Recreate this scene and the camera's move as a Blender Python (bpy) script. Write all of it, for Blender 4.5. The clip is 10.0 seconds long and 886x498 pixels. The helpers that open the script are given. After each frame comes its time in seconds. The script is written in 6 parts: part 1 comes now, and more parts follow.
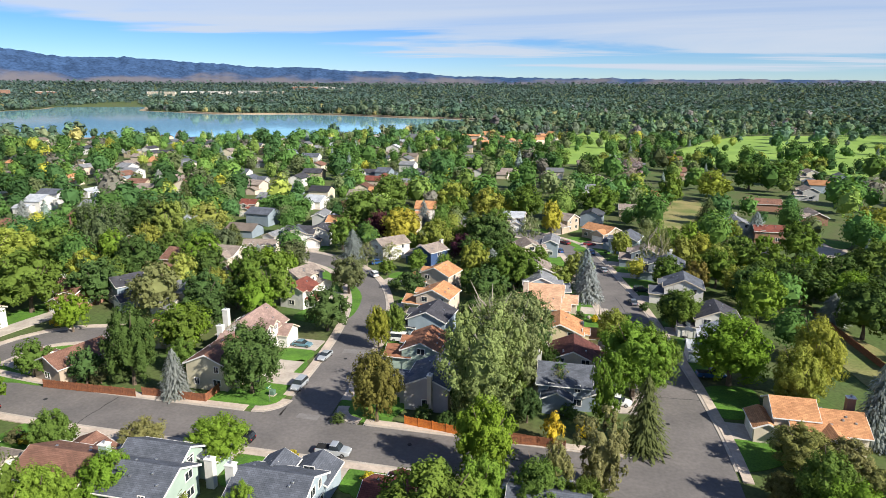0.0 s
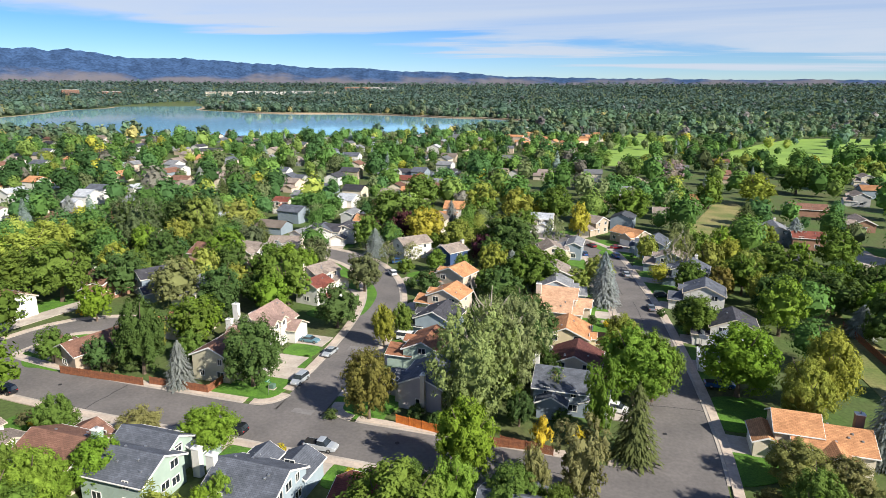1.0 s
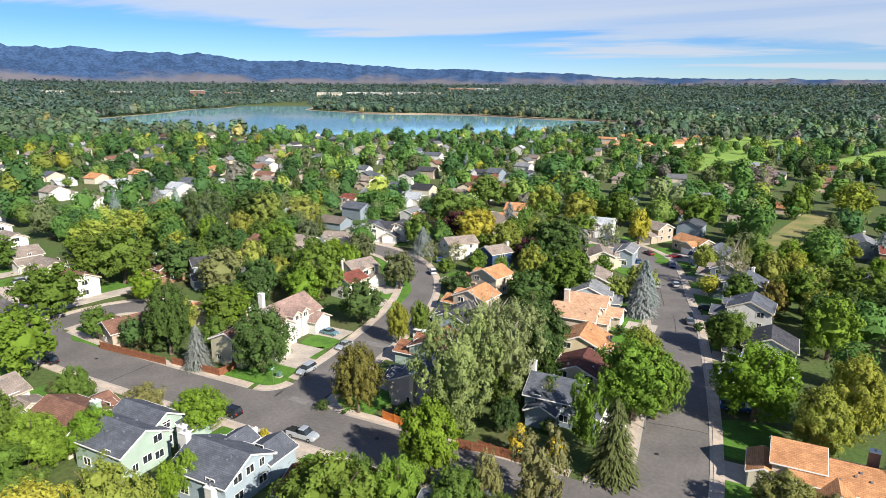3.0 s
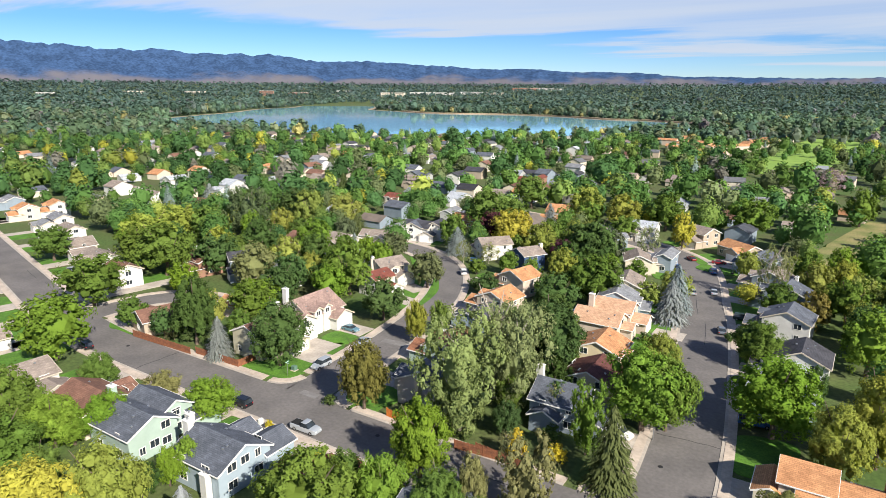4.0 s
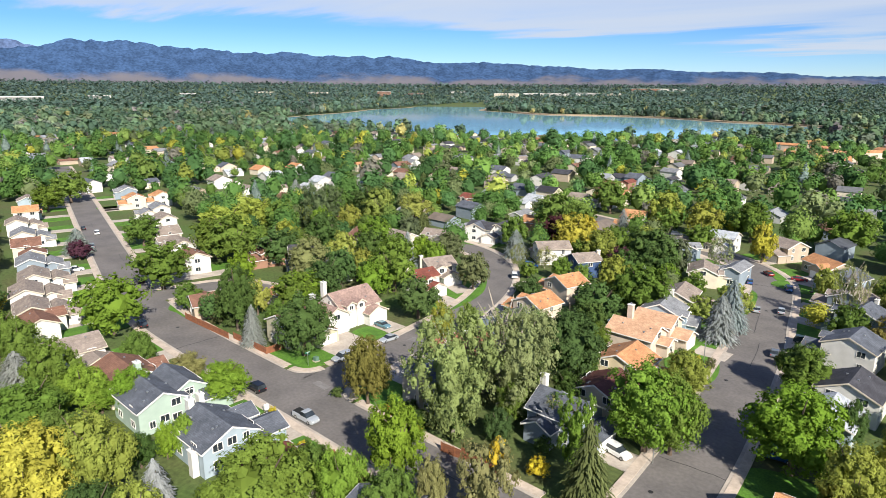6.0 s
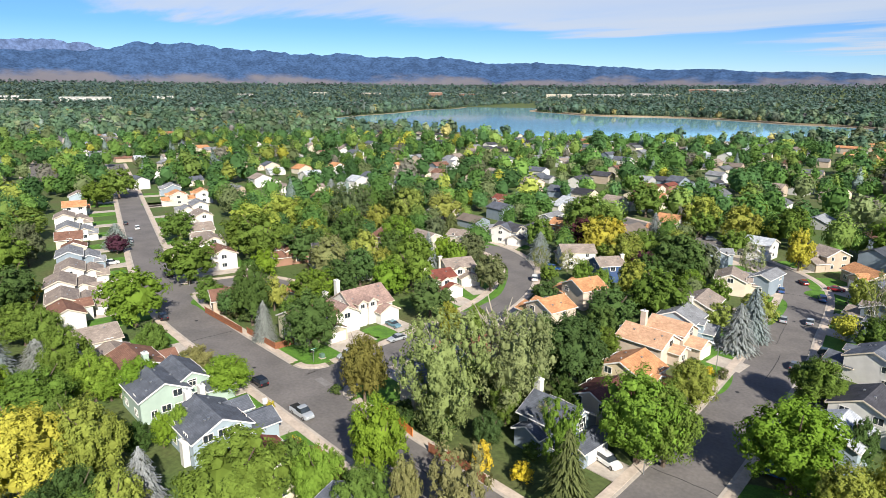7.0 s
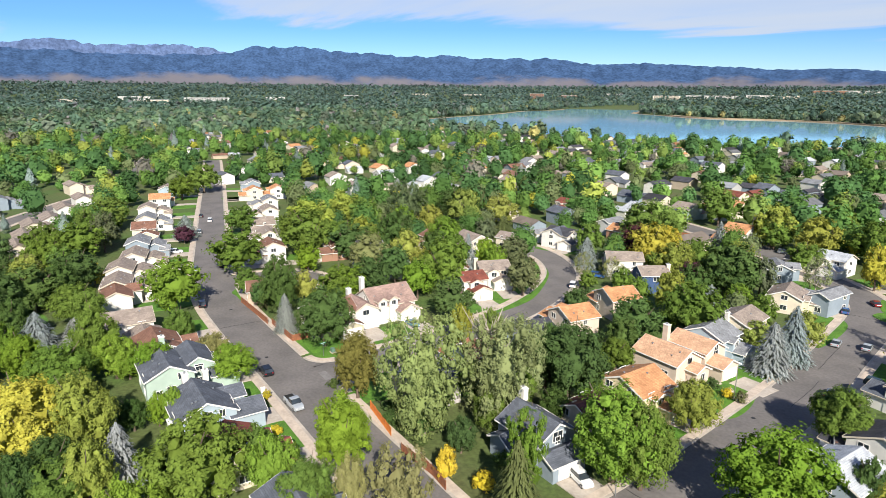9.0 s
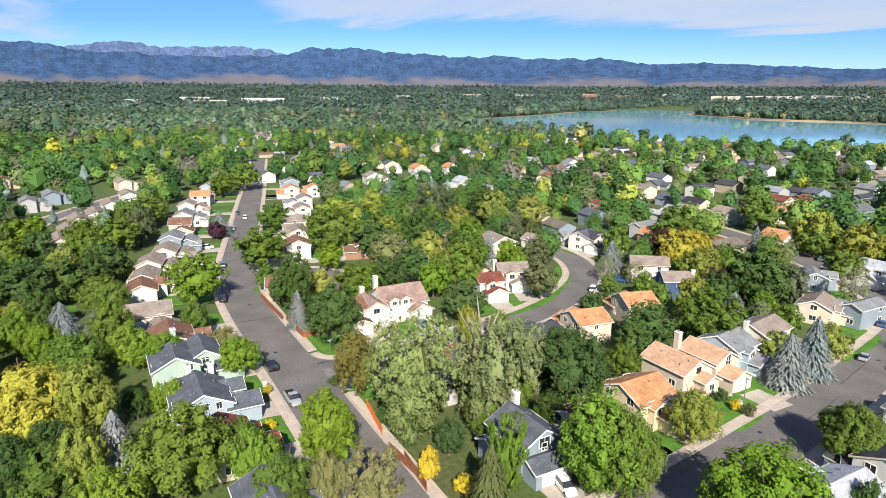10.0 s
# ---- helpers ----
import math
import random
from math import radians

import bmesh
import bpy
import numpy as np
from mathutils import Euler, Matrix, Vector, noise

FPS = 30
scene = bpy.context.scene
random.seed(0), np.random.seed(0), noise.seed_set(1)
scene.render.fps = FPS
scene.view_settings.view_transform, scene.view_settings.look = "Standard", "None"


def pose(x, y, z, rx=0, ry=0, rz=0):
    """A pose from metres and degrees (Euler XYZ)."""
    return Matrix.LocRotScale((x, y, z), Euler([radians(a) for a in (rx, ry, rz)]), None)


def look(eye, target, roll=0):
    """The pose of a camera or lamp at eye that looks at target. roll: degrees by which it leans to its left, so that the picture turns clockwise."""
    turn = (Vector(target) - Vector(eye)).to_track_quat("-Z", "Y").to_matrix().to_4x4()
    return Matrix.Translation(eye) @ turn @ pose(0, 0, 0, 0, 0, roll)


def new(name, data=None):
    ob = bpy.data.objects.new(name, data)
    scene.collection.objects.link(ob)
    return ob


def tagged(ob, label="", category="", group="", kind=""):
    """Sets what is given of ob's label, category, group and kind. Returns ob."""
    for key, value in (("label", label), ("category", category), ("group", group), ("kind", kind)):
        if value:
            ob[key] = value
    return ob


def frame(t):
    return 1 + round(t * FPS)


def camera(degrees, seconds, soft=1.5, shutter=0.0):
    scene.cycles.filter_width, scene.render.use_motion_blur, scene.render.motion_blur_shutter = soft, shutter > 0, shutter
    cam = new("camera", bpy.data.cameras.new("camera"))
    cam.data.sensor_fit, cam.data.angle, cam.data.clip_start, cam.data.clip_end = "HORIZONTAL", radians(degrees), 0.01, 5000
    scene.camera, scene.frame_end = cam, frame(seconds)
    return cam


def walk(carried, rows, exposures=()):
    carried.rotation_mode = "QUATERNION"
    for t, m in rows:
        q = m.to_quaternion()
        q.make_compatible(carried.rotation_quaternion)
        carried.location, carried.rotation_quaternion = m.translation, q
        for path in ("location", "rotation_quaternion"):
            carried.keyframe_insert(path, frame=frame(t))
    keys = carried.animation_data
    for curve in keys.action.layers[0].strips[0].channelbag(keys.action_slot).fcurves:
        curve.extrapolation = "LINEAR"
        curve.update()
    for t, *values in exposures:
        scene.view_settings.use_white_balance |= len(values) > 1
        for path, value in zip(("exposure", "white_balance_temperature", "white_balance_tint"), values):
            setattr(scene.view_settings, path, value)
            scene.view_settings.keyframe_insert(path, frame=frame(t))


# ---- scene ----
cam = camera(70.3, 10.0, soft=0.8)
METRES, EYE, TILT, LEAN, TURN = 93.0, 56.0, 0.0, 0.0, 12.5
ROWS = [
    (0.0, 0.0, 0.0, 0.0, 0.09, -14.09, -0.35),
    (0.5, 0.05, 0.002, -0.0003, 2.38, -14.09, -0.38),
    (1.0, 0.0999, 0.0058, -0.0005, 4.66, -14.09, -0.41),
    (1.5, 0.1498, 0.0116, -0.001, 6.93, -14.08, -0.42),
    (2.0, 0.1991, 0.0196, -0.0016, 9.19, -14.07, -0.43),
    (2.5, 0.2483, 0.0295, -0.0021, 11.47, -14.06, -0.45),
    (4.0, 0.3922, 0.0739, -0.0024, 19.79, -14.11, -0.42),
    (4.5, 0.4377, 0.0928, -0.0026, 22.46, -14.11, -0.42),
    (5.0, 0.4824, 0.1135, -0.0024, 25.11, -14.11, -0.42),
    (5.5, 0.5262, 0.1362, -0.0021, 27.68, -14.11, -0.42),
    (7.0, 0.6525, 0.2172, -0.0013, 34.85, -14.08, -0.4),
    (7.5, 0.692, 0.248, -0.0015, 37.17, -14.06, -0.41),
    (8.0, 0.7303, 0.2806, -0.0016, 39.49, -14.05, -0.4),
    (8.5, 0.767, 0.3148, -0.0019, 41.79, -14.03, -0.4),
    (9.0, 0.8026, 0.3506, -0.002, 44.07, -14.02, -0.41),
    (9.5, 0.8358, 0.3864, -0.0021, 46.36, -14.02, -0.4),
    (10.0, 0.8687, 0.4254, -0.002, 48.76, -14.01, -0.39),
]
walk(cam, [(t, pose(0, 0, EYE, TILT, LEAN, TURN) @ pose(METRES * x, METRES * y, METRES * z, 90 + pitch, roll, yaw)) for t, x, y, z, yaw, pitch, roll in ROWS])

# ---- light ----
SUN_AZ, SUN_EL = 114.0, 34.0      # degrees clockwise from +y, degrees up
scene.view_settings.exposure = 0.92
world = bpy.data.worlds.new("sky")
scene.world = world
world.use_nodes = True


def build_sky():
    nt = world.node_tree
    nt.nodes.clear()
    n, l = nt.nodes.new, nt.links.new
    out, bg = n("ShaderNodeOutputWorld"), n("ShaderNodeBackground")
    sky = n("ShaderNodeTexSky")
    sky.sky_type, sky.sun_disc = "NISHITA", False
    sky.sun_elevation, sky.sun_rotation = radians(SUN_EL), radians(SUN_AZ)
    sky.altitude, sky.air_density, sky.dust_density, sky.ozone_density = 1500, 1.0, 0.3, 2.0
    tc, sep = n("ShaderNodeTexCoord"), n("ShaderNodeSeparateXYZ")
    l(tc.outputs["Generated"], sep.inputs[0])
    # cloud sheet: the sky's direction laid out on a flat layer overhead
    add = n("ShaderNodeMath"); add.operation = "ADD"; add.inputs[1].default_value = 0.055
    mx = n("ShaderNodeMath"); mx.operation = "MAXIMUM"; mx.inputs[1].default_value = 0.01
    l(sep.outputs[2], add.inputs[0]); l(add.outputs[0], mx.inputs[0])
    dx = n("ShaderNodeMath"); dx.operation = "DIVIDE"
    dy = n("ShaderNodeMath"); dy.operation = "DIVIDE"
    l(sep.outputs[0], dx.inputs[0]); l(mx.outputs[0], dx.inputs[1])
    l(sep.outputs[1], dy.inputs[0]); l(mx.outputs[0], dy.inputs[1])
    com = n("ShaderNodeCombineXYZ")
    l(dx.outputs[0], com.inputs[0]); l(dy.outputs[0], com.inputs[1])
    mp = n("ShaderNodeMapping"); mp.inputs["Rotation"].default_value = (0, 0, radians(30)); mp.inputs["Scale"].default_value = (0.16, 0.42, 1)
    mp.inputs["Location"].default_value = (1.3, 0.35, 0)
    l(com.outputs[0], mp.inputs[0])
    big = n("ShaderNodeTexNoise"); big.inputs["Scale"].default_value = 0.9; big.inputs["Detail"].default_value = 8; big.inputs["Roughness"].default_value = 0.55
    big.inputs["Distortion"].default_value = 0.5
    l(mp.outputs[0], big.inputs[0])

    def ramp_of(src, a, b, lo, hi, smooth=True):
        r = n("ShaderNodeMapRange")
        if smooth:
            r.interpolation_type = "SMOOTHSTEP"
        for i, v in ((1, a), (2, b), (3, lo), (4, hi)):
            r.inputs[i].default_value = v
        l(src, r.inputs[0])
        return r.outputs[0]

    def calc(op, p, q):
        m = n("ShaderNodeMath"); m.operation = op
        for i, v in enumerate((p, q)):
            if isinstance(v, float):
                m.inputs[i].default_value = v
            else:
                l(v, m.inputs[i])
        return m.outputs[0]
    # a high cloud deck whose edge lies lower towards the north-east
    edge = ramp_of(sep.outputs[0], -0.75, 0.15, 0.098, 0.045)
    wisp = ramp_of(big.outputs[0], 0.3, 0.7, -0.05, 0.05, False)
    depth = calc("SUBTRACT", calc("ADD", sep.outputs[2], wisp), edge)
    deck = ramp_of(depth, -0.006, 0.018, 0.0, 1.0)
    body = ramp_of(big.outputs[0], 0.34, 0.64, 0.55, 1.0)
    overhead = ramp_of(sep.outputs[2], 0.16, 0.42, 0.92, 0.2)
    fac = calc("MULTIPLY", calc("MULTIPLY", deck, body), overhead)
    # clear air is a deeper blue a few degrees up
    tint = n("ShaderNodeValToRGB")
    els = tint.color_ramp.elements
    els[0].position, els[0].color = 0.0, (0.60, 0.68, 0.82, 1)
    els[1].position, els[1].color = 1.0, (0.42, 0.55, 0.8, 1)
    for p, c in ((0.035, (0.47, 0.62, 0.84, 1)), (0.09, (0.31, 0.52, 0.84, 1)), (0.4, (0.34, 0.56, 0.85, 1))):
        els.new(p).color = c
    l(sep.outputs[2], tint.inputs[0])
    mul = n("ShaderNodeMixRGB"); mul.blend_type = "MULTIPLY"; mul.inputs[0].default_value = 1.0
    l(sky.outputs[0], mul.inputs[1]); l(tint.outputs[0], mul.inputs[2])
    mix = n("ShaderNodeMixRGB"); mix.inputs[2].default_value = (4.1, 4.55, 5.3, 1)
    l(fac, mix.inputs[0]); l(mul.outputs[0], mix.inputs[1])
    l(mix.outputs[0], bg.inputs[0]); bg.inputs[1].default_value = 0.084
    l(bg.outputs[0], out.inputs[0])


build_sky()
sun = new("sun", bpy.data.lights.new("sun", "SUN"))
sun.data.energy, sun.data.angle, sun.data.color = 4.8, radians(0.53), (1.0, 0.94, 0.83)
_a, _e = radians(SUN_AZ), radians(SUN_EL)
SUN_DIR = Vector((math.sin(_a) * math.cos(_e), math.cos(_a) * math.cos(_e), math.sin(_e)))
sun.matrix_world = look(SUN_DIR * 300, (0, 0, 0))

# ---- materials ----
MATS = {}


def material(name, colour, colour2=None, scale=1.0, rough=0.85, bump=0.0, bump_scale=8.0, metal=0.0, detail=5.0, spec=0.3, fine=0.0, coord="Object", ramp=(0.35, 0.65)):
    """Two colours blended by noise in metres, a finer grain over it, and a bump."""
    if name in MATS:
        return MATS[name]
    m = bpy.data.materials.new(name)
    m.use_nodes = True
    nt = m.node_tree
    n, l, b = nt.nodes.new, nt.links.new, nt.nodes["Principled BSDF"]
    b.inputs["Roughness"].default_value, b.inputs["Metallic"].default_value = rough, metal
    b.inputs["Specular IOR Level"].default_value = spec
    tc = n("ShaderNodeTexCoord")
    c2 = colour2 or tuple(v * 0.75 for v in colour)
    t1 = n("ShaderNodeTexNoise"); t1.inputs["Scale"].default_value = scale; t1.inputs["Detail"].default_value = detail
    l(tc.outputs[coord], t1.inputs[0])
    r = n("ShaderNodeValToRGB")
    r.color_ramp.elements[0].position, r.color_ramp.elements[1].position = ramp
    r.color_ramp.elements[0].color, r.color_ramp.elements[1].color = (*c2, 1), (*colour, 1)
    l(t1.outputs[0], r.inputs[0])
    last = r.outputs[0]
    if fine:
        t2 = n("ShaderNodeTexNoise"); t2.inputs["Scale"].default_value = bump_scale; t2.inputs["Detail"].default_value = 3
        l(tc.outputs[coord], t2.inputs[0])
        mr = n("ShaderNodeMapRange"); mr.inputs[1].default_value, mr.inputs[2].default_value = 0.3, 0.7
        mr.inputs[3].default_value, mr.inputs[4].default_value = 1 - fine, 1 + fine
        l(t2.outputs[0], mr.inputs[0])
        mm = n("ShaderNodeVectorMath"); mm.operation = "SCALE"
        l(last, mm.inputs[0]); l(mr.outputs[0], mm.inputs[3])
        last = mm.outputs[0]
    l(last, b.inputs["Base Color"])
    if bump:
        t3 = n("ShaderNodeTexNoise"); t3.inputs["Scale"].default_value = bump_scale; t3.inputs["Detail"].default_value = 4
        l(tc.outputs[coord], t3.inputs[0])
        bp = n("ShaderNodeBump"); bp.inputs["Strength"].default_value = bump; bp.inputs["Distance"].default_value = 0.05
        l(t3.outputs[0], bp.inputs["Height"]); l(bp.outputs[0], b.inputs["Normal"])
    MATS[name] = m
    return m


def foliage(name, source):
    """Leaves: some light passes through. source: the tree's own colour (object) or the tint laid on the mesh."""
    if name in MATS:
        return MATS[name]
    m = bpy.data.materials.new(name)
    m.use_nodes = True
    nt = m.node_tree
    nt.nodes.clear()
    n, l = nt.nodes.new, nt.links.new
    out, ad = n("ShaderNodeOutputMaterial"), n("ShaderNodeMixShader")
    df, tr = n("ShaderNodeBsdfDiffuse"), n("ShaderNodeBsdfTranslucent")
    if source == "object":
        oi = n("ShaderNodeObjectInfo"); col = oi.outputs["Color"]
    else:
        at = n("ShaderNodeVertexColor"); at.layer_name = "tint"; col = at.outputs["Color"]
    ge = n("ShaderNodeNewGeometry")
    mr = n("ShaderNodeMapRange"); mr.inputs[3].default_value, mr.inputs[4].default_value = 0.84, 1.18
    l(ge.outputs["Random Per Island"], mr.inputs[0])
    tc = n("ShaderNodeTexCoord")
    tx = n("ShaderNodeTexNoise"); tx.inputs["Scale"].default_value = 3.5 if source == "object" else 0.02; tx.inputs["Detail"].default_value = 3
    l(tc.outputs["Object"], tx.inputs[0])
    mr2 = n("ShaderNodeMapRange"); mr2.inputs[1].default_value, mr2.inputs[2].default_value = 0.3, 0.7; mr2.inputs[3].default_value, mr2.inputs[4].default_value = 0.8, 1.2
    l(tx.outputs[0], mr2.inputs[0])
    mu = n("ShaderNodeMath"); mu.operation = "MULTIPLY"
    l(mr.outputs[0], mu.inputs[0]); l(mr2.outputs[0], mu.inputs[1])
    sc = n("ShaderNodeVectorMath"); sc.operation = "SCALE"
    l(col, sc.inputs[0]); l(mu.outputs[0], sc.inputs[3])
    l(sc.outputs[0], df.inputs[0])
    wm = n("ShaderNodeVectorMath"); wm.operation = "MULTIPLY"; wm.inputs[1].default_value = (1.35, 1.35, 0.6)
    l(sc.outputs[0], wm.inputs[0]); l(wm.outputs[0], tr.inputs[0])
    ad.inputs[0].default_value = 0.2
    l(df.outputs[0], ad.inputs[1]); l(tr.outputs[0], ad.inputs[2]); l(ad.outputs[0], out.inputs[0])
    MATS[name] = m
    return m


LEAF = foliage("leaves", "object")
LEAF_FAR = foliage("far_leaves", "tint")
BARK = material("bark", (0.16, 0.12, 0.09), (0.08, 0.06, 0.045), 6, bump=0.5, bump_scale=20)
PALE_BARK = material("pale_bark", (0.42, 0.38, 0.31), (0.24, 0.20, 0.16), 6, bump=0.4, bump_scale=20)
ASPHALT = material("asphalt", (0.162, 0.148, 0.141), (0.121, 0.112, 0.108), 0.12, rough=0.9, fine=0.12, bump_scale=1.6)
CONCRETE = material("concrete", (0.517, 0.429, 0.352), (0.396, 0.330, 0.275), 0.35, rough=0.9, fine=0.1, bump_scale=2.0)
DRIVE = material("driveway_concrete", (0.441, 0.389, 0.336), (0.347, 0.304, 0.263), 0.3, rough=0.9, fine=0.1, bump_scale=2.0)
LAWN = material("lawn_grass", (0.090, 0.204, 0.022), (0.060, 0.138, 0.019), 0.3, rough=0.95, fine=0.25, bump_scale=3.0, bump=0.4)
GROUND = material("ground_cover", (0.066, 0.112, 0.026), (0.086, 0.094, 0.036), 0.06, rough=0.95, fine=0.25, bump_scale=1.2)
MULCH = material("mulch_bed", (0.204, 0.132, 0.090), (0.120, 0.084, 0.060), 0.8, rough=0.95, fine=0.25, bump_scale=5)
DRY = material("dry_grass", (0.253, 0.218, 0.092), (0.115, 0.149, 0.040), 0.08, rough=0.95, fine=0.2, bump_scale=1.5)
SAND = material("shore_sand", (0.36, 0.28, 0.19), (0.25, 0.2, 0.13), 0.03, rough=0.95)
FAIRWAY = material("fairway_grass", (0.221, 0.336, 0.063), (0.158, 0.263, 0.047), 0.02, rough=0.95, fine=0.1, bump_scale=0.1)
WHITE = material("white_trim", (0.78, 0.76, 0.72), (0.70, 0.68, 0.64), 1.5, rough=0.5)
GLASS = material("window_glass", (0.035, 0.045, 0.055), (0.02, 0.025, 0.03), 0.7, rough=0.06, spec=0.8)
FENCE = material("cedar_fence", (0.27, 0.105, 0.05), (0.17, 0.07, 0.04), 1.4, rough=0.9, fine=0.25, bump_scale=7)
ORANGE_FENCE = material("stained_orange_fence", (0.62, 0.20, 0.035), (0.45, 0.13, 0.03), 1.2, rough=0.85, fine=0.2, bump_scale=7)
RUBBER = material("tyre_rubber", (0.02, 0.02, 0.02), (0.012, 0.012, 0.012), 5, rough=0.9)
STEEL = material("grey_metal", (0.45, 0.46, 0.47), (0.36, 0.37, 0.38), 3, rough=0.35, metal=0.8)
STONE = material("landscape_stone", (0.42, 0.36, 0.29), (0.26, 0.22, 0.18), 1.5, rough=0.9, fine=0.2, bump_scale=5)


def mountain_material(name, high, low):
    """Wooded heights over drier lower slopes, with blue distance haze painted into the colours."""
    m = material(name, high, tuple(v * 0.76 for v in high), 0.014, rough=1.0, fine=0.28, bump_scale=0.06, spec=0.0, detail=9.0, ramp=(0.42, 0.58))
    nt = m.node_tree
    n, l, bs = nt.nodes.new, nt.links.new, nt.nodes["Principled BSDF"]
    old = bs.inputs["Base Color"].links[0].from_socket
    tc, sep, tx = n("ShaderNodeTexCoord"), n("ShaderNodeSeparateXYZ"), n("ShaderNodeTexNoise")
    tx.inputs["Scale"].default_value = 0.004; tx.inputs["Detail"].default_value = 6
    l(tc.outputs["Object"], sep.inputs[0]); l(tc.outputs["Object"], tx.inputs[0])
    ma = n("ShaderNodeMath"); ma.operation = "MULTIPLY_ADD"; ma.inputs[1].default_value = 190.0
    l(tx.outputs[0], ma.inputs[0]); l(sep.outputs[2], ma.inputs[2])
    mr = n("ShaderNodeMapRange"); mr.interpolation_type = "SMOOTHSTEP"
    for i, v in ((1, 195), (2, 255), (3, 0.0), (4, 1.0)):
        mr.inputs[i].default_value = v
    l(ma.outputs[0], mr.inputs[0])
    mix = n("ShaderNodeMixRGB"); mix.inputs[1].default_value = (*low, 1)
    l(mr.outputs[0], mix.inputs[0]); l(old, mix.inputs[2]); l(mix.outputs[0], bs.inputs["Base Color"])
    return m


# ---- helpers for building ----
def mesh_of(bm, name):
    me = bpy.data.meshes.new(name)
    bm.to_mesh(me)
    bm.free()
    return me


def part(name, bm, mat, parent=None, label=""):
    me = bm if isinstance(bm, bpy.types.Mesh) else mesh_of(bm, name)
    if mat and not me.materials:
        me.materials.append(mat)
    ob = new(name, me)
    ob.parent = parent
    if label:
        tagged(ob, label)
    return ob


def add_box(bm, x0, y0, z0, x1, y1, z1):
    v = [bm.verts.new((x, y, z)) for z in (z0, z1) for x, y in ((x0, y0), (x1, y0), (x1, y1), (x0, y1))]
    for f in ((0, 3, 2, 1), (4, 5, 6, 7), (0, 1, 5, 4), (1, 2, 6, 5), (2, 3, 7, 6), (3, 0, 4, 7)):
        bm.faces.new([v[i] for i in f])
    return v


def box(x0, y0, z0, x1, y1, z1, bevel=0.0):
    bm = bmesh.new()
    add_box(bm, x0, y0, z0, x1, y1, z1)
    if bevel:
        bmesh.ops.bevel(bm, geom=bm.edges[:], offset=bevel, segments=1, affect="EDGES")
    return bm


def grid_mesh(name, verts, faces, mat):
    me = bpy.data.meshes.new(name)
    me.from_pydata(verts, [], faces)
    me.materials.append(mat)
    me.update()
    return me


def smooth_line(points, step=3.0):
    """A rounded line through the points (Catmull-Rom), with a point about every step metres."""
    p = [Vector((x, y)) for x, y in points]
    p = [2 * p[0] - p[1]] + p + [2 * p[-1] - p[-2]]
    out = []
    for i in range(1, len(p) - 2):
        n = max(1, int((p[i + 1] - p[i]).length / step))
        for k in range(n):
            t = k / n
            out.append(0.5 * (2 * p[i] + (p[i + 1] - p[i - 1]) * t + (2 * p[i - 1] - 5 * p[i] + 4 * p[i + 1] - p[i + 2]) * t * t + (3 * p[i] - p[i - 1] - 3 * p[i + 1] + p[i + 2]) * t ** 3))
    out.append(p[-2])
    return out


def offset_line(line, d):
    out = []
    for i, p in enumerate(line):
        t = (line[min(i + 1, len(line) - 1)] - line[max(i - 1, 0)]).normalized()
        out.append(p + Vector((-t.y, t.x)) * d)
    return out


def strip(name, line, d0, d1, z0, z1, mat):
    """A slab along a line between two offsets from it, with its top at z1 and its foot at z0."""
    a, b = offset_line(line, d0), offset_line(line, d1)
    v, f = [], []
    for p, q in zip(a, b):
        v += [(p.x, p.y, z1), (q.x, q.y, z1), (p.x, p.y, z0), (q.x, q.y, z0)]
    for i in range(len(line) - 1):
        k = 4 * i
        f += [(k, k + 4, k + 5, k + 1), (k, k + 2, k + 6, k + 4), (k + 1, k + 5, k + 7, k + 3)]
    f += [(0, 1, 3, 2), (len(v) - 4, len(v) - 2, len(v) - 1, len(v) - 3)]
    return grid_mesh(name, v, f, mat)


def blob(name, points, z, mat, thick=0.0, closed_step=4.0):
    """A flat sheet with a rounded outline."""
    pts = [Vector(p) for p in points]
    n = len(pts)
    line = []
    for i in range(n):
        a, b, c, d = pts[i - 1], pts[i], pts[(i + 1) % n], pts[(i + 2) % n]
        m = max(2, int((c - b).length / closed_step))
        for k in range(m):
            t = k / m
            line.append(0.5 * (2 * b + (c - a) * t + (2 * a - 5 * b + 4 * c - d) * t * t + (3 * b - a - 3 * c + d) * t ** 3))
    bm = bmesh.new()
    vs = [bm.verts.new((p.x, p.y, z)) for p in line]
    bm.faces.new(vs)
    bmesh.ops.triangulate(bm, faces=bm.faces[:])
    if bm.faces[:] and sum(f.normal.z for f in bm.faces) < 0:
        bmesh.ops.reverse_faces(bm, faces=bm.faces[:])
    if thick:
        bmesh.ops.recalc_face_normals(bm, faces=bm.faces[:])
        edge = [e for e in bm.edges if e.is_boundary]
        r = bmesh.ops.extrude_edge_only(bm, edges=edge)
        for g in r["geom"]:
            if isinstance(g, bmesh.types.BMVert):
                g.co.z -= thick
    me = mesh_of(bm, name)
    me.materials.append(mat)
    return me


def inside(x, y, poly):
    c, n = False, len(poly)
    for i in range(n):
        (x0, y0), (x1, y1) = poly[i - 1], poly[i]
        if (y0 > y) != (y1 > y) and x < (x1 - x0) * (y - y0) / (y1 - y0) + x0:
            c = not c
    return c


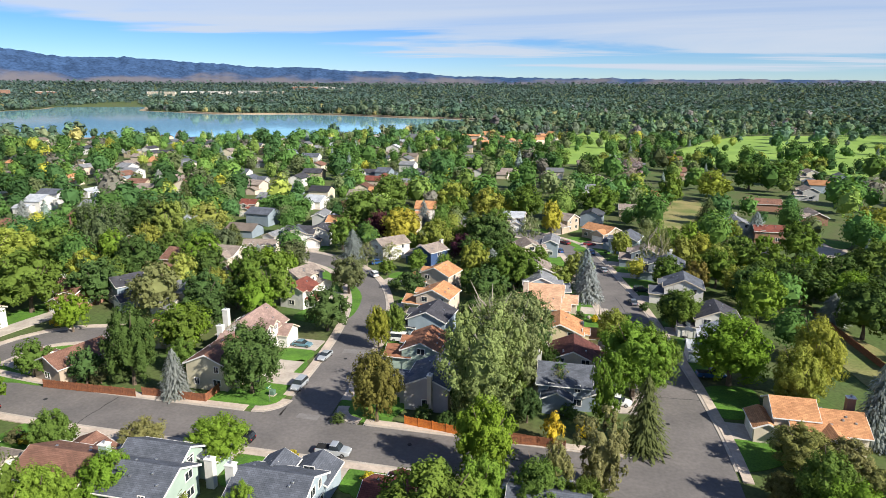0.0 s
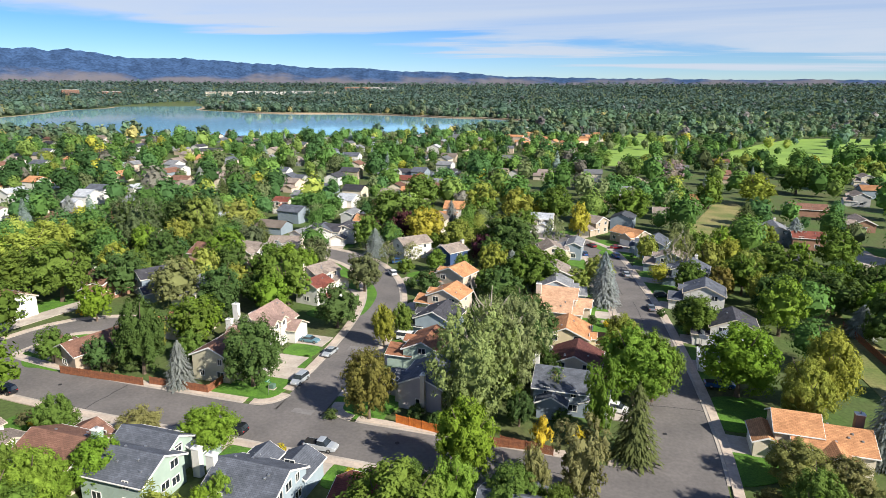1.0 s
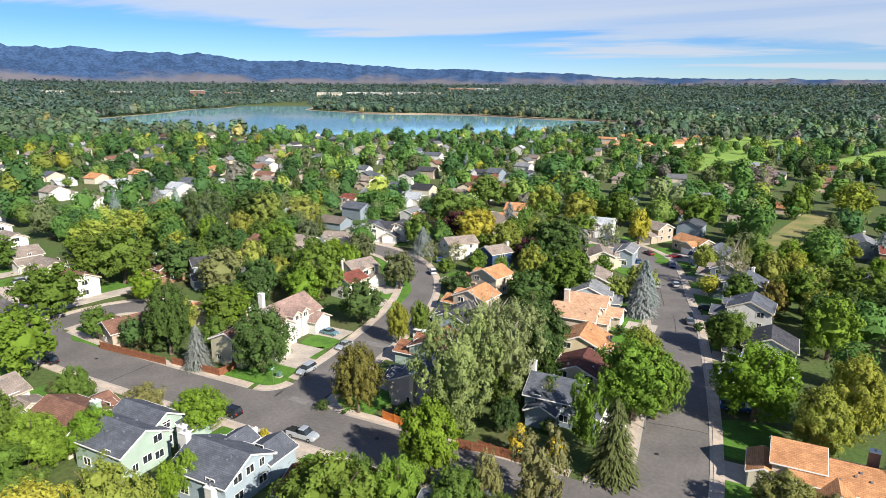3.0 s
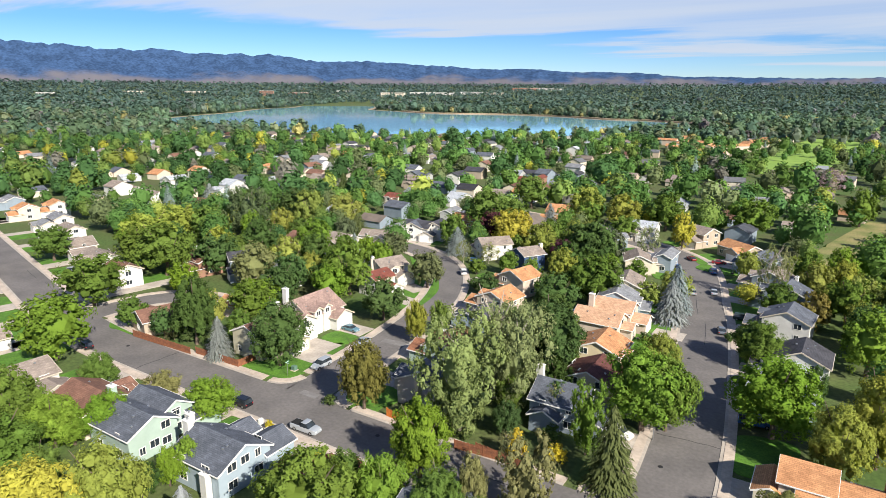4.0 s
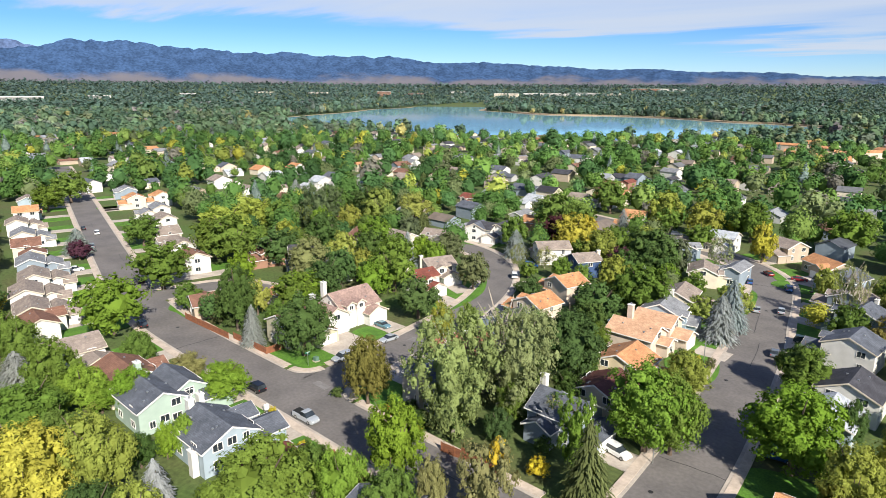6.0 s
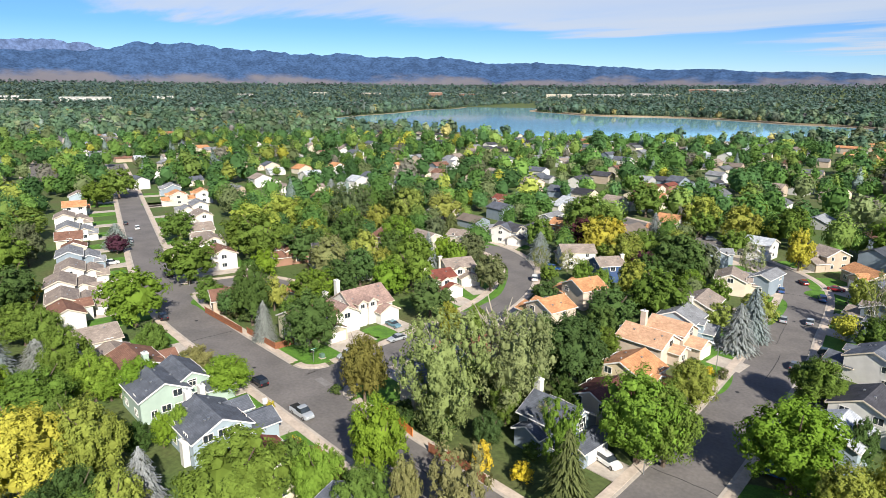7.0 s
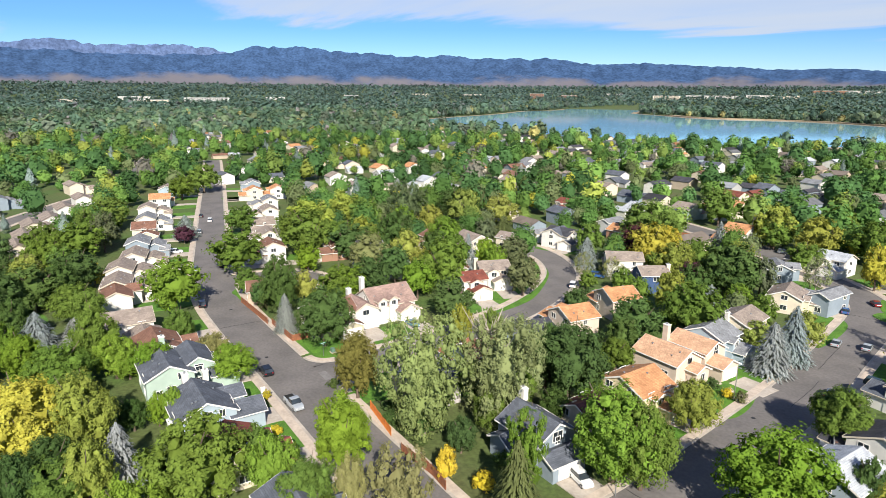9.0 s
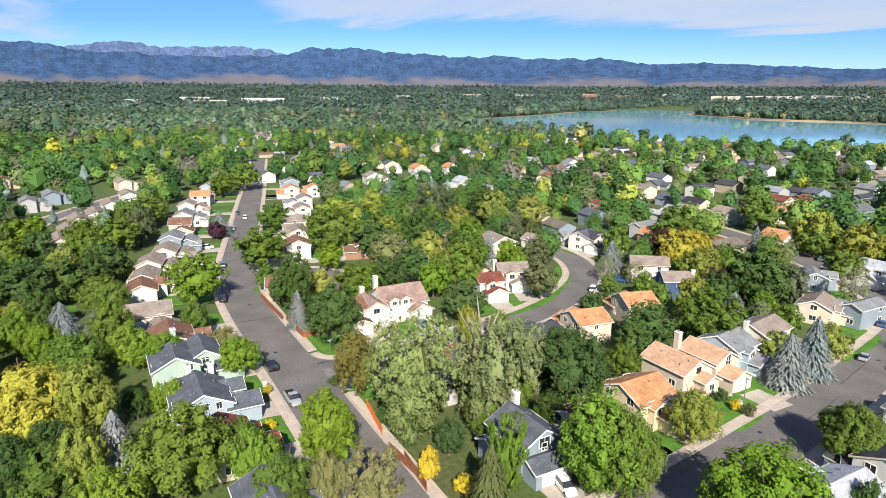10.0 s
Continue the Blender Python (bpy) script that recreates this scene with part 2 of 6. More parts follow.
# ---- the land ----
LAKE = [(-1040, 740), (-800, 640), (-600, 640), (-440, 655), (-330, 700), (-255, 830), (-190, 980), (-120, 1130), (-160, 1200), (-300, 1290), (-390, 1300), (-490, 1360), (-600, 1400), (-700, 1400), (-790, 1360),
        (-880, 1360), (-1000, 1420), (-1130, 1475), (-1200, 1545), (-1330, 1740), (-1560, 1990), (-1690, 2050), (-1610, 1720), (-1470, 1500), (-1420, 1330), (-1250, 1086), (-1120, 850)]
GOLF = [[(-27, 651), (3, 954), (48, 916), (42, 672), (12, 550), (-14, 515)],
        [(77, 1379), (283, 1401), (224, 1123), (59, 973)],
        [(74, 620), (189, 891), (285, 944), (400, 981), (222, 534), (161, 496), (97, 547)]]


def land_height(x, y):
    r = math.hypot(x, y)
    return 0.0 if r < 2400 else 115 * ((r - 2400) / 2350) ** 1.3


def build_ground():
    v, f = [(0, 0, -0.05)], []
    radii = [15 * 1.13 ** i for i in range(47)] + [4880]
    n = 96
    for r in radii:
        for k in range(n):
            a = 2 * math.pi * k / n
            x, y = -math.sin(a) * r, math.cos(a) * r
            v.append((x, y, land_height(x, y) - 0.05))
    for k in range(n):
        f.append((0, 1 + k, 1 + (k + 1) % n))
    for i in range(len(radii) - 1):
        for k in range(n):
            a, b = 1 + i * n + k, 1 + i * n + (k + 1) % n
            f.append((a, a + n, b + n, b))
    ob = tagged(new("ground", grid_mesh("ground", v, f, GROUND)), "flat ground of grass and bare earth between the houses", "ground", kind="structure")
    return ob


def build_mountains():
    """Foothills along the horizon: azimuth from +y to the left in degrees, crest height in metres."""
    def crest(az, keys):
        for (a0, h0), (a1, h1) in zip(keys, keys[1:]):
            if a0 <= az <= a1:
                t = (az - a0) / (a1 - a0)
                return h0 + (h1 - h0) * t * t * (3 - 2 * t)
        return keys[0][1] if az < keys[0][0] else keys[-1][1]
    front = [(-60, 120), (-26, 138), (-10, 152), (4, 162), (12, 170), (14, 190), (20, 208), (25, 228), (29, 230), (32, 246), (38, 272), (42, 268), (46, 308), (50, 326), (53, 326), (55.5, 340),
             (58, 322), (63, 350), (67, 378), (71, 374), (75, 325), (80, 306), (88, 314), (94, 374), (98, 385), (112, 380), (140, 280)]
    back = [(70, 250), (76, 375), (78.5, 396), (83, 370), (86, 410), (92, 350), (97, 335), (112, 330)]
    def ridge(name, keys, a0, a1, r_near, r_top, seed, mat, label, lift=0.0):
        v, f = [], []
        na, nr = int((a1 - a0) * 7), 20
        for i in range(na + 1):
            az = a0 + (a1 - a0) * i / na
            h = 56 + (crest(az, keys) - 56) * 0.91
            h *= (1 + 0.045 * noise.noise(Vector((az * 0.8, seed, 0))) + 0.03 * noise.noise(Vector((az * 2.3, seed, 5))))
            foot = land_height(0, r_near) - 6
            for k in range(nr + 1):
                t = k / nr
                r = r_near + (r_top - r_near) * t
                a = radians(az)
                x, y = -math.sin(a) * r, math.cos(a) * r
                q = Vector((x / 260, y / 260, seed))
                rough = noise.fractal(q * 0.6, 1.1, 2.1, 4)
                spur = 1 - abs(noise.noise(Vector((az * 0.55, t * 1.2, seed + 3))))
                shape = t ** 1.25 * (0.8 + 0.2 * spur) + max(0, t - 0.8) * (1 - spur)
                z = foot + (h - foot) * min(1.02, shape) + rough * (3 + 0.05 * (h - foot)) * min(1, 4 * t) * min(1, (r_top - r_near) / 400)
                v.append((x, y, z + lift))
        for i in range(na):
            for k in range(nr):
                a = i * (nr + 1) + k
                f.append((a, a + 1, a + nr + 2, a + nr + 1))
        me = grid_mesh(name, v, f, mat)
        for p in me.polygons:
            p.use_smooth = True
        return tagged(new(name, me), label, "mountains", kind="structure")
    # blue-grey colours below include the haze of distance
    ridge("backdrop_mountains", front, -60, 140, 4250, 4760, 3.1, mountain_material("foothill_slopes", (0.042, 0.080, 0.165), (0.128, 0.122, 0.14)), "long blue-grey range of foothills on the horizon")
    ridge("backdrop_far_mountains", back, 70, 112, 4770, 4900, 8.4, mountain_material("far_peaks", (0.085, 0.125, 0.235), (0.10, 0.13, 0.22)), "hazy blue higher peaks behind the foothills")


build_ground()
build_mountains()


def water():
    m = bpy.data.materials.new("lake_water")
    m.use_nodes = True
    nt = m.node_tree
    b = nt.nodes["Principled BSDF"]
    b.inputs["Base Color"].default_value = (0.27, 0.55, 0.65, 1)
    b.inputs["Roughness"].default_value = 0.05
    tc, tx, bp = nt.nodes.new("ShaderNodeTexCoord"), nt.nodes.new("ShaderNodeTexNoise"), nt.nodes.new("ShaderNodeBump")
    tx.inputs["Scale"].default_value = 0.15
    bp.inputs["Strength"].default_value, bp.inputs["Distance"].default_value = 0.008, 0.1
    nt.links.new(tc.outputs["Object"], tx.inputs[0]); nt.links.new(tx.outputs[0], bp.inputs["Height"]); nt.links.new(bp.outputs[0], b.inputs["Normal"])
    return m


def grown(poly, d):
    """The outline moved outward by d metres."""
    out = []
    for i, (x, y) in enumerate(poly):
        a, b = Vector(poly[i - 1]), Vector(poly[(i + 1) % len(poly)])
        t = (b - a).normalized()
        out.append((x + t.y * d, y - t.x * d))
    return out


SHORE = grown(LAKE, 16)
tagged(new("shore", blob("shore", SHORE, 0.3, SAND, 0.4, 30)), "tan sandy shore round the lake", "shore", kind="structure")
tagged(new("water", blob("water", LAKE, 0.5, water(), 0.1, 30)), "calm pale blue lake mirroring the sky and trees", "lake", kind="structure")
# a low bank of bare earth along the far shore
bank = smooth_line([(-40, 1100), (-120, 1150), (-160, 1218), (-300, 1308), (-390, 1318), (-490, 1378), (-600, 1418), (-700, 1418), (-790, 1378), (-880, 1376), (-1000, 1436)], 20)
tagged(new("embankment", strip("embankment", bank, -24, 0, -0.2, 2.6, SAND)), "bare tan earth bank along the far lake shore", "bank", kind="structure")
for poly in GOLF:
    tagged(new("fairway", blob("fairway", poly, 0.1, FAIRWAY, 0.2, 20)), "bright mown golf course grass between trees", "fairway", kind="structure")

# ---- streets ----
STREETS = [
    ([(22, 87), (-40, 87.2), (-85, 87), (-110, 88.5), (-138, 93.5), (-165, 100), (-215, 112.5), (-300, 134), (-340, 144), (-470, 176)], 5.3),
    ([(-45.6, 92), (-46.2, 100), (-47, 114), (-49.5, 133), (-52.5, 147), (-56.5, 159), (-63, 172), (-72.5, 184.5), (-84, 193), (-98, 198), (-120, 200)], 4.6),
    ([(20, 30), (20, 60), (20, 95), (19, 112), (17.5, 127), (15, 146), (13, 160), (10.5, 175), (7, 191), (4, 206), (0.5, 221), (-4, 233), (-13, 243.5), (-28, 253), (-50, 266), (-75, 276), (-112, 285), (-160, 290)], 5.3),
    ([(-421, 113), (-599, 158), (-781, 202), (-977, 248)], 6.0),
    ([(-197, 9), (-215, 21), (-240, 30), (-269, 44), (-312, 70), (-346, 94)], 4.0),
    ([(-122, 92), (-121.5, 103), (-118, 113), (-108, 118), (-92, 119)], 4.4),
]
LINES = [(smooth_line(p), w) for p, w in STREETS]


def street_distance(x, y):
    q = Vector((x, y))
    return min(min((p - q).length for p in line[::2]) - w for line, w in LINES)


for i, (line, w) in enumerate(LINES):
    tagged(new("road", strip("road", line, -w, w, -0.2, 0.02 + 0.004 * i, ASPHALT)), "worn grey asphalt residential street", "road", kind="structure")


# rounded street corners: where the kerb lines cross, the way into the block, the radius
CORNERS = [(-50.15, 92.45, -1, 1, 5.5), (-41.05, 92.5, 1, 1, 5.5), (14.75, 92.35, -1, 1, 6.5), (14.75, 81.7, -1, -1, 6.5)]
for x, y, sx, sy, r in CORNERS:
    arc = [(x + sx * r * (1 - math.sin(a)), y + sy * r * (1 - math.cos(a))) for a in (math.pi / 2 * k / 8 for k in range(9))]
    bm = bmesh.new()
    vs = [bm.verts.new((p, q, 0.035)) for p, q in [(x - sx * 0.3, y - sy * 0.3), (x - sx * 0.3, arc[0][1])] + arc + [(arc[-1][0], y - sy * 0.3)]]
    fc = bm.faces.new(vs)
    if fc.normal.z < 0:
        fc.normal_flip()
    me = mesh_of(bm, "road_corner")
    me.materials.append(ASPHALT)
    tagged(new("road_corner", me), "worn grey asphalt at a rounded street corner", "road", kind="structure")
    line = [Vector(p) for p in arc]
    away = 1 if (line[1] - line[0]).cross(Vector((x + sx * r, y + sy * r)) - line[0]) > 0 else -1
    tagged(new("kerb", strip("kerb", line, min(0, away * 0.53), max(0, away * 0.53), -0.1, 0.10, DRIVE)), "pale concrete rolled kerb round a corner", "kerb", kind="structure")
    tagged(new("pavement", strip("pavement", line, min(away * 0.52, away * 2.08), max(away * 0.52, away * 2.08), -0.1, 0.157, CONCRETE)), "tan concrete pavement round a corner", "pavement", kind="structure")


def in_corner(p):
    return any(-0.5 < (p.x - x) * sx < r and -0.5 < (p.y - y) * sy < r for x, y, sx, sy, r in CORNERS)


def in_road(p, skip):
    return any(j != skip and min((q - p).length for q in l) < w - 0.1 for j, (l, w) in enumerate(LINES))


def kerb_runs(i, d):
    """Stretches of an offset line that no other street cuts."""
    line, w = LINES[i]
    runs, run = [], []
    for p, q in zip(line, offset_line(line, d)):
        if in_road(q, i) or in_corner(q):
            if len(run) > 1:
                runs.append(run)
            run = []
        else:
            run.append(q)
    if len(run) > 1:
        runs.append(run)
    return runs


for i, (line, w) in enumerate(LINES):
    for side in (-1, 1):
        for run in kerb_runs(i, side * (w + 0.25)):
            tagged(new("kerb", strip("kerb", run, -0.28, 0.28, -0.1, 0.10, DRIVE)), "pale concrete rolled kerb along the street", "kerb", kind="structure")
        for run in kerb_runs(i, side * (w + 1.3)):
            tagged(new("pavement", strip("pavement", run, -0.78, 0.78, -0.1, 0.16, CONCRETE)), "tan concrete pavement beside the street", "pavement", kind="structure")

# ---- houses ----
ROOFS = {
    "brown": ((0.224, 0.118, 0.084), (0.157, 0.084, 0.062)), "slate": ((0.118, 0.129, 0.157), (0.078, 0.087, 0.106)), "red": ((0.213, 0.069, 0.050), (0.146, 0.050, 0.039)),
    "orange": ((0.515, 0.263, 0.129), (0.381, 0.185, 0.090)), "tan": ((0.29, 0.24, 0.205), (0.22, 0.18, 0.155)), "grey": ((0.235, 0.241, 0.258), (0.168, 0.174, 0.185)),
    "dark": ((0.069, 0.069, 0.081), (0.047, 0.047, 0.056)), "rust": ((0.325, 0.151, 0.084), (0.235, 0.106, 0.062)), "maroon": ((0.140, 0.056, 0.047), (0.095, 0.039, 0.034)), "pale": ((0.448, 0.470, 0.504), (0.336, 0.358, 0.392)), "rose": ((0.325, 0.224, 0.190), (0.246, 0.168, 0.146)), "salmon": ((0.560, 0.347, 0.224), (0.448, 0.269, 0.168)),
}
WALLS = {
    "white": (0.636, 0.619, 0.585), "cream": (0.604, 0.534, 0.426), "beige": (0.498, 0.463, 0.337), "mint": (0.359, 0.452, 0.390), "blue": (0.328, 0.398, 0.452), "lavender": (0.463, 0.426, 0.426),
    "tan": (0.426, 0.347, 0.267), "peach": (0.596, 0.489, 0.400), "yellow": (0.641, 0.534, 0.356), "navy": (0.047, 0.086, 0.189), "steel": (0.234, 0.281, 0.328), "grey": (0.374, 0.374, 0.365), "brick": (0.292, 0.163, 0.112),
}
ROOF_WORDS = {"brown": "brown", "slate": "slate-grey", "red": "red-brown", "orange": "orange-tan", "tan": "tan", "grey": "light grey", "dark": "charcoal", "rust": "rust-brown", "maroon": "dark red", "pale": "pale blue-grey", "rose": "rosy brown", "salmon": "salmon-tan"}


def shingles(key):
    name = "shingles_" + key
    if name in MATS:
        return MATS[name]
    a, b = ROOFS[key]
    m = material(name, a, b, 0.45, rough=0.9, fine=0.0, spec=0.2)
    nt = m.node_tree
    n, l, bs = nt.nodes.new, nt.links.new, nt.nodes["Principled BSDF"]
    tc = n("ShaderNodeTexCoord")
    # courses of shingles, each tab a little lighter or darker
    mp = n("ShaderNodeMapping")
    l(tc.outputs["UV"], mp.inputs[0])
    br = n("ShaderNodeTexBrick")
    br.inputs["Scale"].default_value, br.inputs["Brick Width"].default_value, br.inputs["Row Height"].default_value = 1.0, 0.6, 0.28
    br.inputs["Mortar Size"].default_value = 0.02
    br.inputs["Color1"].default_value, br.inputs["Color2"].default_value, br.inputs["Mortar"].default_value = (1.18, 1.18, 1.18, 1), (0.85, 0.85, 0.85, 1), (0.6, 0.6, 0.6, 1)
    l(mp.outputs[0], br.inputs[0])
    old = bs.inputs["Base Color"].links[0].from_socket
    mu = n("ShaderNodeVectorMath"); mu.operation = "MULTIPLY"
    l(old, mu.inputs[0]); l(br.outputs[0], mu.inputs[1]); l(mu.outputs[0], bs.inputs["Base Color"])
    bp = n("ShaderNodeBump"); bp.inputs["Strength"].default_value = 0.4; bp.inputs["Distance"].default_value = 0.02
    l(br.outputs[1], bp.inputs["Height"]); bp.invert = True; l(bp.outputs[0], bs.inputs["Normal"])
    return m


def siding(key):
    name = "siding_" + key
    if name in MATS:
        return MATS[name]
    c = WALLS[key]
    m = material(name, c, tuple(v * 0.88 for v in c), 0.6, rough=0.7, spec=0.3)
    nt = m.node_tree
    n, l, bs = nt.nodes.new, nt.links.new, nt.nodes["Principled BSDF"]
    tc, wv, bp = n("ShaderNodeTexCoord"), n("ShaderNodeTexWave"), n("ShaderNodeBump")
    wv.wave_type, wv.bands_direction, wv.wave_profile = "BANDS", "Z", "SAW"
    wv.inputs["Scale"].default_value = 1.6
    bp.inputs["Strength"].default_value, bp.inputs["Distance"].default_value = 0.5, 0.02
    l(tc.outputs["Object"], wv.inputs[0]); l(wv.outputs[1], bp.inputs["Height"]); l(bp.outputs[0], bs.inputs["Normal"])
    return m


def gable_shell(w, d, z0, eave, rise):
    """Walls with gables at the two ends of a ridge that runs along y."""
    bm = bmesh.new()
    a = [bm.verts.new(p) for p in ((-w / 2, -d / 2, z0), (w / 2, -d / 2, z0), (w / 2, -d / 2, eave), (0, -d / 2, eave + rise), (-w / 2, -d / 2, eave))]
    b = [bm.verts.new((v.co.x, d / 2, v.co.z)) for v in a]
    bm.faces.new(a)
    bm.faces.new(b[::-1])
    for i in range(5):
        bm.faces.new((a[i], b[i], b[(i + 1) % 5], a[(i + 1) % 5]))
    bmesh.ops.recalc_face_normals(bm, faces=bm.faces[:])
    return bm


def gable_roof(w, d, eave, rise, over, thick=0.2):
    """A folded slab with an overhang, with a flat map in metres for the shingle courses."""
    bm = bmesh.new()
    uv = bm.loops.layers.uv.new("UVMap")
    k, x1 = rise / (w / 2), w / 2 + over
    slope = math.hypot(1, k)
    zt, zb = eave + rise + 0.06, eave - k * over + 0.06
    prof = [(-x1, zb), (0, zt), (x1, zb), (x1, zb + thick), (0, zt + thick), (-x1, zb + thick)]
    a = [bm.verts.new((x, -d / 2 - over, z)) for x, z in prof]
    b = [bm.verts.new((x, d / 2 + over, z)) for x, z in prof]
    for i, j in ((0, 1), (1, 2), (2, 3), (3, 4), (4, 5), (5, 0)):
        bm.faces.new((a[i], a[j], b[j], b[i]))
    for q in (a, b):
        bm.faces.new((q[0], q[1], q[4], q[5])), bm.faces.new((q[1], q[2], q[3], q[4]))
    bmesh.ops.recalc_face_normals(bm, faces=bm.faces[:])
    for f in bm.faces:
        for lp in f.loops:
            lp[uv].uv = (lp.vert.co.y, abs(lp.vert.co.x) * slope)
    return bm


def rake_board(w, d, eave, rise, over, end):
    """The white board under one gable's roof edge: one bent plank."""
    bm = bmesh.new()
    k, x1 = rise / (w / 2), w / 2 + over
    zt, zb = eave + rise + 0.24, eave - k * over + 0.24
    prof = [(-x1, zb), (0, zt), (x1, zb), (x1, zb - 0.28), (0, zt - 0.28), (-x1, zb - 0.28)]
    a = [bm.verts.new((x, end * (d / 2 + over + 0.003), z)) for x, z in prof]
    b = [bm.verts.new((x, end * (d / 2 + over + 0.06), z)) for x, z in prof]
    for i in range(6):
        bm.faces.new((a[i], a[(i + 1) % 6], b[(i + 1) % 6], b[i]))
    for q in (a, b):
        bm.faces.new((q[0], q[1], q[4], q[5])), bm.faces.new((q[1], q[2], q[3], q[4]))
    bmesh.ops.recalc_face_normals(bm, faces=bm.faces[:])
    return bm


def eave_gutter(w, d, eave, rise, over, s):
    x, z = s * (w / 2 + over), eave - rise / (w / 2) * over
    return box(min(x + s * 0.004, x + s * 0.11), -d / 2 - over, z + 0.08, max(x + s * 0.004, x + s * 0.11), d / 2 + over, z + 0.24)


WINDOW_MESHES = {}


def window(parent, x, y, z, side, w=1.2, h=1.2):
    """A framed window on a wall of the house, in the house's own axes; side: the way that it faces (degrees)."""
    key = (w, h)
    if key not in WINDOW_MESHES:
        bm = bmesh.new()
        for x0, z0, x1, z1 in ((-w / 2 - 0.1, -h / 2 - 0.1, w / 2 + 0.1, -h / 2), (-w / 2 - 0.1, h / 2, w / 2 + 0.1, h / 2 + 0.1), (-w / 2 - 0.1, -h / 2, -w / 2, h / 2), (w / 2, -h / 2, w / 2 + 0.1, h / 2), (-0.03, -h / 2, 0.03, h / 2)):
            add_box(bm, x0, -0.07, z0, x1, 0.02, z1)
        fm = mesh_of(bm, "window"); fm.materials.append(WHITE)
        pm = mesh_of(box(-w / 2, -0.02, -h / 2, w / 2, 0.02, h / 2), "pane"); pm.materials.append(GLASS)
        WINDOW_MESHES[key] = (fm, pm)
    fm, pm = WINDOW_MESHES[key]
    ob = part("window", fm, None, parent)
    ob.matrix_basis = pose(x, y, z, 0, 0, side + 90)
    part("pane", pm, None, ob)
    return ob


def garage_door(parent, x, y, side, w=4.8, z=0.15):
    bm = bmesh.new()
    n = 4
    for i in range(n):
        add_box(bm, -w / 2, -0.09, z + i * 0.55, w / 2, 0.02, z + i * 0.55 + 0.52)
    ob = part("garage_door", bm, WHITE, parent, "white panelled garage door")
    ob.matrix_basis = pose(x, y, 0, 0, 0, side + 90)


def chimney(parent, x, y, top, mat, w=1.1, d=0.8):
    bm = box(x - w / 2, y - d / 2, 0, x + w / 2, y + d / 2, top, 0.03)
    ob = part("chimney", bm, mat, parent)
    part("cap", box(x - w / 2 - 0.08, y - d / 2 - 0.08, top + 0.003, x + w / 2 + 0.08, y + d / 2 + 0.08, top + 0.14), WHITE, ob)
    bm = bmesh.new()
    bmesh.ops.create_cone(bm, cap_ends=True, segments=8, radius1=0.16, radius2=0.16, depth=0.4, matrix=Matrix.Translation((x, y, top + 0.34)))
    part("flue", bm, STEEL, ob)


def block(parent, cx, cy, w, d, eave, axis, wall, roof, pitch=0.45, over=0.4, windows=True, trim=True, z0=-0.1):
    """One gabled volume; axis 'x' or 'y': the way of its ridge."""
    if axis == "x":
        ww, dd, turn = d, w, 90
    else:
        ww, dd, turn = w, d, 0
    rise = pitch * ww / 2
    m = pose(cx, cy, 0, 0, 0, turn)
    white = WHITE if wall != "white" else siding("cream")
    part("wall", gable_shell(ww, dd, z0, eave, rise), siding(wall), parent).matrix_basis = m
    part("roof", gable_roof(ww, dd, eave, rise, over), shingles(roof), parent).matrix_basis = m
    if trim:
        for s in (-1, 1):
            part("rake_board", rake_board(ww, dd, eave, rise, over, s), white, parent).matrix_basis = m
            part("gutter", eave_gutter(ww, dd, eave, rise, over, s), white, parent).matrix_basis = m
    if windows:
        levels = [1.6] if eave < 4 else [1.6, 4.3]
        for z in levels:
            for s, half, length in ((-90, d / 2, w), (90, d / 2, w), (0, w / 2, d), (180, w / 2, d)):
                n = max(1, int(length / 4.2))
                for i in range(n):
                    if RNG.random() < 0.25:
                        continue
                    o = (i + 0.5) / n * length - length / 2
                    wx, wy = (o, half * (1 if s == 90 else -1)) if abs(s) == 90 else (half * (1 if s == 0 else -1), o)
                    window(parent, cx + wx, cy + wy, z, s, *((1.5, 1.2) if RNG.random() < 0.6 else (0.9, 1.2)))
        if eave >= 4 and rise > 1.7 and axis == "y":
            window(parent, cx, cy - d / 2, eave + rise * 0.35, -90, 0.9, 0.9)
    return rise


RNG = random.Random(11)
HOUSES = []
YARDS = []
KEEP_OPEN = []


def vents(parent, cx, cy, w, d, eave, axis, pitch):
    """Plumbing pipes and box vents on one slope."""
    for _ in range(3):
        u, o = RNG.uniform(-0.4, 0.4), RNG.uniform(0.15, 0.7)
        half = (d if axis == "x" else w) / 2
        z = eave + pitch * half * (1 - o) + 0.22
        s = RNG.choice((-1, 1))
        x, y = (cx + u * w, cy + s * o * half) if axis == "x" else (cx + s * o * half, cy + u * d)
        part("roof_vent", box(x - 0.17, y - 0.17, z - 0.2, x + 0.17, y + 0.17, z + 0.22, 0.03), STEEL, parent)


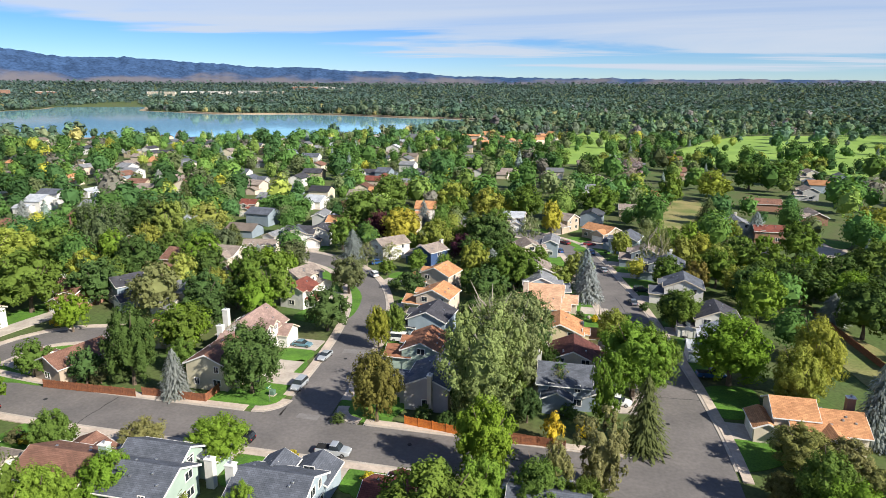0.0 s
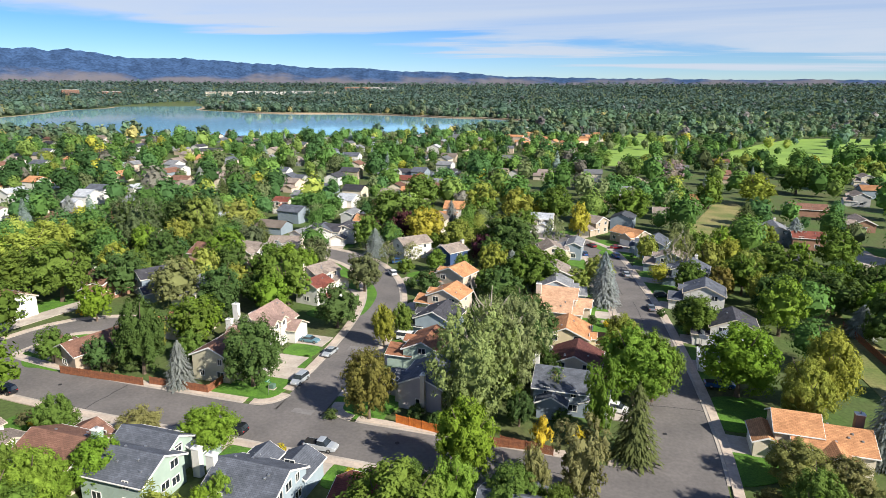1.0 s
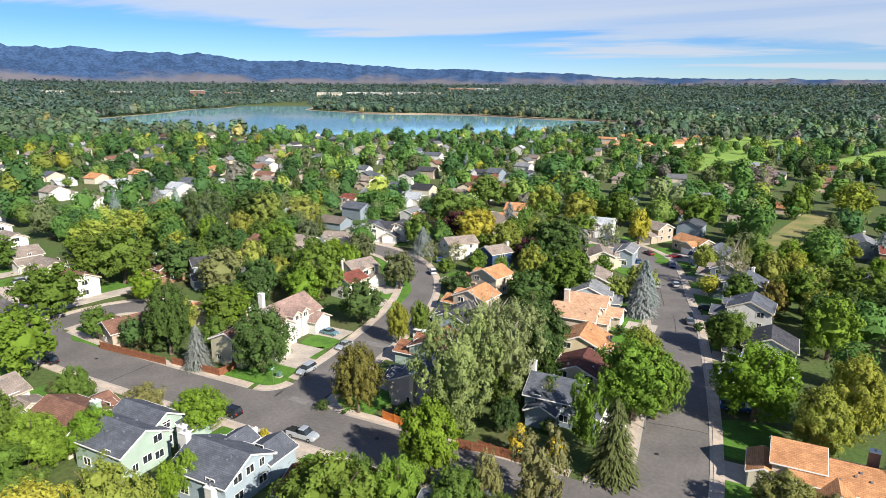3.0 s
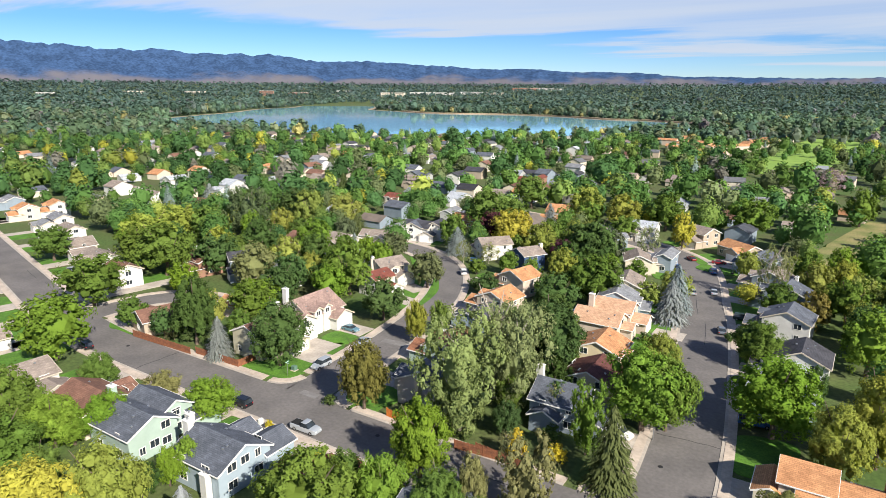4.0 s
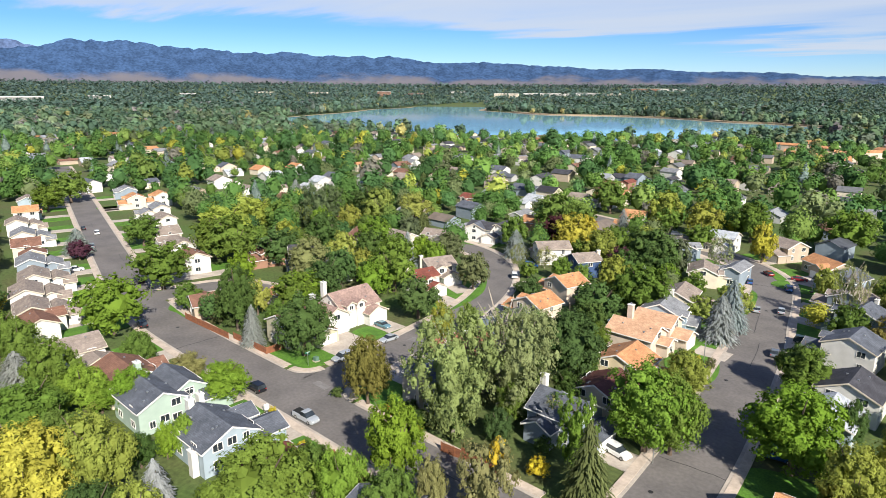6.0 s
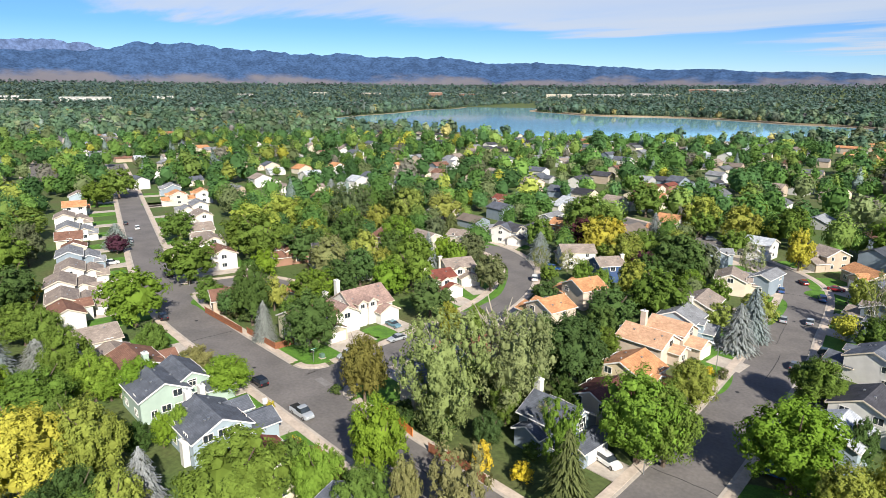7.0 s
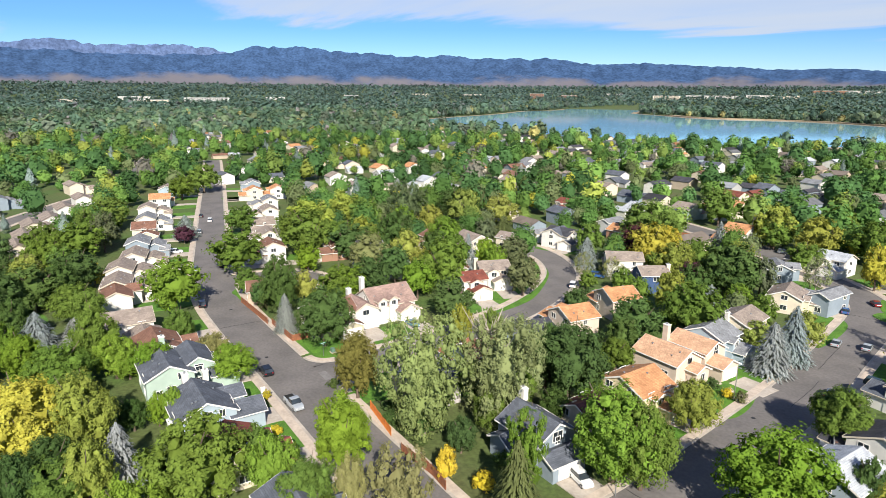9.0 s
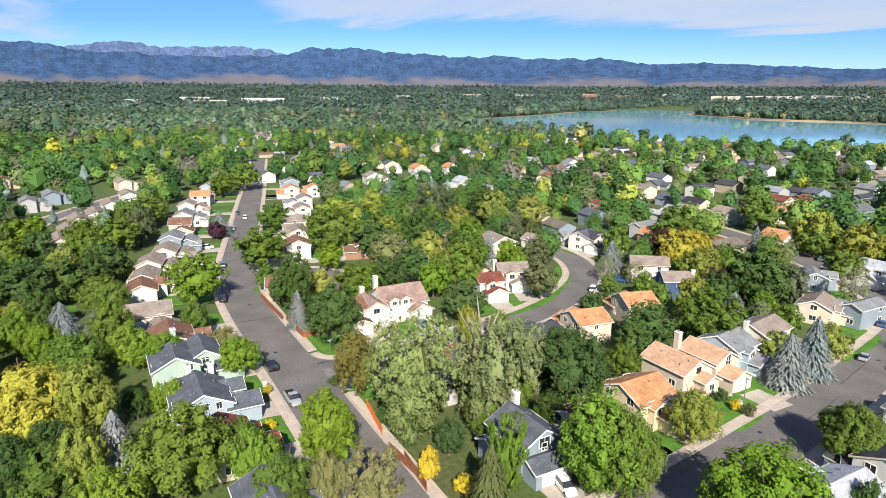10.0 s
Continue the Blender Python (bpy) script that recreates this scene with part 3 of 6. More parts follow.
def house(x, y, front, kind, wall, roof, w=10.0, d=9.0, eave=5.1, stack=None, detail=2, flip=1):
    """A house with its front facing the direction front (degrees from +x). detail 0: far off."""
    words = {"white": "white", "cream": "cream", "beige": "pale olive-beige", "mint": "mint-green", "blue": "light blue", "lavender": "lavender-grey", "tan": "tan", "peach": "peach", "yellow": "yellow",
             "navy": "dark blue", "steel": "blue-grey", "grey": "grey", "brick": "brick"}[wall]
    storeys = "two-storey" if eave > 4 else "single-storey"
    h = tagged(new("house"), f"{storeys} {words} house with a {ROOF_WORDS[roof]} shingle roof", "house", "houses of the neighbourhood")
    h.matrix_basis = pose(x, y, 0, 0, 0, front + 90)
    HOUSES.append((x, y, max(w, d) * 0.62 + 1.5))
    if detail > 1:
        YARDS.append((h, kind, w, d, flip))
    win, trim = detail > 0, detail > 0
    if kind == "cross":            # ridge across, front garage wing with its own gable
        rise = block(h, 0, 0, w, d, eave, "x", wall, roof, windows=win, trim=trim)
        gx = flip * (w / 2 - 3.1)
        block(h, gx, -d / 2 - 1.0, 6.0, 5.2, 2.7, "y", wall, roof, windows=False, trim=trim)
        if detail:
            garage_door(h, gx, -d / 2 - 3.6, -90)
            if detail > 1:
                block(h, -gx * 0.8, -d / 2 + 0.2, 3.4, 3.2, eave - 0.3, "y", wall, roof, windows=False, over=0.3)
                window(h, -gx * 0.8, -d / 2 - 1.4, eave - 0.9, -90, 1.5, 1.3)
    elif kind == "gable":          # ridge from street to yard, lower wing beside it
        rise = block(h, 0, 0, w, d, eave, "y", wall, roof, windows=win, trim=trim)
        gx = flip * (w / 2 + 2.2)
        block(h, gx, -d / 2 + 2.6, 5.6, 7.4, 2.7, "y" if flip > 0 else "x", wall, roof, windows=False, trim=trim)
        if detail:
            garage_door(h, gx, -d / 2 - 1.1, -90, 4.4)
    elif kind == "stagger":        # two parallel roofs along the street, the front one lower
        rise = block(h, 0, d * 0.17, w, d * 0.56, eave, "x", wall, roof, windows=win, trim=trim)
        block(h, flip * w * 0.08, -d * 0.26, w * 0.84, d * 0.46, eave - 1.7, "x", wall, roof, windows=win, trim=trim)
        block(h, -flip * w * 0.2, -d * 0.5, w * 0.5, d * 0.22, 2.7, "y", wall, roof, windows=False, trim=trim)
        if detail:
            garage_door(h, -flip * w * 0.2, -d * 0.61, -90, min(4.4, w * 0.42))
    else:                          # ranch: one long roof
        rise = block(h, 0, 0, w, d, eave, "x", wall, roof, windows=win, trim=trim)
        if detail:
            block(h, flip * (w / 2 - 3), -d / 2 - 0.8, 5.5, 3.4, eave - 0.2, "y", wall, roof, windows=False)
            garage_door(h, flip * (w / 2 - 3), -d / 2 - 2.5, -90, 4.4)
    if detail > 1:
        ax = "y" if kind == "gable" else "x"
        vents(h, 0, d * 0.17 if kind == "stagger" else 0, w, d * 0.56 if kind == "stagger" else d, eave, ax, 0.45)
        if stack:
            chimney(h, -flip * (w / 2 + 0.45) if ax == "x" else flip * w * 0.2, d * 0.1 if ax == "x" else d / 2 + 0.45, eave + rise + 0.7, siding(stack))
    return h


def built_house(x, y, words, wall, roof, blocks, stacks=(), doors=(), panes=(), drive=None):
    """A house of several gabled volumes, in metres east and north of its middle.
    blocks: (x, y, width, depth, eave, ridge, pitch); stacks: (x, y, top, colour); doors: (x, y, way, width); panes: (x, y, z, way, width, height)."""
    h = tagged(new("house"), words, "house", "houses of the neighbourhood")
    h.matrix_basis = pose(x, y, 0)
    for bx, by, w, d, eave, axis, pitch in blocks:
        block(h, bx, by, w, d, eave, axis, wall, roof, pitch=pitch, windows=eave > 3.5 and w > 5)
        HOUSES.append((x + bx, y + by, max(w, d) * 0.62 + 1.0))
    bx, by, w, d, eave, axis, pitch = blocks[0]
    vents(h, bx, by, w, d, eave, axis, pitch)
    vents(h, bx, by, w, d, eave, axis, pitch)
    for cx, cy, top, key in stacks:
        chimney(h, cx, cy, top, siding(key), 1.3, 1.0)
    for gx, gy, way, w in doors:
        garage_door(h, gx, gy, way, w)
    for p in panes:
        window(h, *p)
    if drive:
        x0, y0, x1, y1 = drive
        ob = part("driveway", box(x0, y0, -0.1, x1, y1, 0.115), DRIVE)
        tagged(ob, "pale concrete driveway before a garage", "driveway", kind="structure")
    return h


# ---- trees ----
def leaf_crown(name, n_lobe, n_twig, n_leaf, leaf, seed, shape="round", core=0.8, fine=False):
    """A crown 1 high and 1 wide: big lobes, each a heap of leafy twigs over a solid heart, with deep gaps between the lobes."""
    r = random.Random(seed)
    lobes = []
    for i in range(n_lobe):
        t = (i + 0.5) / n_lobe
        a = i * 2.39996 + r.uniform(-0.5, 0.5)
        if shape == "round":
            z = 1 - 1.8 * t
            q = math.sqrt(max(0, 1 - z * z)) * r.uniform(0.7, 1.12)
            p = Vector((math.cos(a) * q * 0.37, math.sin(a) * q * 0.37, 0.50 + z * 0.37 * r.uniform(0.8, 1.12)))
            s, tall = r.uniform(0.085, 0.145) * (1.0 if fine else 1.2), 1.15
        elif shape == "tall":
            zz = 0.14 + 0.76 * t
            q = 0.40 * math.sin(math.pi * (0.12 + 0.78 * (1 - zz) ** 0.8)) * r.uniform(0.45, 1.1)
            p = Vector((math.cos(a) * q, math.sin(a) * q, zz))
            s, tall = r.uniform(0.06, 0.1), 1.2
        else:
            z = 1 - 1.2 * t
            q = math.sqrt(max(0, 1 - z * z)) * r.uniform(0.7, 1.1)
            p = Vector((math.cos(a) * q * 0.34, math.sin(a) * q * 0.34, 0.35 + z * 0.40))
            s, tall = r.uniform(0.15, 0.22), 1.0
        lobes.append((p, s, tall))
    v, f = [], []
    mid = Vector((0, 0, 0.42))
    for p, s, tall in lobes:
        out = (p - mid).normalized()
        for _ in range(n_twig):
            d = (Vector((r.gauss(0, 1), r.gauss(0, 1), r.gauss(0.2, 1))).normalized() + out * 0.55).normalized()
            tp = p + Vector((d.x, d.y, d.z * tall)) * s * r.uniform(0.82, 1.12)
            ts = s * r.uniform(0.3, 0.52)
            for _ in range(n_leaf):
                e = Vector((r.gauss(0, 1), r.gauss(0, 1), r.gauss(0, 1))).normalized()
                c = tp + e * ts * r.uniform(0.45, 1.15)
                nrm = (e * 0.55 + d + Vector((r.gauss(0, 0.28), r.gauss(0, 0.28), r.gauss(0.25, 0.28)))).normalized()
                u = nrm.orthogonal().normalized()
                u.rotate(Matrix.Rotation(r.uniform(0, 6.28), 3, nrm))
                w = nrm.cross(u)
                k, g = leaf * r.uniform(0.6, 1.3), r.uniform(0.55, 0.95)
                b = len(v)
                v += [c - u * k - w * k * g * 0.5, c + u * k - w * k * g * 0.5 + nrm * k * 0.2, c + w * k * g]
                f.append((b, b + 1, b + 2))
        if core:
            bm = bmesh.new()
            bmesh.ops.create_icosphere(bm, subdivisions=1, radius=s * core)
            b = len(v)
            bm.verts.ensure_lookup_table()
            for q in bm.verts:
                k = 1 + 0.25 * noise.noise(q.co * 14 + p * 9)
                v.append(p + Vector((q.co.x * k, q.co.y * k, q.co.z * k * tall)))
            f += [tuple(b + q.index for q in g.verts) for g in bm.faces]
            bm.free()
    # an uneven middle that the lobes grow from
    if core:
        bm = bmesh.new()
        bmesh.ops.create_icosphere(bm, subdivisions=2, radius=1)
        b = len(v)
        bm.verts.ensure_lookup_table()
        half, zc, hz = {"round": (0.29, 0.48, 0.31), "tall": (0.19, 0.46, 0.36)}.get(shape, (0.26, 0.3, 0.26))
        for q in bm.verts:
            k = 0.9 + 0.3 * noise.noise(q.co * 2.3 + Vector((seed, 0, 0)))
            v.append(Vector((q.co.x * half * k, q.co.y * half * k, zc + q.co.z * hz * k)))
        f += [tuple(b + q.index for q in g.verts) for g in bm.faces]
        bm.free()
    return grid_mesh(name, [tuple(q) for q in v], f, LEAF)


def spruce_crown(name, layers, per, seed):
    """A conifer 1 high and 1 wide: tiers of drooping boughs, each a fan of needle sprays."""
    r = random.Random(seed)
    v, f = [], []
    for i in range(layers):
        t = i / (layers - 1)
        z = 0.04 + 0.93 * t
        reach = 0.54 * (1 - t) ** 0.62 * (1 + 0.1 * math.sin(i * 1.9)) + 0.02
        n = max(4, int(per * (1 - t * 0.75)))
        for k in range(n):
            a = 6.2832 * (k + r.uniform(-0.35, 0.35)) / n + i * 1.1
            L = reach * r.uniform(0.78, 1.12)
            d, s = Vector((math.cos(a), math.sin(a), 0)), Vector((-math.sin(a), math.cos(a), 0))
            tip = d * L + Vector((0, 0, z - 0.10 * L + r.uniform(-0.01, 0.01)))
            for j in range(7):
                u = (0.3 + 0.7 * (j + r.random()) / 7)
                c = d * L * u + Vector((0, 0, z + 0.05 * L * math.sin(u * 3) - 0.08 * L * u))
                wd, ln = 0.062 * (1.25 - u * 0.6) * (0.45 + reach), 0.075 * (0.4 + reach)
                side = s * r.uniform(-1, 1) * wd
                b = len(v)
                up = Vector((0, 0, r.uniform(0.002, 0.03)))
                v += [c + side - s * wd * 0.55 + up, c + side + d * ln - up, c + side + s * wd * 0.55 + up, c + side - d * ln * 0.5 + up * 1.5]
                f += [(b, b + 1, b + 2), (b, b + 2, b + 3)]
    b = len(v)
    m = 9
    for k in range(m):
        a = 6.2832 * k / m
        v.append(Vector((0.26 * math.cos(a), 0.26 * math.sin(a), 0.05)))
    v.append(Vector((0, 0, 0.9)))
    f += [(b + k, b + (k + 1) % m, b + m) for k in range(m)]
    return grid_mesh(name, [tuple(q) for q in v], f, LEAF)


def trunk_mesh(name, seed, mat, top=0.75, r0=0.035, limbs=7, reach=0.3):
    """A tapered trunk with limbs, 1 high."""
    r = random.Random(seed)
    v, f = [], []
    def tube(pts, radii, n=6):
        b = len(v)
        for p, q in zip(pts, radii):
            for k in range(n):
                a = 6.2832 * k / n
                v.append((p.x + math.cos(a) * q, p.y + math.sin(a) * q, p.z))
        for i in range(len(pts) - 1):
            for k in range(n):
                f.append((b + i * n + k, b + i * n + (k + 1) % n, b + (i + 1) * n + (k + 1) % n, b + (i + 1) * n + k))
    spine = [Vector((r.uniform(-0.02, 0.02) * i, r.uniform(-0.02, 0.02) * i, top * i / 5)) for i in range(6)]
    spine[0].z = -0.02
    tube(spine, [r0 * (1.25 if i == 0 else 1 - 0.16 * i) for i in range(6)])
    for i in range(limbs):
        t = r.uniform(0.25, 0.9)
        p0 = Vector((0, 0, top * t))
        a = r.uniform(0, 6.28)
        L = reach * r.uniform(0.6, 1.1)
        p1 = p0 + Vector((math.cos(a) * L * 0.6, math.sin(a) * L * 0.6, L * 0.5))
        p2 = p0 + Vector((math.cos(a) * L, math.sin(a) * L, L * 1.2))
        tube([p0, p1, p2], [r0 * 0.5, r0 * 0.3, r0 * 0.1], 5)
    return grid_mesh(name, v, f, mat)


CROWNS = {
    "round": [leaf_crown("crown", 30, 6, 16, 0.030, s, core=0.5) for s in (1, 2, 3)],
    "fine": [leaf_crown("crown", 54, 8, 22, 0.0185, s, core=0.5, fine=True) for s in (31, 32, 33, 34)],
    "tall": [leaf_crown("crown", 110, 7, 14, 0.0132, s, "tall", 0.4) for s in (6, 7)],
    "column": [leaf_crown("crown", 60, 8, 17, 0.0172, s, "tall", 0.5) for s in (8, 9)],
    "bush": [leaf_crown("crown", 12, 7, 16, 0.038, s, "bush", 0.5) for s in (10, 11, 12)],
    "spruce": [spruce_crown("crown", 30, 22, s) for s in (13, 14, 15)],
    "birch": [leaf_crown("crown", 26, 6, 16, 0.022, s, "round", 0) for s in (16, 17)],
}
TRUNKS = {"round": trunk_mesh("trunk", 21, BARK), "tall": trunk_mesh("trunk", 22, PALE_BARK, 0.8, 0.018, 12, 0.18), "column": trunk_mesh("trunk", 23, BARK, 0.8, 0.02, 6, 0.12), "bush": trunk_mesh("trunk", 24, BARK, 0.5, 0.03, 5, 0.25),
          "spruce": trunk_mesh("trunk", 25, BARK, 0.9, 0.022, 0), "birch": trunk_mesh("trunk", 26, PALE_BARK, 0.85, 0.02, 10, 0.25)}
KINDS = {   # crown shape, leaf colour, words
    "dec": ("round", (0.085, 0.150, 0.018), "full green broadleaf tree among the houses"), "dk": ("round", (0.052, 0.100, 0.018), "dense dark green broadleaf tree"), "br": ("round", (0.112, 0.205, 0.016), "bright green broadleaf tree in a yard"),
    "lt": ("round", (0.175, 0.225, 0.026), "light green broadleaf tree in a yard"), "ltyel": ("round", (0.175, 0.23, 0.03), "yellow-green broadleaf tree turning in autumn"), "yel": ("round", (0.30, 0.305, 0.03), "golden yellow tree in autumn colour"),
    "olive": ("round", (0.14, 0.165, 0.035), "olive-green small tree near the street"), "rust": ("round", (0.125, 0.13, 0.025), "green tree tinged with rust brown"), "plum": ("round", (0.06, 0.028, 0.022), "dark purple-leaved tree in a yard"),
    "cot": ("tall", (0.135, 0.195, 0.048), "tall cottonwood with pale limbs"), "cotdk": ("tall", (0.085, 0.125, 0.035), "tall dark green cottonwood with dense crown"), "col": ("column", (0.098, 0.195, 0.016), "upright bright green tree beside a house"),
    "colol": ("column", (0.165, 0.175, 0.045), "upright olive-green tree beside the street"), "spr": ("spruce", (0.21, 0.27, 0.27), "silvery blue spruce with drooping boughs"), "con": ("spruce", (0.085, 0.12, 0.045), "dark green conifer with a pointed top"),
    "pine": ("round", (0.085, 0.115, 0.035), "rounded green pine in a garden"), "birch": ("birch", (0.15, 0.19, 0.05), "thin pale-barked birch with sparse leaves"), "bush": ("bush", (0.06, 0.105, 0.02), "low green shrub in a garden"),
    "fbush": ("bush", (0.55, 0.20, 0.02), "orange flowering bed plants by a lawn"), "ybush": ("bush", (0.36, 0.33, 0.02), "golden yellow shrub in a garden"), "bare": ("birch", (0.30, 0.24, 0.17), "nearly bare tree with tan branches"), "obush": ("bush", (0.10, 0.115, 0.03), "olive-green shrub in a garden"),
}
TREES = []


def tree(x, y, kind, h, w):
    shape, col, words = KINDS[kind]
    r = random.Random(int(x * 13.7) * 7919 + int(y * 11.3))
    shrub = shape == "bush"
    w = min(w, 1.2 * h)
    e = tagged(new("shrub" if shrub else "tree"), words, "shrub" if shrub else "tree", "garden shrubs" if shrub else "trees of the neighbourhood")
    e.matrix_basis = pose(x, y, 0, 0, 0, r.uniform(0, 360)) @ Matrix.Diagonal((w, w, h, 1))
    part("trunk", TRUNKS[shape], None, e).scale = (h / w * 0.8, h / w * 0.8, 1) if shape in ("tall", "column", "birch") else (1, 1, 1)
    c = part("crown", r.choice(CROWNS["fine" if shape == "round" and math.hypot(x - 30, y - 20) < 140 else shape]), None, e)
    if shape == "round" or shape == "birch":
        c.matrix_basis = Matrix.Translation((0, 0, 0.06)) @ Matrix.Diagonal((1.02, 1.02, 0.98, 1))
    k = r.uniform(0.86, 1.15)
    k *= 1.12 if shape != "spruce" else 0.95
    c.color = (col[0] * k * r.uniform(1.03, 1.2), col[1] * k * 0.97, col[2] * k * (r.uniform(1.4, 1.9) if shape != "spruce" else r.uniform(0.92, 1.02)), 1)
    TREES.append((x, y, w / 2))
    return e


def dead_tree(x, y, h):
    """Bare pale limbs, with no leaves left."""
    e = tagged(new("dead_tree"), "bare pale dead cottonwood with leafless limbs", "tree", "trees of the neighbourhood")
    e.matrix_basis = pose(x, y, 0, 0, 0, 40) @ Matrix.Diagonal((h, h, h, 1))
    part("trunk", trunk_mesh("trunk", 61, PALE_BARK, 0.85, 0.022, 46, 0.20), None, e)


def solar_panels(x, y, z, turn, tilt, nx=4, ny=2):
    """A rack of dark panels lying on a roof slope."""
    e = tagged(new("solar_panel_array"), "dark solar panels laid on a roof slope", "solar panel")
    e.matrix_basis = pose(x, y, z, 0, 0, turn) @ pose(0, 0, 0, tilt, 0, 0)
    me = mesh_of(box(-0.5, -0.8, 0, 0.5, 0.8, 0.06, 0.01), "panel")
    me.materials.append(GLASS)
    for i in range(nx):
        for j in range(ny):
            part("panel", me, None, e).location = ((i - (nx - 1) / 2) * 1.04, (j - (ny - 1) / 2) * 1.66, 0)



# ---- yards, fences, cars and street furniture ----
def yard(h, kind, w, d, flip):
    """The drive from the garage to the street and the lawn beside it, in the house's own axes."""
    m = h.matrix_basis
    gx = {"cross": flip * (w / 2 - 3.1), "gable": flip * (w / 2 + 2.2), "stagger": -flip * w * 0.2}.get(kind, flip * (w / 2 - 3))
    y0 = -d / 2 - {"cross": 3.6, "gable": 1.1, "stagger": 1.4}.get(kind, 2.5)
    y1 = None
    for k in range(60):
        p = m @ Vector((gx, y0 - k * 0.5, 0))
        if street_distance(p.x, p.y) < 2.1:
            y1 = y0 - k * 0.5
            break
    if y1 is None or y0 - y1 < 1:
        return
    drive = new("driveway", mesh_of(box(gx - 2.7, y1, -0.1, gx + 2.7, y0, 0.11), "driveway"))
    drive.data.materials.append(DRIVE)
    drive.matrix_basis = m
    tagged(drive, "pale concrete driveway before a garage", "driveway", kind="structure")
    s = -1 if gx > 0 else 1
    xa, xb = gx + s * 2.75, gx + s * (2.75 + 7.5)
    me = blob("lawn", [(xa, y1 + 0.2), (xb, y1 + 0.2), (xb, -d / 2 - 1.2), (xa, -d / 2 - 1.2)], 0.09, LAWN, 0.15, 1.2)
    lawn = new("lawn", me)
    lawn.matrix_basis = m
    tagged(lawn, "mown green front lawn beside a driveway", "lawn", kind="structure")


def lawn(points, mat=None, words="bright mown green lawn beside the street", name="lawn", z=0.085):
    return tagged(new(name, blob(name, points, z, mat or LAWN, 0.15, 1.0)), words, name.replace("_", " "), kind="structure")


def fence(x0, y0, x1, y1, stain="cedar", high=1.7):
    """A board fence: posts every 2.4 m with a panel of upright boards between each two."""
    mat = {"cedar": FENCE, "orange": ORANGE_FENCE, "tan": TAN_FENCE}[stain]
    words = {"cedar": "red-brown cedar board fence", "orange": "freshly stained orange board fence", "tan": "pale tan board fence"}[stain]
    f = tagged(new("fence"), words + " along a yard", "fence", "yard fences")
    L = math.hypot(x1 - x0, y1 - y0)
    f.matrix_basis = pose(x0, y0, 0, 0, 0, math.degrees(math.atan2(y1 - y0, x1 - x0)))
    n = max(1, round(L / 2.4))
    step = L / n
    pm = mesh_of(box(-0.06, -0.06, -0.1, 0.06, 0.06, high + 0.08), "post"); pm.materials.append(mat)
    bm = bmesh.new()
    k = 12
    bw = (step - 0.14) / k
    for i in range(k):
        add_box(bm, 0.07 + i * bw, -0.02 + 0.01 * (i % 2), 0.06, 0.07 + (i + 0.92) * bw, 0.02 + 0.01 * (i % 2), high - 0.03 * (i % 3))
    add_box(bm, 0.07, 0.035, 0.4, step - 0.07, 0.075, 0.5)
    add_box(bm, 0.07, 0.035, 1.3, step - 0.07, 0.075, 1.4)
    bp = mesh_of(bm, "panel"); bp.materials.append(mat)
    for i in range(n + 1):
        part("post", pm, None, f).location = (i * step, 0, 0)
        if i < n:
            tagged(part("panel", bp, None, f), kind="stuff").location = (i * step, 0, 0)


TAN_FENCE = material("tan_fence", (0.52, 0.36, 0.20), (0.40, 0.27, 0.15), 1.2, rough=0.9, fine=0.2, bump_scale=7)
PAINTS = {"silver": (0.42, 0.45, 0.48), "black": (0.012, 0.013, 0.016), "white": (0.75, 0.75, 0.74), "grey": (0.16, 0.18, 0.21), "blue": (0.03, 0.09, 0.24), "red": (0.22, 0.02, 0.025), "teal": (0.12, 0.22, 0.27), "darkgreen": (0.02, 0.04, 0.04)}


def paint(key):
    return material("paint_" + key, PAINTS[key], tuple(v * 0.9 for v in PAINTS[key]), 0.8, rough=0.22, spec=0.6, metal=0.25 if key in ("silver", "grey") else 0.0)


LAMP = material("headlight_glass", (0.75, 0.76, 0.78), (0.6, 0.6, 0.62), 3, rough=0.1, spec=0.8)
TAIL = material("tail_light_glass", (0.35, 0.02, 0.02), (0.25, 0.01, 0.01), 3, rough=0.15, spec=0.8)
CAR_SHAPES = {}


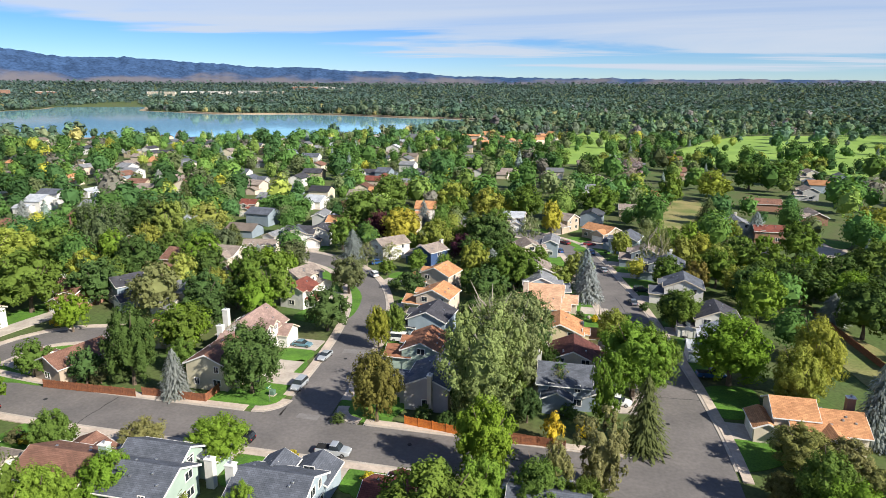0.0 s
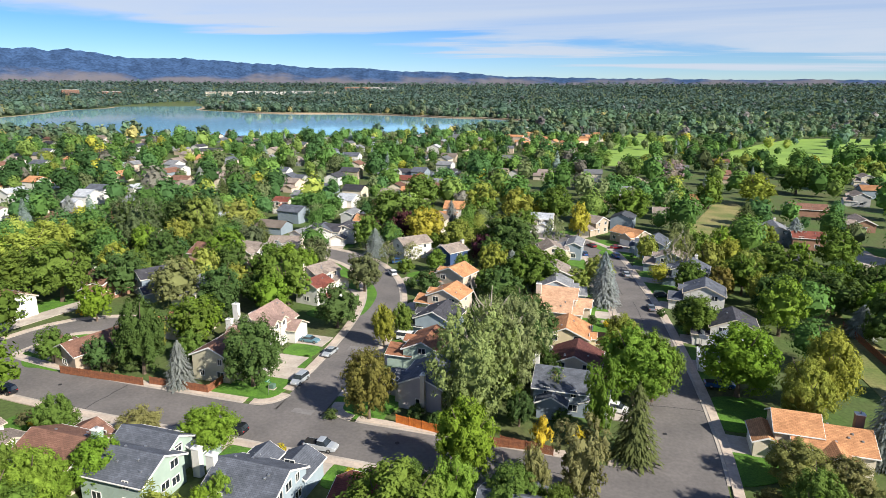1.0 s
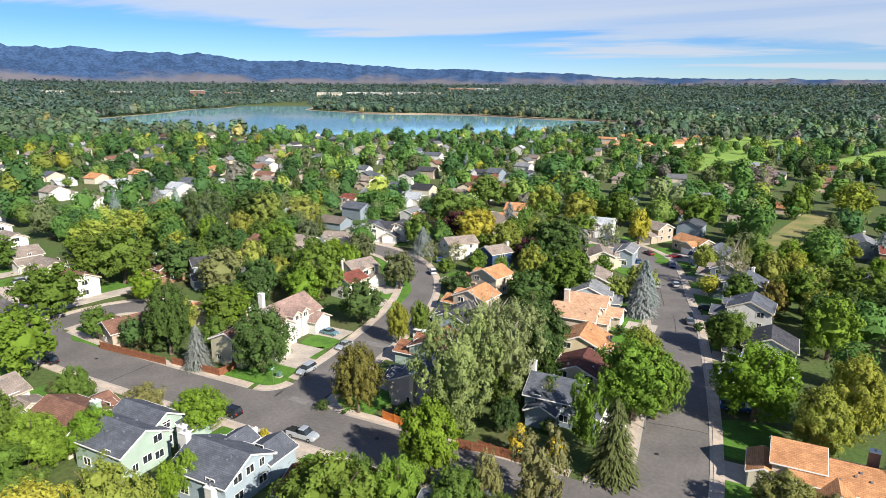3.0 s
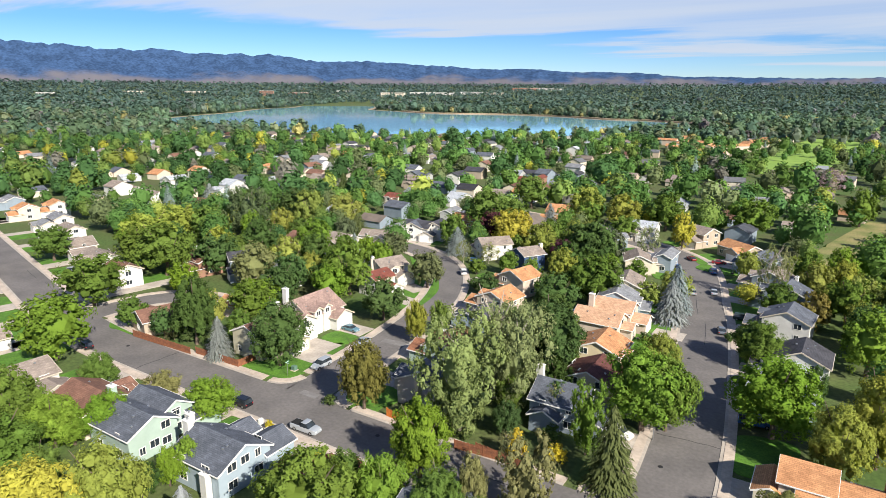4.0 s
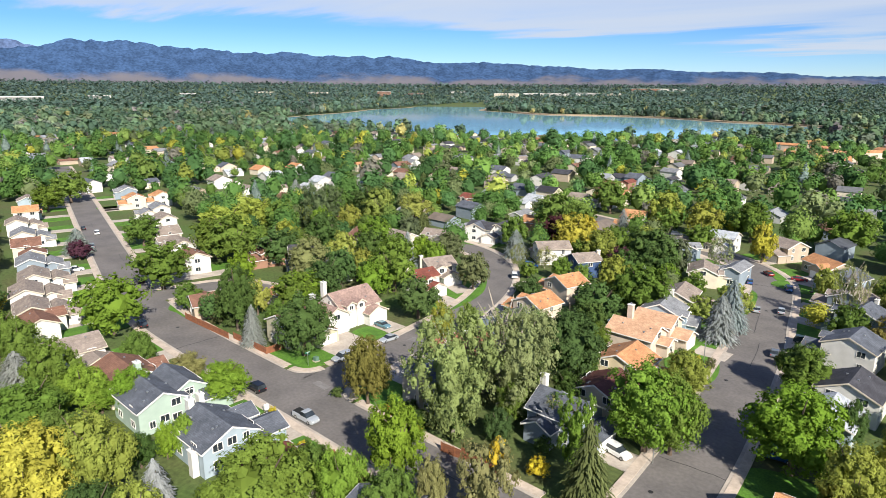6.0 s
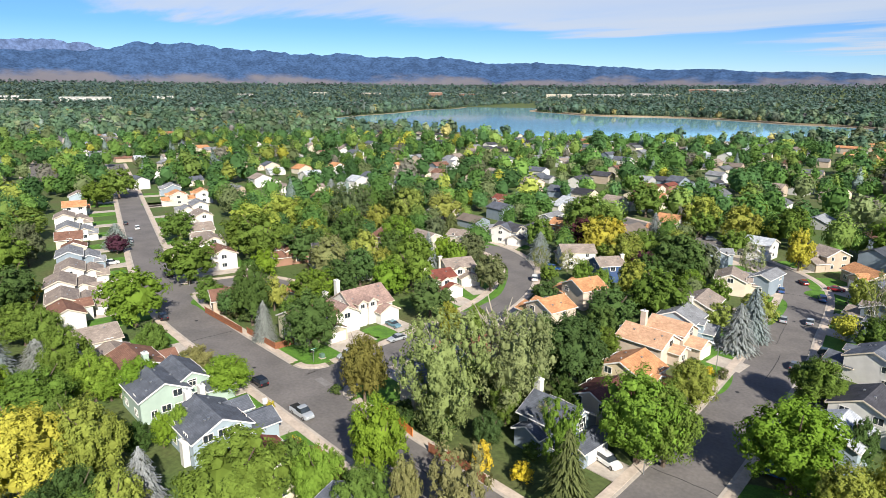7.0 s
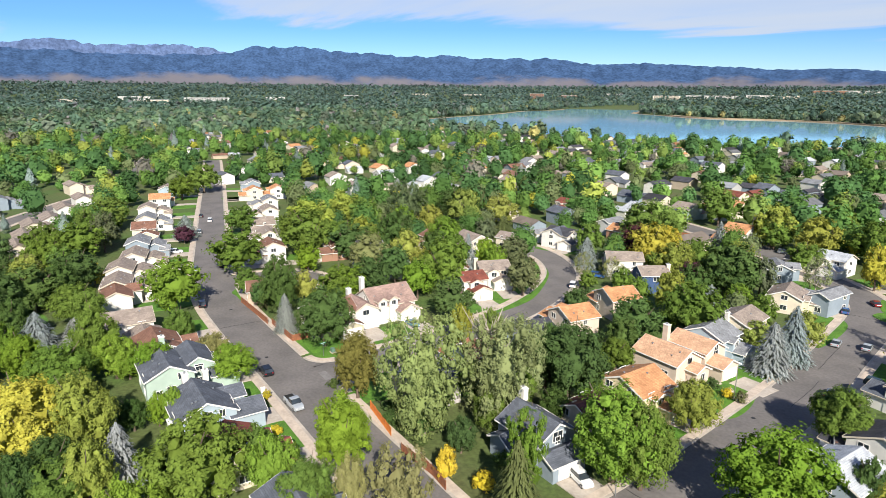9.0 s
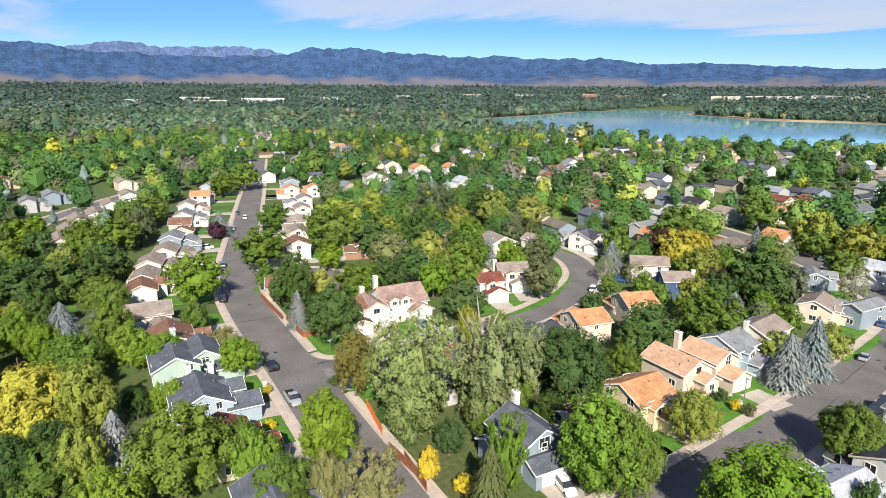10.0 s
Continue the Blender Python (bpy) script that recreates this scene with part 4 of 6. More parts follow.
def car_shape(kind):
    """Meshes of one kind of car, front at +x: body, glasshouse, roof, wheel, rim, lamps."""
    if kind in CAR_SHAPES:
        return CAR_SHAPES[kind]
    L, W, H, belt = {"sedan": (4.7, 1.8, 1.42, 0.92), "suv": (4.7, 1.9, 1.72, 1.05), "pickup": (5.7, 2.0, 1.85, 1.12), "van": (5.2, 2.0, 2.0, 1.15)}[kind]
    a = L / 2
    def loft(sections):
        bm = bmesh.new()
        rings = [[bm.verts.new((x, s * y, z)) for s, y, z in ((-1, y0, z0), (-1, y1, z1), (1, y1, z1), (1, y0, z0))] for x, y0, z0, y1, z1 in sections]
        for p, q in zip(rings, rings[1:]):
            for i in range(4):
                bm.faces.new((p[i], p[(i + 1) % 4], q[(i + 1) % 4], q[i]))
        bm.faces.new(rings[0]), bm.faces.new(rings[-1][::-1])
        bmesh.ops.recalc_face_normals(bm, faces=bm.faces[:])
        return bm
    w = W / 2
    hood = belt - 0.10 if kind != "van" else belt - 0.02
    body = loft([(-a, w * 0.86, 0.42, w * 0.84, belt - 0.16), (-a + 0.18, w, 0.26, w * 0.95, belt), (-a * 0.45, w, 0.24, w * 0.97, belt), (a * 0.38, w, 0.24, w * 0.97, belt), (a - 0.55, w * 0.98, 0.25, w * 0.9, hood), (a - 0.06, w * 0.86, 0.32, w * 0.78, hood - 0.18), (a, w * 0.8, 0.42, w * 0.74, hood - 0.26)])
    bmesh.ops.bevel(body, geom=body.edges[:], offset=0.05, segments=1, affect="EDGES")
    c0, c1, r0, r1 = {"sedan": (-a + 0.45, a * 0.42, -a * 0.42, a * 0.10), "suv": (-a + 0.08, a * 0.46, -a + 0.42, a * 0.15), "pickup": (-a * 0.14, a * 0.50, -a * 0.08, a * 0.26), "van": (-a + 0.06, a * 0.72, -a + 0.2, a * 0.42)}[kind]
    wi = w * 0.95
    glass = loft([(c0, wi, belt - 0.04, wi * 0.98, belt + 0.003), (r0, wi, belt - 0.04, wi * 0.84, H - 0.05), (r1, wi, belt - 0.04, wi * 0.84, H - 0.05), (c1, wi, belt - 0.04, wi * 0.96, belt + 0.003)])
    roof = loft([(r0 - 0.08, wi * 0.84, H - 0.09, wi * 0.80, H - 0.02), (r0 + 0.1, wi * 0.87, H - 0.06, wi * 0.8, H), (r1 - 0.1, wi * 0.87, H - 0.06, wi * 0.8, H), (r1 + 0.06, wi * 0.84, H - 0.09, wi * 0.80, H - 0.03)])
    wheel = bmesh.new()
    bmesh.ops.create_cone(wheel, cap_ends=True, segments=18, radius1=0.34, radius2=0.34, depth=0.22, matrix=Matrix.Rotation(radians(90), 4, "X"))
    rim = bmesh.new()
    bmesh.ops.create_cone(rim, cap_ends=True, segments=12, radius1=0.21, radius2=0.21, depth=0.25, matrix=Matrix.Rotation(radians(90), 4, "X"))
    lamp = box(a - 0.14, -0.17, hood - 0.32, a + 0.005, 0.17, hood - 0.19, 0.03)
    tail = box(-a - 0.01, -0.13, belt - 0.3, -a + 0.12, 0.13, belt - 0.1, 0.02)
    out = {n: mesh_of(b, n) for n, b in (("body", body), ("glasshouse", glass), ("roof_panel", roof), ("wheel", wheel), ("rim", rim), ("headlight", lamp), ("tail_light", tail))}
    for n, m in (("glasshouse", GLASS), ("wheel", RUBBER), ("rim", STEEL), ("headlight", LAMP), ("tail_light", TAIL)):
        out[n].materials.append(m)
    if kind == "pickup":
        bed = mesh_of(box(-a + 0.16, -w * 0.8, belt + 0.003, -a * 0.18, w * 0.8, belt + 0.04), "bed_cover")
        bed.materials.append(RUBBER)
        out["bed_cover"] = bed
    CAR_SHAPES[kind] = (L, W, out)
    return CAR_SHAPES[kind]


def car(x, y, heading, kind, colour):
    L, W, shape = car_shape(kind)
    words = {"sedan": "sedan", "suv": "sport utility vehicle", "pickup": "pickup truck", "van": "van"}[kind]
    e = tagged(new("pickup_truck" if kind == "pickup" else "van" if kind == "van" else "car"), f"parked {colour} {words} on the pavement's edge", "truck" if kind == "pickup" else "van" if kind == "van" else "car", "parked cars")
    e["label"] = f"{'dark green' if colour == 'darkgreen' else colour} {words} parked on the street" if street_distance(x, y) < 0 else f"{'dark green' if colour == 'darkgreen' else colour} {words} parked in a driveway"
    e.matrix_basis = pose(x, y, 0.03 if street_distance(x, y) < 0 else 0.115, 0, 0, heading)
    col = paint(colour)
    for n in ("body", "roof_panel"):
        me = shape[n].copy()
        me.materials.append(col)
        part(n, me, None, e)
    part("glasshouse", shape["glasshouse"], None, e)
    if kind == "pickup":
        part("bed_cover", shape["bed_cover"], None, e)
    for sx in (-0.30, 0.31):
        for s in (-1, 1):
            wh = part("wheel", shape["wheel"], None, e)
            wh.location = (sx * L, s * (W / 2 - 0.1), 0.34)
            part("rim", shape["rim"], None, wh)
    for s in (-1, 1):
        part("headlight", shape["headlight"], None, e).location = (0, s * W * 0.28, 0)
        part("tail_light", shape["tail_light"], None, e).location = (0, s * W * 0.36, 0)


SIGN_GREEN = material("sign_green", (0.02, 0.22, 0.16), (0.015, 0.18, 0.13), 2, rough=0.4)
BOX_GREEN = material("utility_green", (0.12, 0.20, 0.15), (0.09, 0.16, 0.12), 2, rough=0.6)


def tube(x, y, z0, z1, r):
    bm = bmesh.new()
    bmesh.ops.create_cone(bm, cap_ends=True, segments=8, radius1=r, radius2=r * 0.85, depth=z1 - z0, matrix=Matrix.Translation((x, y, (z0 + z1) / 2)))
    return bm


def street_sign(x, y):
    e = tagged(new("street_sign"), "green street name sign on a steel pole", "sign")
    e.matrix_basis = pose(x, y, 0.1)
    part("pole", tube(0, 0, -0.1, 3.1, 0.05), STEEL, e)
    for z, a in ((2.75, 0), (3.0, 90)):
        p = part("sign_plate", box(-0.6, -0.02, z - 0.1, 0.6, 0.02, z + 0.1, 0.005), SIGN_GREEN, e)
        p.matrix_basis = pose(0, 0, 0, 0, 0, a)
        b = part("lettering", box(-0.42, -0.025, z - 0.04, 0.42, 0.025, z + 0.04), WHITE, p, "plain white bar of lettering")


def hoop(x, y, turn):
    e = tagged(new("basketball_hoop"), "basketball hoop with a white backboard on a pole", "hoop")
    e.matrix_basis = pose(x, y, 0.08, 0, 0, turn)
    part("pole", tube(0, 0, -0.1, 3.2, 0.07), STEEL, e)
    part("backboard", box(-0.85, -0.45, 2.7, 0.85, -0.4, 3.75, 0.02), WHITE, e)
    part("base", box(-0.5, -0.4, -0.08, 0.5, 0.5, 0.25, 0.06), RUBBER, e)
    bm = bmesh.new()
    n = 14
    vs = [[bm.verts.new(((0.23 + r) * math.cos(6.2832 * i / n), -0.68 + (0.23 + r) * math.sin(6.2832 * i / n), 3.05 + z)) for i in range(n)] for r, z in ((0, 0), (0.03, 0.0), (0.03, 0.03), (0, 0.03))]
    for k in range(4):
        for i in range(n):
            bm.faces.new((vs[k][i], vs[k][(i + 1) % n], vs[(k + 1) % 4][(i + 1) % n], vs[(k + 1) % 4][i]))
    part("rim", bm, FENCE, e)


def mailboxes(x, y, turn):
    e = tagged(new("mailbox_cluster"), "pale cluster mailbox on a pedestal by the street", "mailbox")
    e.matrix_basis = pose(x, y, 0.16, 0, 0, turn)
    part("cabinet", box(-0.4, -0.25, 0.5, 0.4, 0.25, 1.5, 0.03), WHITE, e)
    part("pedestal", box(-0.15, -0.15, -0.1, 0.15, 0.15, 0.497), STEEL, e)


def utility_box(x, y, turn):
    e = tagged(new("utility_box"), "grey-green metal utility box on a lawn", "utility box")
    e.matrix_basis = pose(x, y, 0.08, 0, 0, turn)
    part("cabinet", box(-0.5, -0.45, 0.1, 0.5, 0.45, 1.0, 0.04), BOX_GREEN, e)
    part("pad", box(-0.65, -0.6, -0.1, 0.65, 0.6, 0.097), CONCRETE, e)


def street_lamp(x, y, turn):
    e = tagged(new("street_lamp"), "slim grey street lamp with a flat head", "street lamp")
    e.matrix_basis = pose(x, y, 0.1, 0, 0, turn)
    part("pole", tube(0, 0, -0.1, 6.5, 0.09), STEEL, e)
    part("lamp_head", box(-0.15, -0.1, 6.5, 0.75, 0.1, 6.66, 0.04), STEEL, e)


def rock(x, y, s):
    bm = bmesh.new()
    bmesh.ops.create_icosphere(bm, subdivisions=2, radius=1)
    for v in bm.verts:
        v.co *= s * (0.8 + 0.4 * noise.noise(v.co * 1.3 + Vector((x, y, 0))))
        v.co.z *= 0.6
    ob = part("boulder", bm, STONE)
    ob.location = (x, y, s * 0.25)
    tagged(ob, "tan landscape boulder in a front garden", "rock", "garden boulders")



def big_building(x, y, turn, w, d, h, tone):
    """A flat-roofed commercial block far off: walls, parapet roof and bands of windows."""
    e = tagged(new("commercial_building"), {"white": "long white flat-roofed commercial building", "tan": "tan flat-roofed commercial building among trees", "brick": "red-brown brick commercial building among trees"}[tone], "building", "far commercial buildings")
    e.matrix_basis = pose(x, y, land_height(x, y), 0, 0, turn)
    part("wall", box(-w / 2, -d / 2, -1, w / 2, d / 2, h), siding("white" if tone == "white" else "cream" if tone == "tan" else "brick"), e)
    part("roof", box(-w / 2 - 0.3, -d / 2 - 0.3, h + 0.003, w / 2 + 0.3, d / 2 + 0.3, h + 0.6), siding("white"), e)
    for k in range(max(1, int(h / 4))):
        part("window_band", box(-w * 0.46, -d / 2 - 0.1, 1.4 + k * 4, w * 0.46, -d / 2 + 0.05, 3.0 + k * 4), GLASS, e)


def townhouse(x, y, front, wall, roof):
    house(x, y, front, "stagger", wall, roof, *((21, 14, 5.6) if wall == "peach" else (13, 12, 5.2)), detail=0)



PATCH = material("new_asphalt", (0.20, 0.19, 0.185), (0.16, 0.15, 0.145), 0.6, rough=0.9, fine=0.1, bump_scale=2)
TAR = material("tar_seal", (0.03, 0.03, 0.032), (0.022, 0.022, 0.024), 1.0, rough=0.6)


def road_patch(x, y, turn, w, d):
    ob = part("road_patch", box(-w / 2, -d / 2, 0.0, w / 2, d / 2, 0.045), PATCH)
    ob.matrix_basis = pose(x, y, 0, 0, 0, turn)
    tagged(ob, "lighter repaired patch of street asphalt", "road patch", kind="structure")


def manhole(x, y):
    bm = bmesh.new()
    bmesh.ops.create_cone(bm, cap_ends=True, segments=20, radius1=0.38, radius2=0.36, depth=0.05, matrix=Matrix.Translation((0, 0, 0.03)))
    ob = part("manhole_cover", bm, TAR)
    ob.location = (x, y, 0.012)
    tagged(ob, "dark iron manhole cover in the street", "manhole cover", "manhole covers")


def tar_seams():
    """Sealed cracks that wander along and across the streets."""
    r = random.Random(9)
    for line, w in LINES[:3]:
        for k in range(6, len(line) - 8, 7):
            if r.random() < 0.35 or line[k].length > 260:
                continue
            o = r.uniform(-0.7, 0.7) * w
            if r.random() < 0.5:
                pts = [p + Vector((r.uniform(-0.12, 0.12), r.uniform(-0.12, 0.12))) for p in offset_line(line, o)[k:k + 6]]
            else:
                a, b = offset_line(line, -w * 0.95)[k], offset_line(line, w * 0.95)[k]
                pts = [a.lerp(b, i / 6) + Vector((r.uniform(-0.2, 0.2), r.uniform(-0.2, 0.2))) for i in range(7)]
            tagged(new("tar_seam", strip("tar_seam", pts, -0.045, 0.045, 0.0, 0.05, TAR)), "dark tar seal along an asphalt crack", "road seam", kind="structure")



# ---- the neighbourhood ----
built_house(-56, 67.5, "two-storey mint-green house with stepped slate-grey gables", "mint", "slate",
            [(0, -2.3, 10.5, 8.4, 4.5, "x", 0.5), (-1.6, 3.2, 9.5, 6.2, 4.6, "x", 0.55), (2.5, 7.6, 5.6, 5.0, 2.7, "y", 0.45), (-5.5, 3.5, 3.5, 8, 2.6, "y", 0.3)],
            [(-6.6, -1.5, 8.2, "mint"), (6.1, 3.6, 4.6, "white")], [(2.5, 10.1, 90, 4.4)], [(5.25, -2.3, 2.0, 0, 1.5, 1.2), (3.15, 3.2, 4.0, 0, 1.2, 1.0)], (-56.3, 77.8, -50.8, 81.2))
built_house(-37.6, 68, "two-storey pale blue house with a speckled grey shingle roof", "blue", "slate",
            [(0, -0.6, 10.4, 9.4, 4.3, "x", 0.5), (2.6, 6.0, 5.6, 5.4, 3.0, "y", 0.5), (-2.6, 4.6, 4.4, 4.6, 3.8, "y", 0.55)],
            [(-5.9, -1.6, 7.6, "white"), (3.2, -5.9, 4.2, "white")], [(2.6, 8.7, 90, 4.4)], [(5.2, -0.6, 4.4, 0, 1.4, 1.2), (-2.6, 6.9, 3.2, 90, 1.2, 1.2)], (-37.8, 76.8, -32.2, 81.2))
built_house(-70.5, 122, "two-storey white house with a rosy brown roof and dormers", "white", "rose",
            [(0.3, -1.6, 10.6, 11.6, 4.5, "y", 0.62), (2.8, -10.4, 8.6, 7.0, 4.6, "x", 0.55), (5.2, 1.4, 6.0, 5.6, 3.0, "x", 0.55), (4.4, -5.2, 3.2, 2.4, 5.8, "x", 0.6), (4.4, -2.2, 3.2, 2.4, 5.8, "x", 0.6)],
            [(-3.2, -6.4, 9.8, "white"), (-2.1, -10.6, 7.8, "white")], [(8.2, 1.4, 0, 4.4), (7.1, -10.4, 0, 4.4)], [(7.1, -10.4, 4.3, 0, 1.5, 1.3), (6.0, -5.2, 5.1, 0, 1.1, 1.0), (6.0, -2.2, 5.1, 0, 1.1, 1.0)], (-62.2, 120.6, -55.6, 126.2))
tagged(part("driveway", box(-63.3, 108.9, -0.1, -55.3, 114.3, 0.115), DRIVE), "pale concrete driveway before a garage", "driveway", kind="structure")
built_house(-8.5, 157, "two-storey peach duplex house with stepped salmon-tan roofs", "peach", "salmon",
            [(-0.6, -3.8, 10.6, 8.0, 4.0, "x", 0.55), (0.8, 3.8, 9.0, 6.6, 4.9, "x", 0.55), (6.6, 3.8, 4.6, 5.4, 2.8, "x", 0.5), (5.4, -2.8, 3.6, 4.0, 2.8, "x", 0.5)],
            [(-4.2, 0.3, 8.2, "peach"), (-6.5, -4.4, 5.0, "peach")], [(8.9, 3.8, 0, 4.4)], [(4.7, -3.8, 4.4, 0, 1.4, 1.4), (5.3, 3.8, 5.6, 0, 1.2, 1.2), (7.2, -2.8, 1.6, 0, 1.2, 1.2)], (1.5, 158.9, 8.6, 164.3))
built_house(39.3, 104.5, "cream house with several orange-tan gables and a brick chimney", "cream", "orange",
            [(1.5, 0.4, 11.0, 8.4, 3.7, "x", 0.5), (-3.2, 1.4, 6.4, 7.0, 4.9, "x", 0.55), (1.6, -4.4, 5.0, 4.2, 3.2, "y", 0.55), (-7.4, 0.6, 3.8, 6.0, 2.8, "y", 0.45)],
            [(6.2, 3.0, 7.2, "brick")], [(-9.3, 0.6, 180, 4.4)], [(1.6, -6.5, 1.7, -90, 1.5, 1.2), (0.0, 1.4, 5.6, 0, 1.2, 1.0)], (25.5, 102.4, 30.0, 107.9))
built_house(-0.4, 110.2, "two-storey pale blue-grey house with a slate-grey gable", "steel", "slate",
            [(-0.6, 0.2, 9.4, 8.2, 4.6, "x", 0.6), (5.3, -0.4, 4.4, 6.6, 2.7, "y", 0.45), (-1.8, -4.6, 5.0, 3.2, 3.0, "y", 0.5)],
            [(-5.9, 1.8, 8.4, "white")], [(7.5, -0.4, 0, 4.4)], [(4.1, 0.2, 5.0, 0, 1.9, 1.6)], (7.2, 107.1, 13.2, 112.5))
house(-1.8, 71.1, 90, "cross", "grey", "slate", 9.9, 8.1, 5.0, None, flip=1)
house(-20.8, 68.5, 90, "cross", "cream", "red", 9.0, 8.1, 4.6, None, flip=-1)
house(-69.4, 66.0, 90, "cross", "cream", "brown", 10.8, 9.0, 4.2, None, flip=1)
house(-88.2, 63.0, 88, "gable", "white", "tan", 9.0, 9.9, 4.6, None, flip=-1)
house(-113.1, 63.4, 85, "ranch", "white", "brown", 11.7, 7.2, 4.0, None, flip=1)
house(-120.8, 66.8, 78, "stagger", "white", "tan", 10.5, 12.5, 4.6, None, flip=1)
house(-135.8, 69.6, 76, "stagger", "white", "tan", 10.5, 12.5, 4.8, None, flip=1)
house(-149.8, 75.2, 76, "stagger", "white", "tan", 10.5, 12.5, 4.8, None, flip=1)
house(-166.8, 78.9, 76, "stagger", "steel", "grey", 10.5, 12.5, 5.2, None, flip=1)
house(-195.5, 83.1, 76, "gable", "cream", "brown", 9.0, 8.1, 4.5, None, flip=-1)
house(-211.9, 88.5, 76, "stagger", "white", "grey", 10.5, 12.5, 5, None, flip=1)
house(-236.9, 92.9, 76, "stagger", "white", "tan", 10.5, 12.5, 5, None, flip=1)
house(-261.6, 100.2, 76, "gable", "white", "orange", 9.0, 9.0, 5, None, flip=1)
house(-292.2, 109.0, 76, "cross", "blue", "tan", 9.0, 8.1, 5, None, flip=1)
house(-138.9, 113.7, -98, "cross", "white", "brown", 9.0, 8.1, 5, None, flip=1)
house(-162.0, 120.3, -100, "ranch", "white", "tan", 10.8, 8.1, 4, None, flip=1)
house(-182.4, 125.0, -100, "gable", "cream", "tan", 9.9, 8.1, 4, None, flip=1)
house(-208.1, 133.6, -100, "stagger", "white", "tan", 10.5, 12.5, 4.6, None, flip=1)
house(-231.2, 141.6, -102, "stagger", "white", "grey", 10.5, 12.5, 5, None, flip=1)
house(-264.3, 146.6, -102, "cross", "cream", "orange", 9.0, 8.1, 5, None, flip=1)
house(-263.1, 158.8, -102, "cross", "white", "orange", 9.0, 8.1, 5, None, flip=1)
house(-298.1, 156.0, -102, "ranch", "steel", "grey", 10.8, 8.1, 4, None, flip=1)
house(-130.3, 135.3, -100, "cross", "brick", "brown", 9.9, 8.1, 4.6, "white", flip=1)
house(-119.2, 140.9, -120, "gable", "steel", "dark", 8.1, 8.1, 5.4, None, flip=1)
house(-88.7, 118.6, -170, "cross", "cream", "orange", 9.0, 8.1, 4, None, flip=1)
house(-98.5, 99.6, 165, "ranch", "tan", "brown", 11.7, 8.1, 3.6, None, flip=1)
house(-72.5, 149.0, -10, "cross", "white", "red", 7.2, 7.2, 5.0, None, flip=1)
house(-77.3, 160.5, -20, "cross", "white", "tan", 9.0, 8.1, 5.2, "cream", flip=1)
house(-95.2, 159.8, -40, "cross", "cream", "brown", 9.0, 8.1, 5.0, None, flip=1)
house(-99.3, 139.7, 160, "gable", "white", "grey", 7.2, 7.2, 5.2, None, flip=1)
house(-107.9, 194.2, -75, "ranch", "cream", "tan", 10.8, 7.2, 4, None, flip=1)
house(-102.1, 210.3, -75, "gable", "white", "slate", 8.1, 8.1, 5.2, None, flip=1)
house(-95.1, 215.6, -80, "gable", "white", "dark", 8.1, 8.1, 5.2, None, flip=-1)
house(-159.0, 185.3, 90, "cross", "brick", "brown", 9.9, 8.1, 4.6, None, flip=1)
house(-149.6, 262.0, -90, "cross", "cream", "red", 8.1, 7.2, 5.2, None, flip=1)
house(-25.1, 104.8, 180, "cross", "lavender", "slate", 9.9, 8.1, 4.8, "cream", flip=-1)
house(-30.2, 120.7, 180, "cross", "mint", "rust", 9.9, 8.1, 4.4, None, flip=1)
house(-32.8, 136.7, 175, "cross", "blue", "dark", 9.0, 9.0, 4.8, None, flip=1)
house(-35.0, 152.2, 172, "cross", "peach", "orange", 8.1, 9.0, 5, None, flip=1)
house(-38.6, 171.4, 165, "cross", "peach", "orange", 8.1, 9.0, 5.2, None, flip=1)
house(-47.8, 196.3, 150, "cross", "navy", "tan", 8.1, 8.1, 5.2, "cream", flip=1)
house(-63.7, 202.6, 140, "cross", "white", "tan", 10.8, 8.1, 5.2, None, flip=1)
house(0.2, 122.4, 0, "cross", "cream", "maroon", 9.0, 9.9, 4.2, None, flip=-1)
house(-3.1, 136.5, 2, "cross", "yellow", "orange", 9.0, 9.9, 4.4, None, flip=1)
house(-9.9, 169.4, 8, "cross", "blue", "grey", 8.1, 9.0, 5, None, flip=1)
house(-11.6, 183.0, 10, "cross", "cream", "tan", 10.8, 8.1, 5.0, "white", flip=1)
house(-17.1, 213.6, 20, "cross", "cream", "tan", 9.9, 8.1, 4.2, None, flip=1)
house(-33.9, 238.7, 40, "ranch", "steel", "grey", 9.0, 7.2, 4, None, flip=1)
house(32.0, 137.5, 180, "cross", "blue", "pale", 9.0, 8.1, 5.2, None, flip=1)
house(32.8, 152.3, 178, "cross", "white", "dark", 9.0, 9.9, 4.8, None, flip=1)
house(28.7, 176.1, 175, "cross", "white", "slate", 9.0, 9.9, 5, None, flip=1)
house(26.7, 197.5, 172, "cross", "steel", "slate", 8.1, 9.9, 5.2, "white", flip=1)
house(22.0, 211.3, 172, "cross", "steel", "tan", 8.1, 9.0, 5, None, flip=1)
house(16.8, 230.3, 165, "cross", "blue", "slate", 9.9, 9.0, 5.2, None, flip=-1)
house(8.4, 249.6, -130, "ranch", "tan", "orange", 12.6, 8.1, 3.6, None, flip=1)
house(-6.2, 262.3, -120, "cross", "tan", "tan", 8.1, 9.0, 5, None, flip=1)
house(-27.2, 260.7, -90, "cross", "white", "pale", 9.0, 8.1, 5.2, None, flip=1)
house(62.9, 273.8, 180, "ranch", "white", "grey", 14.4, 9.0, 4.2, "cream", flip=1)
house(71.5, 261.1, 90, "cross", "brick", "red", 10.8, 8.1, 4.4, None, flip=1)
house(56.4, 218.0, 180, "gable", "white", "dark", 8.1, 9.9, 5, "brick", flip=1)
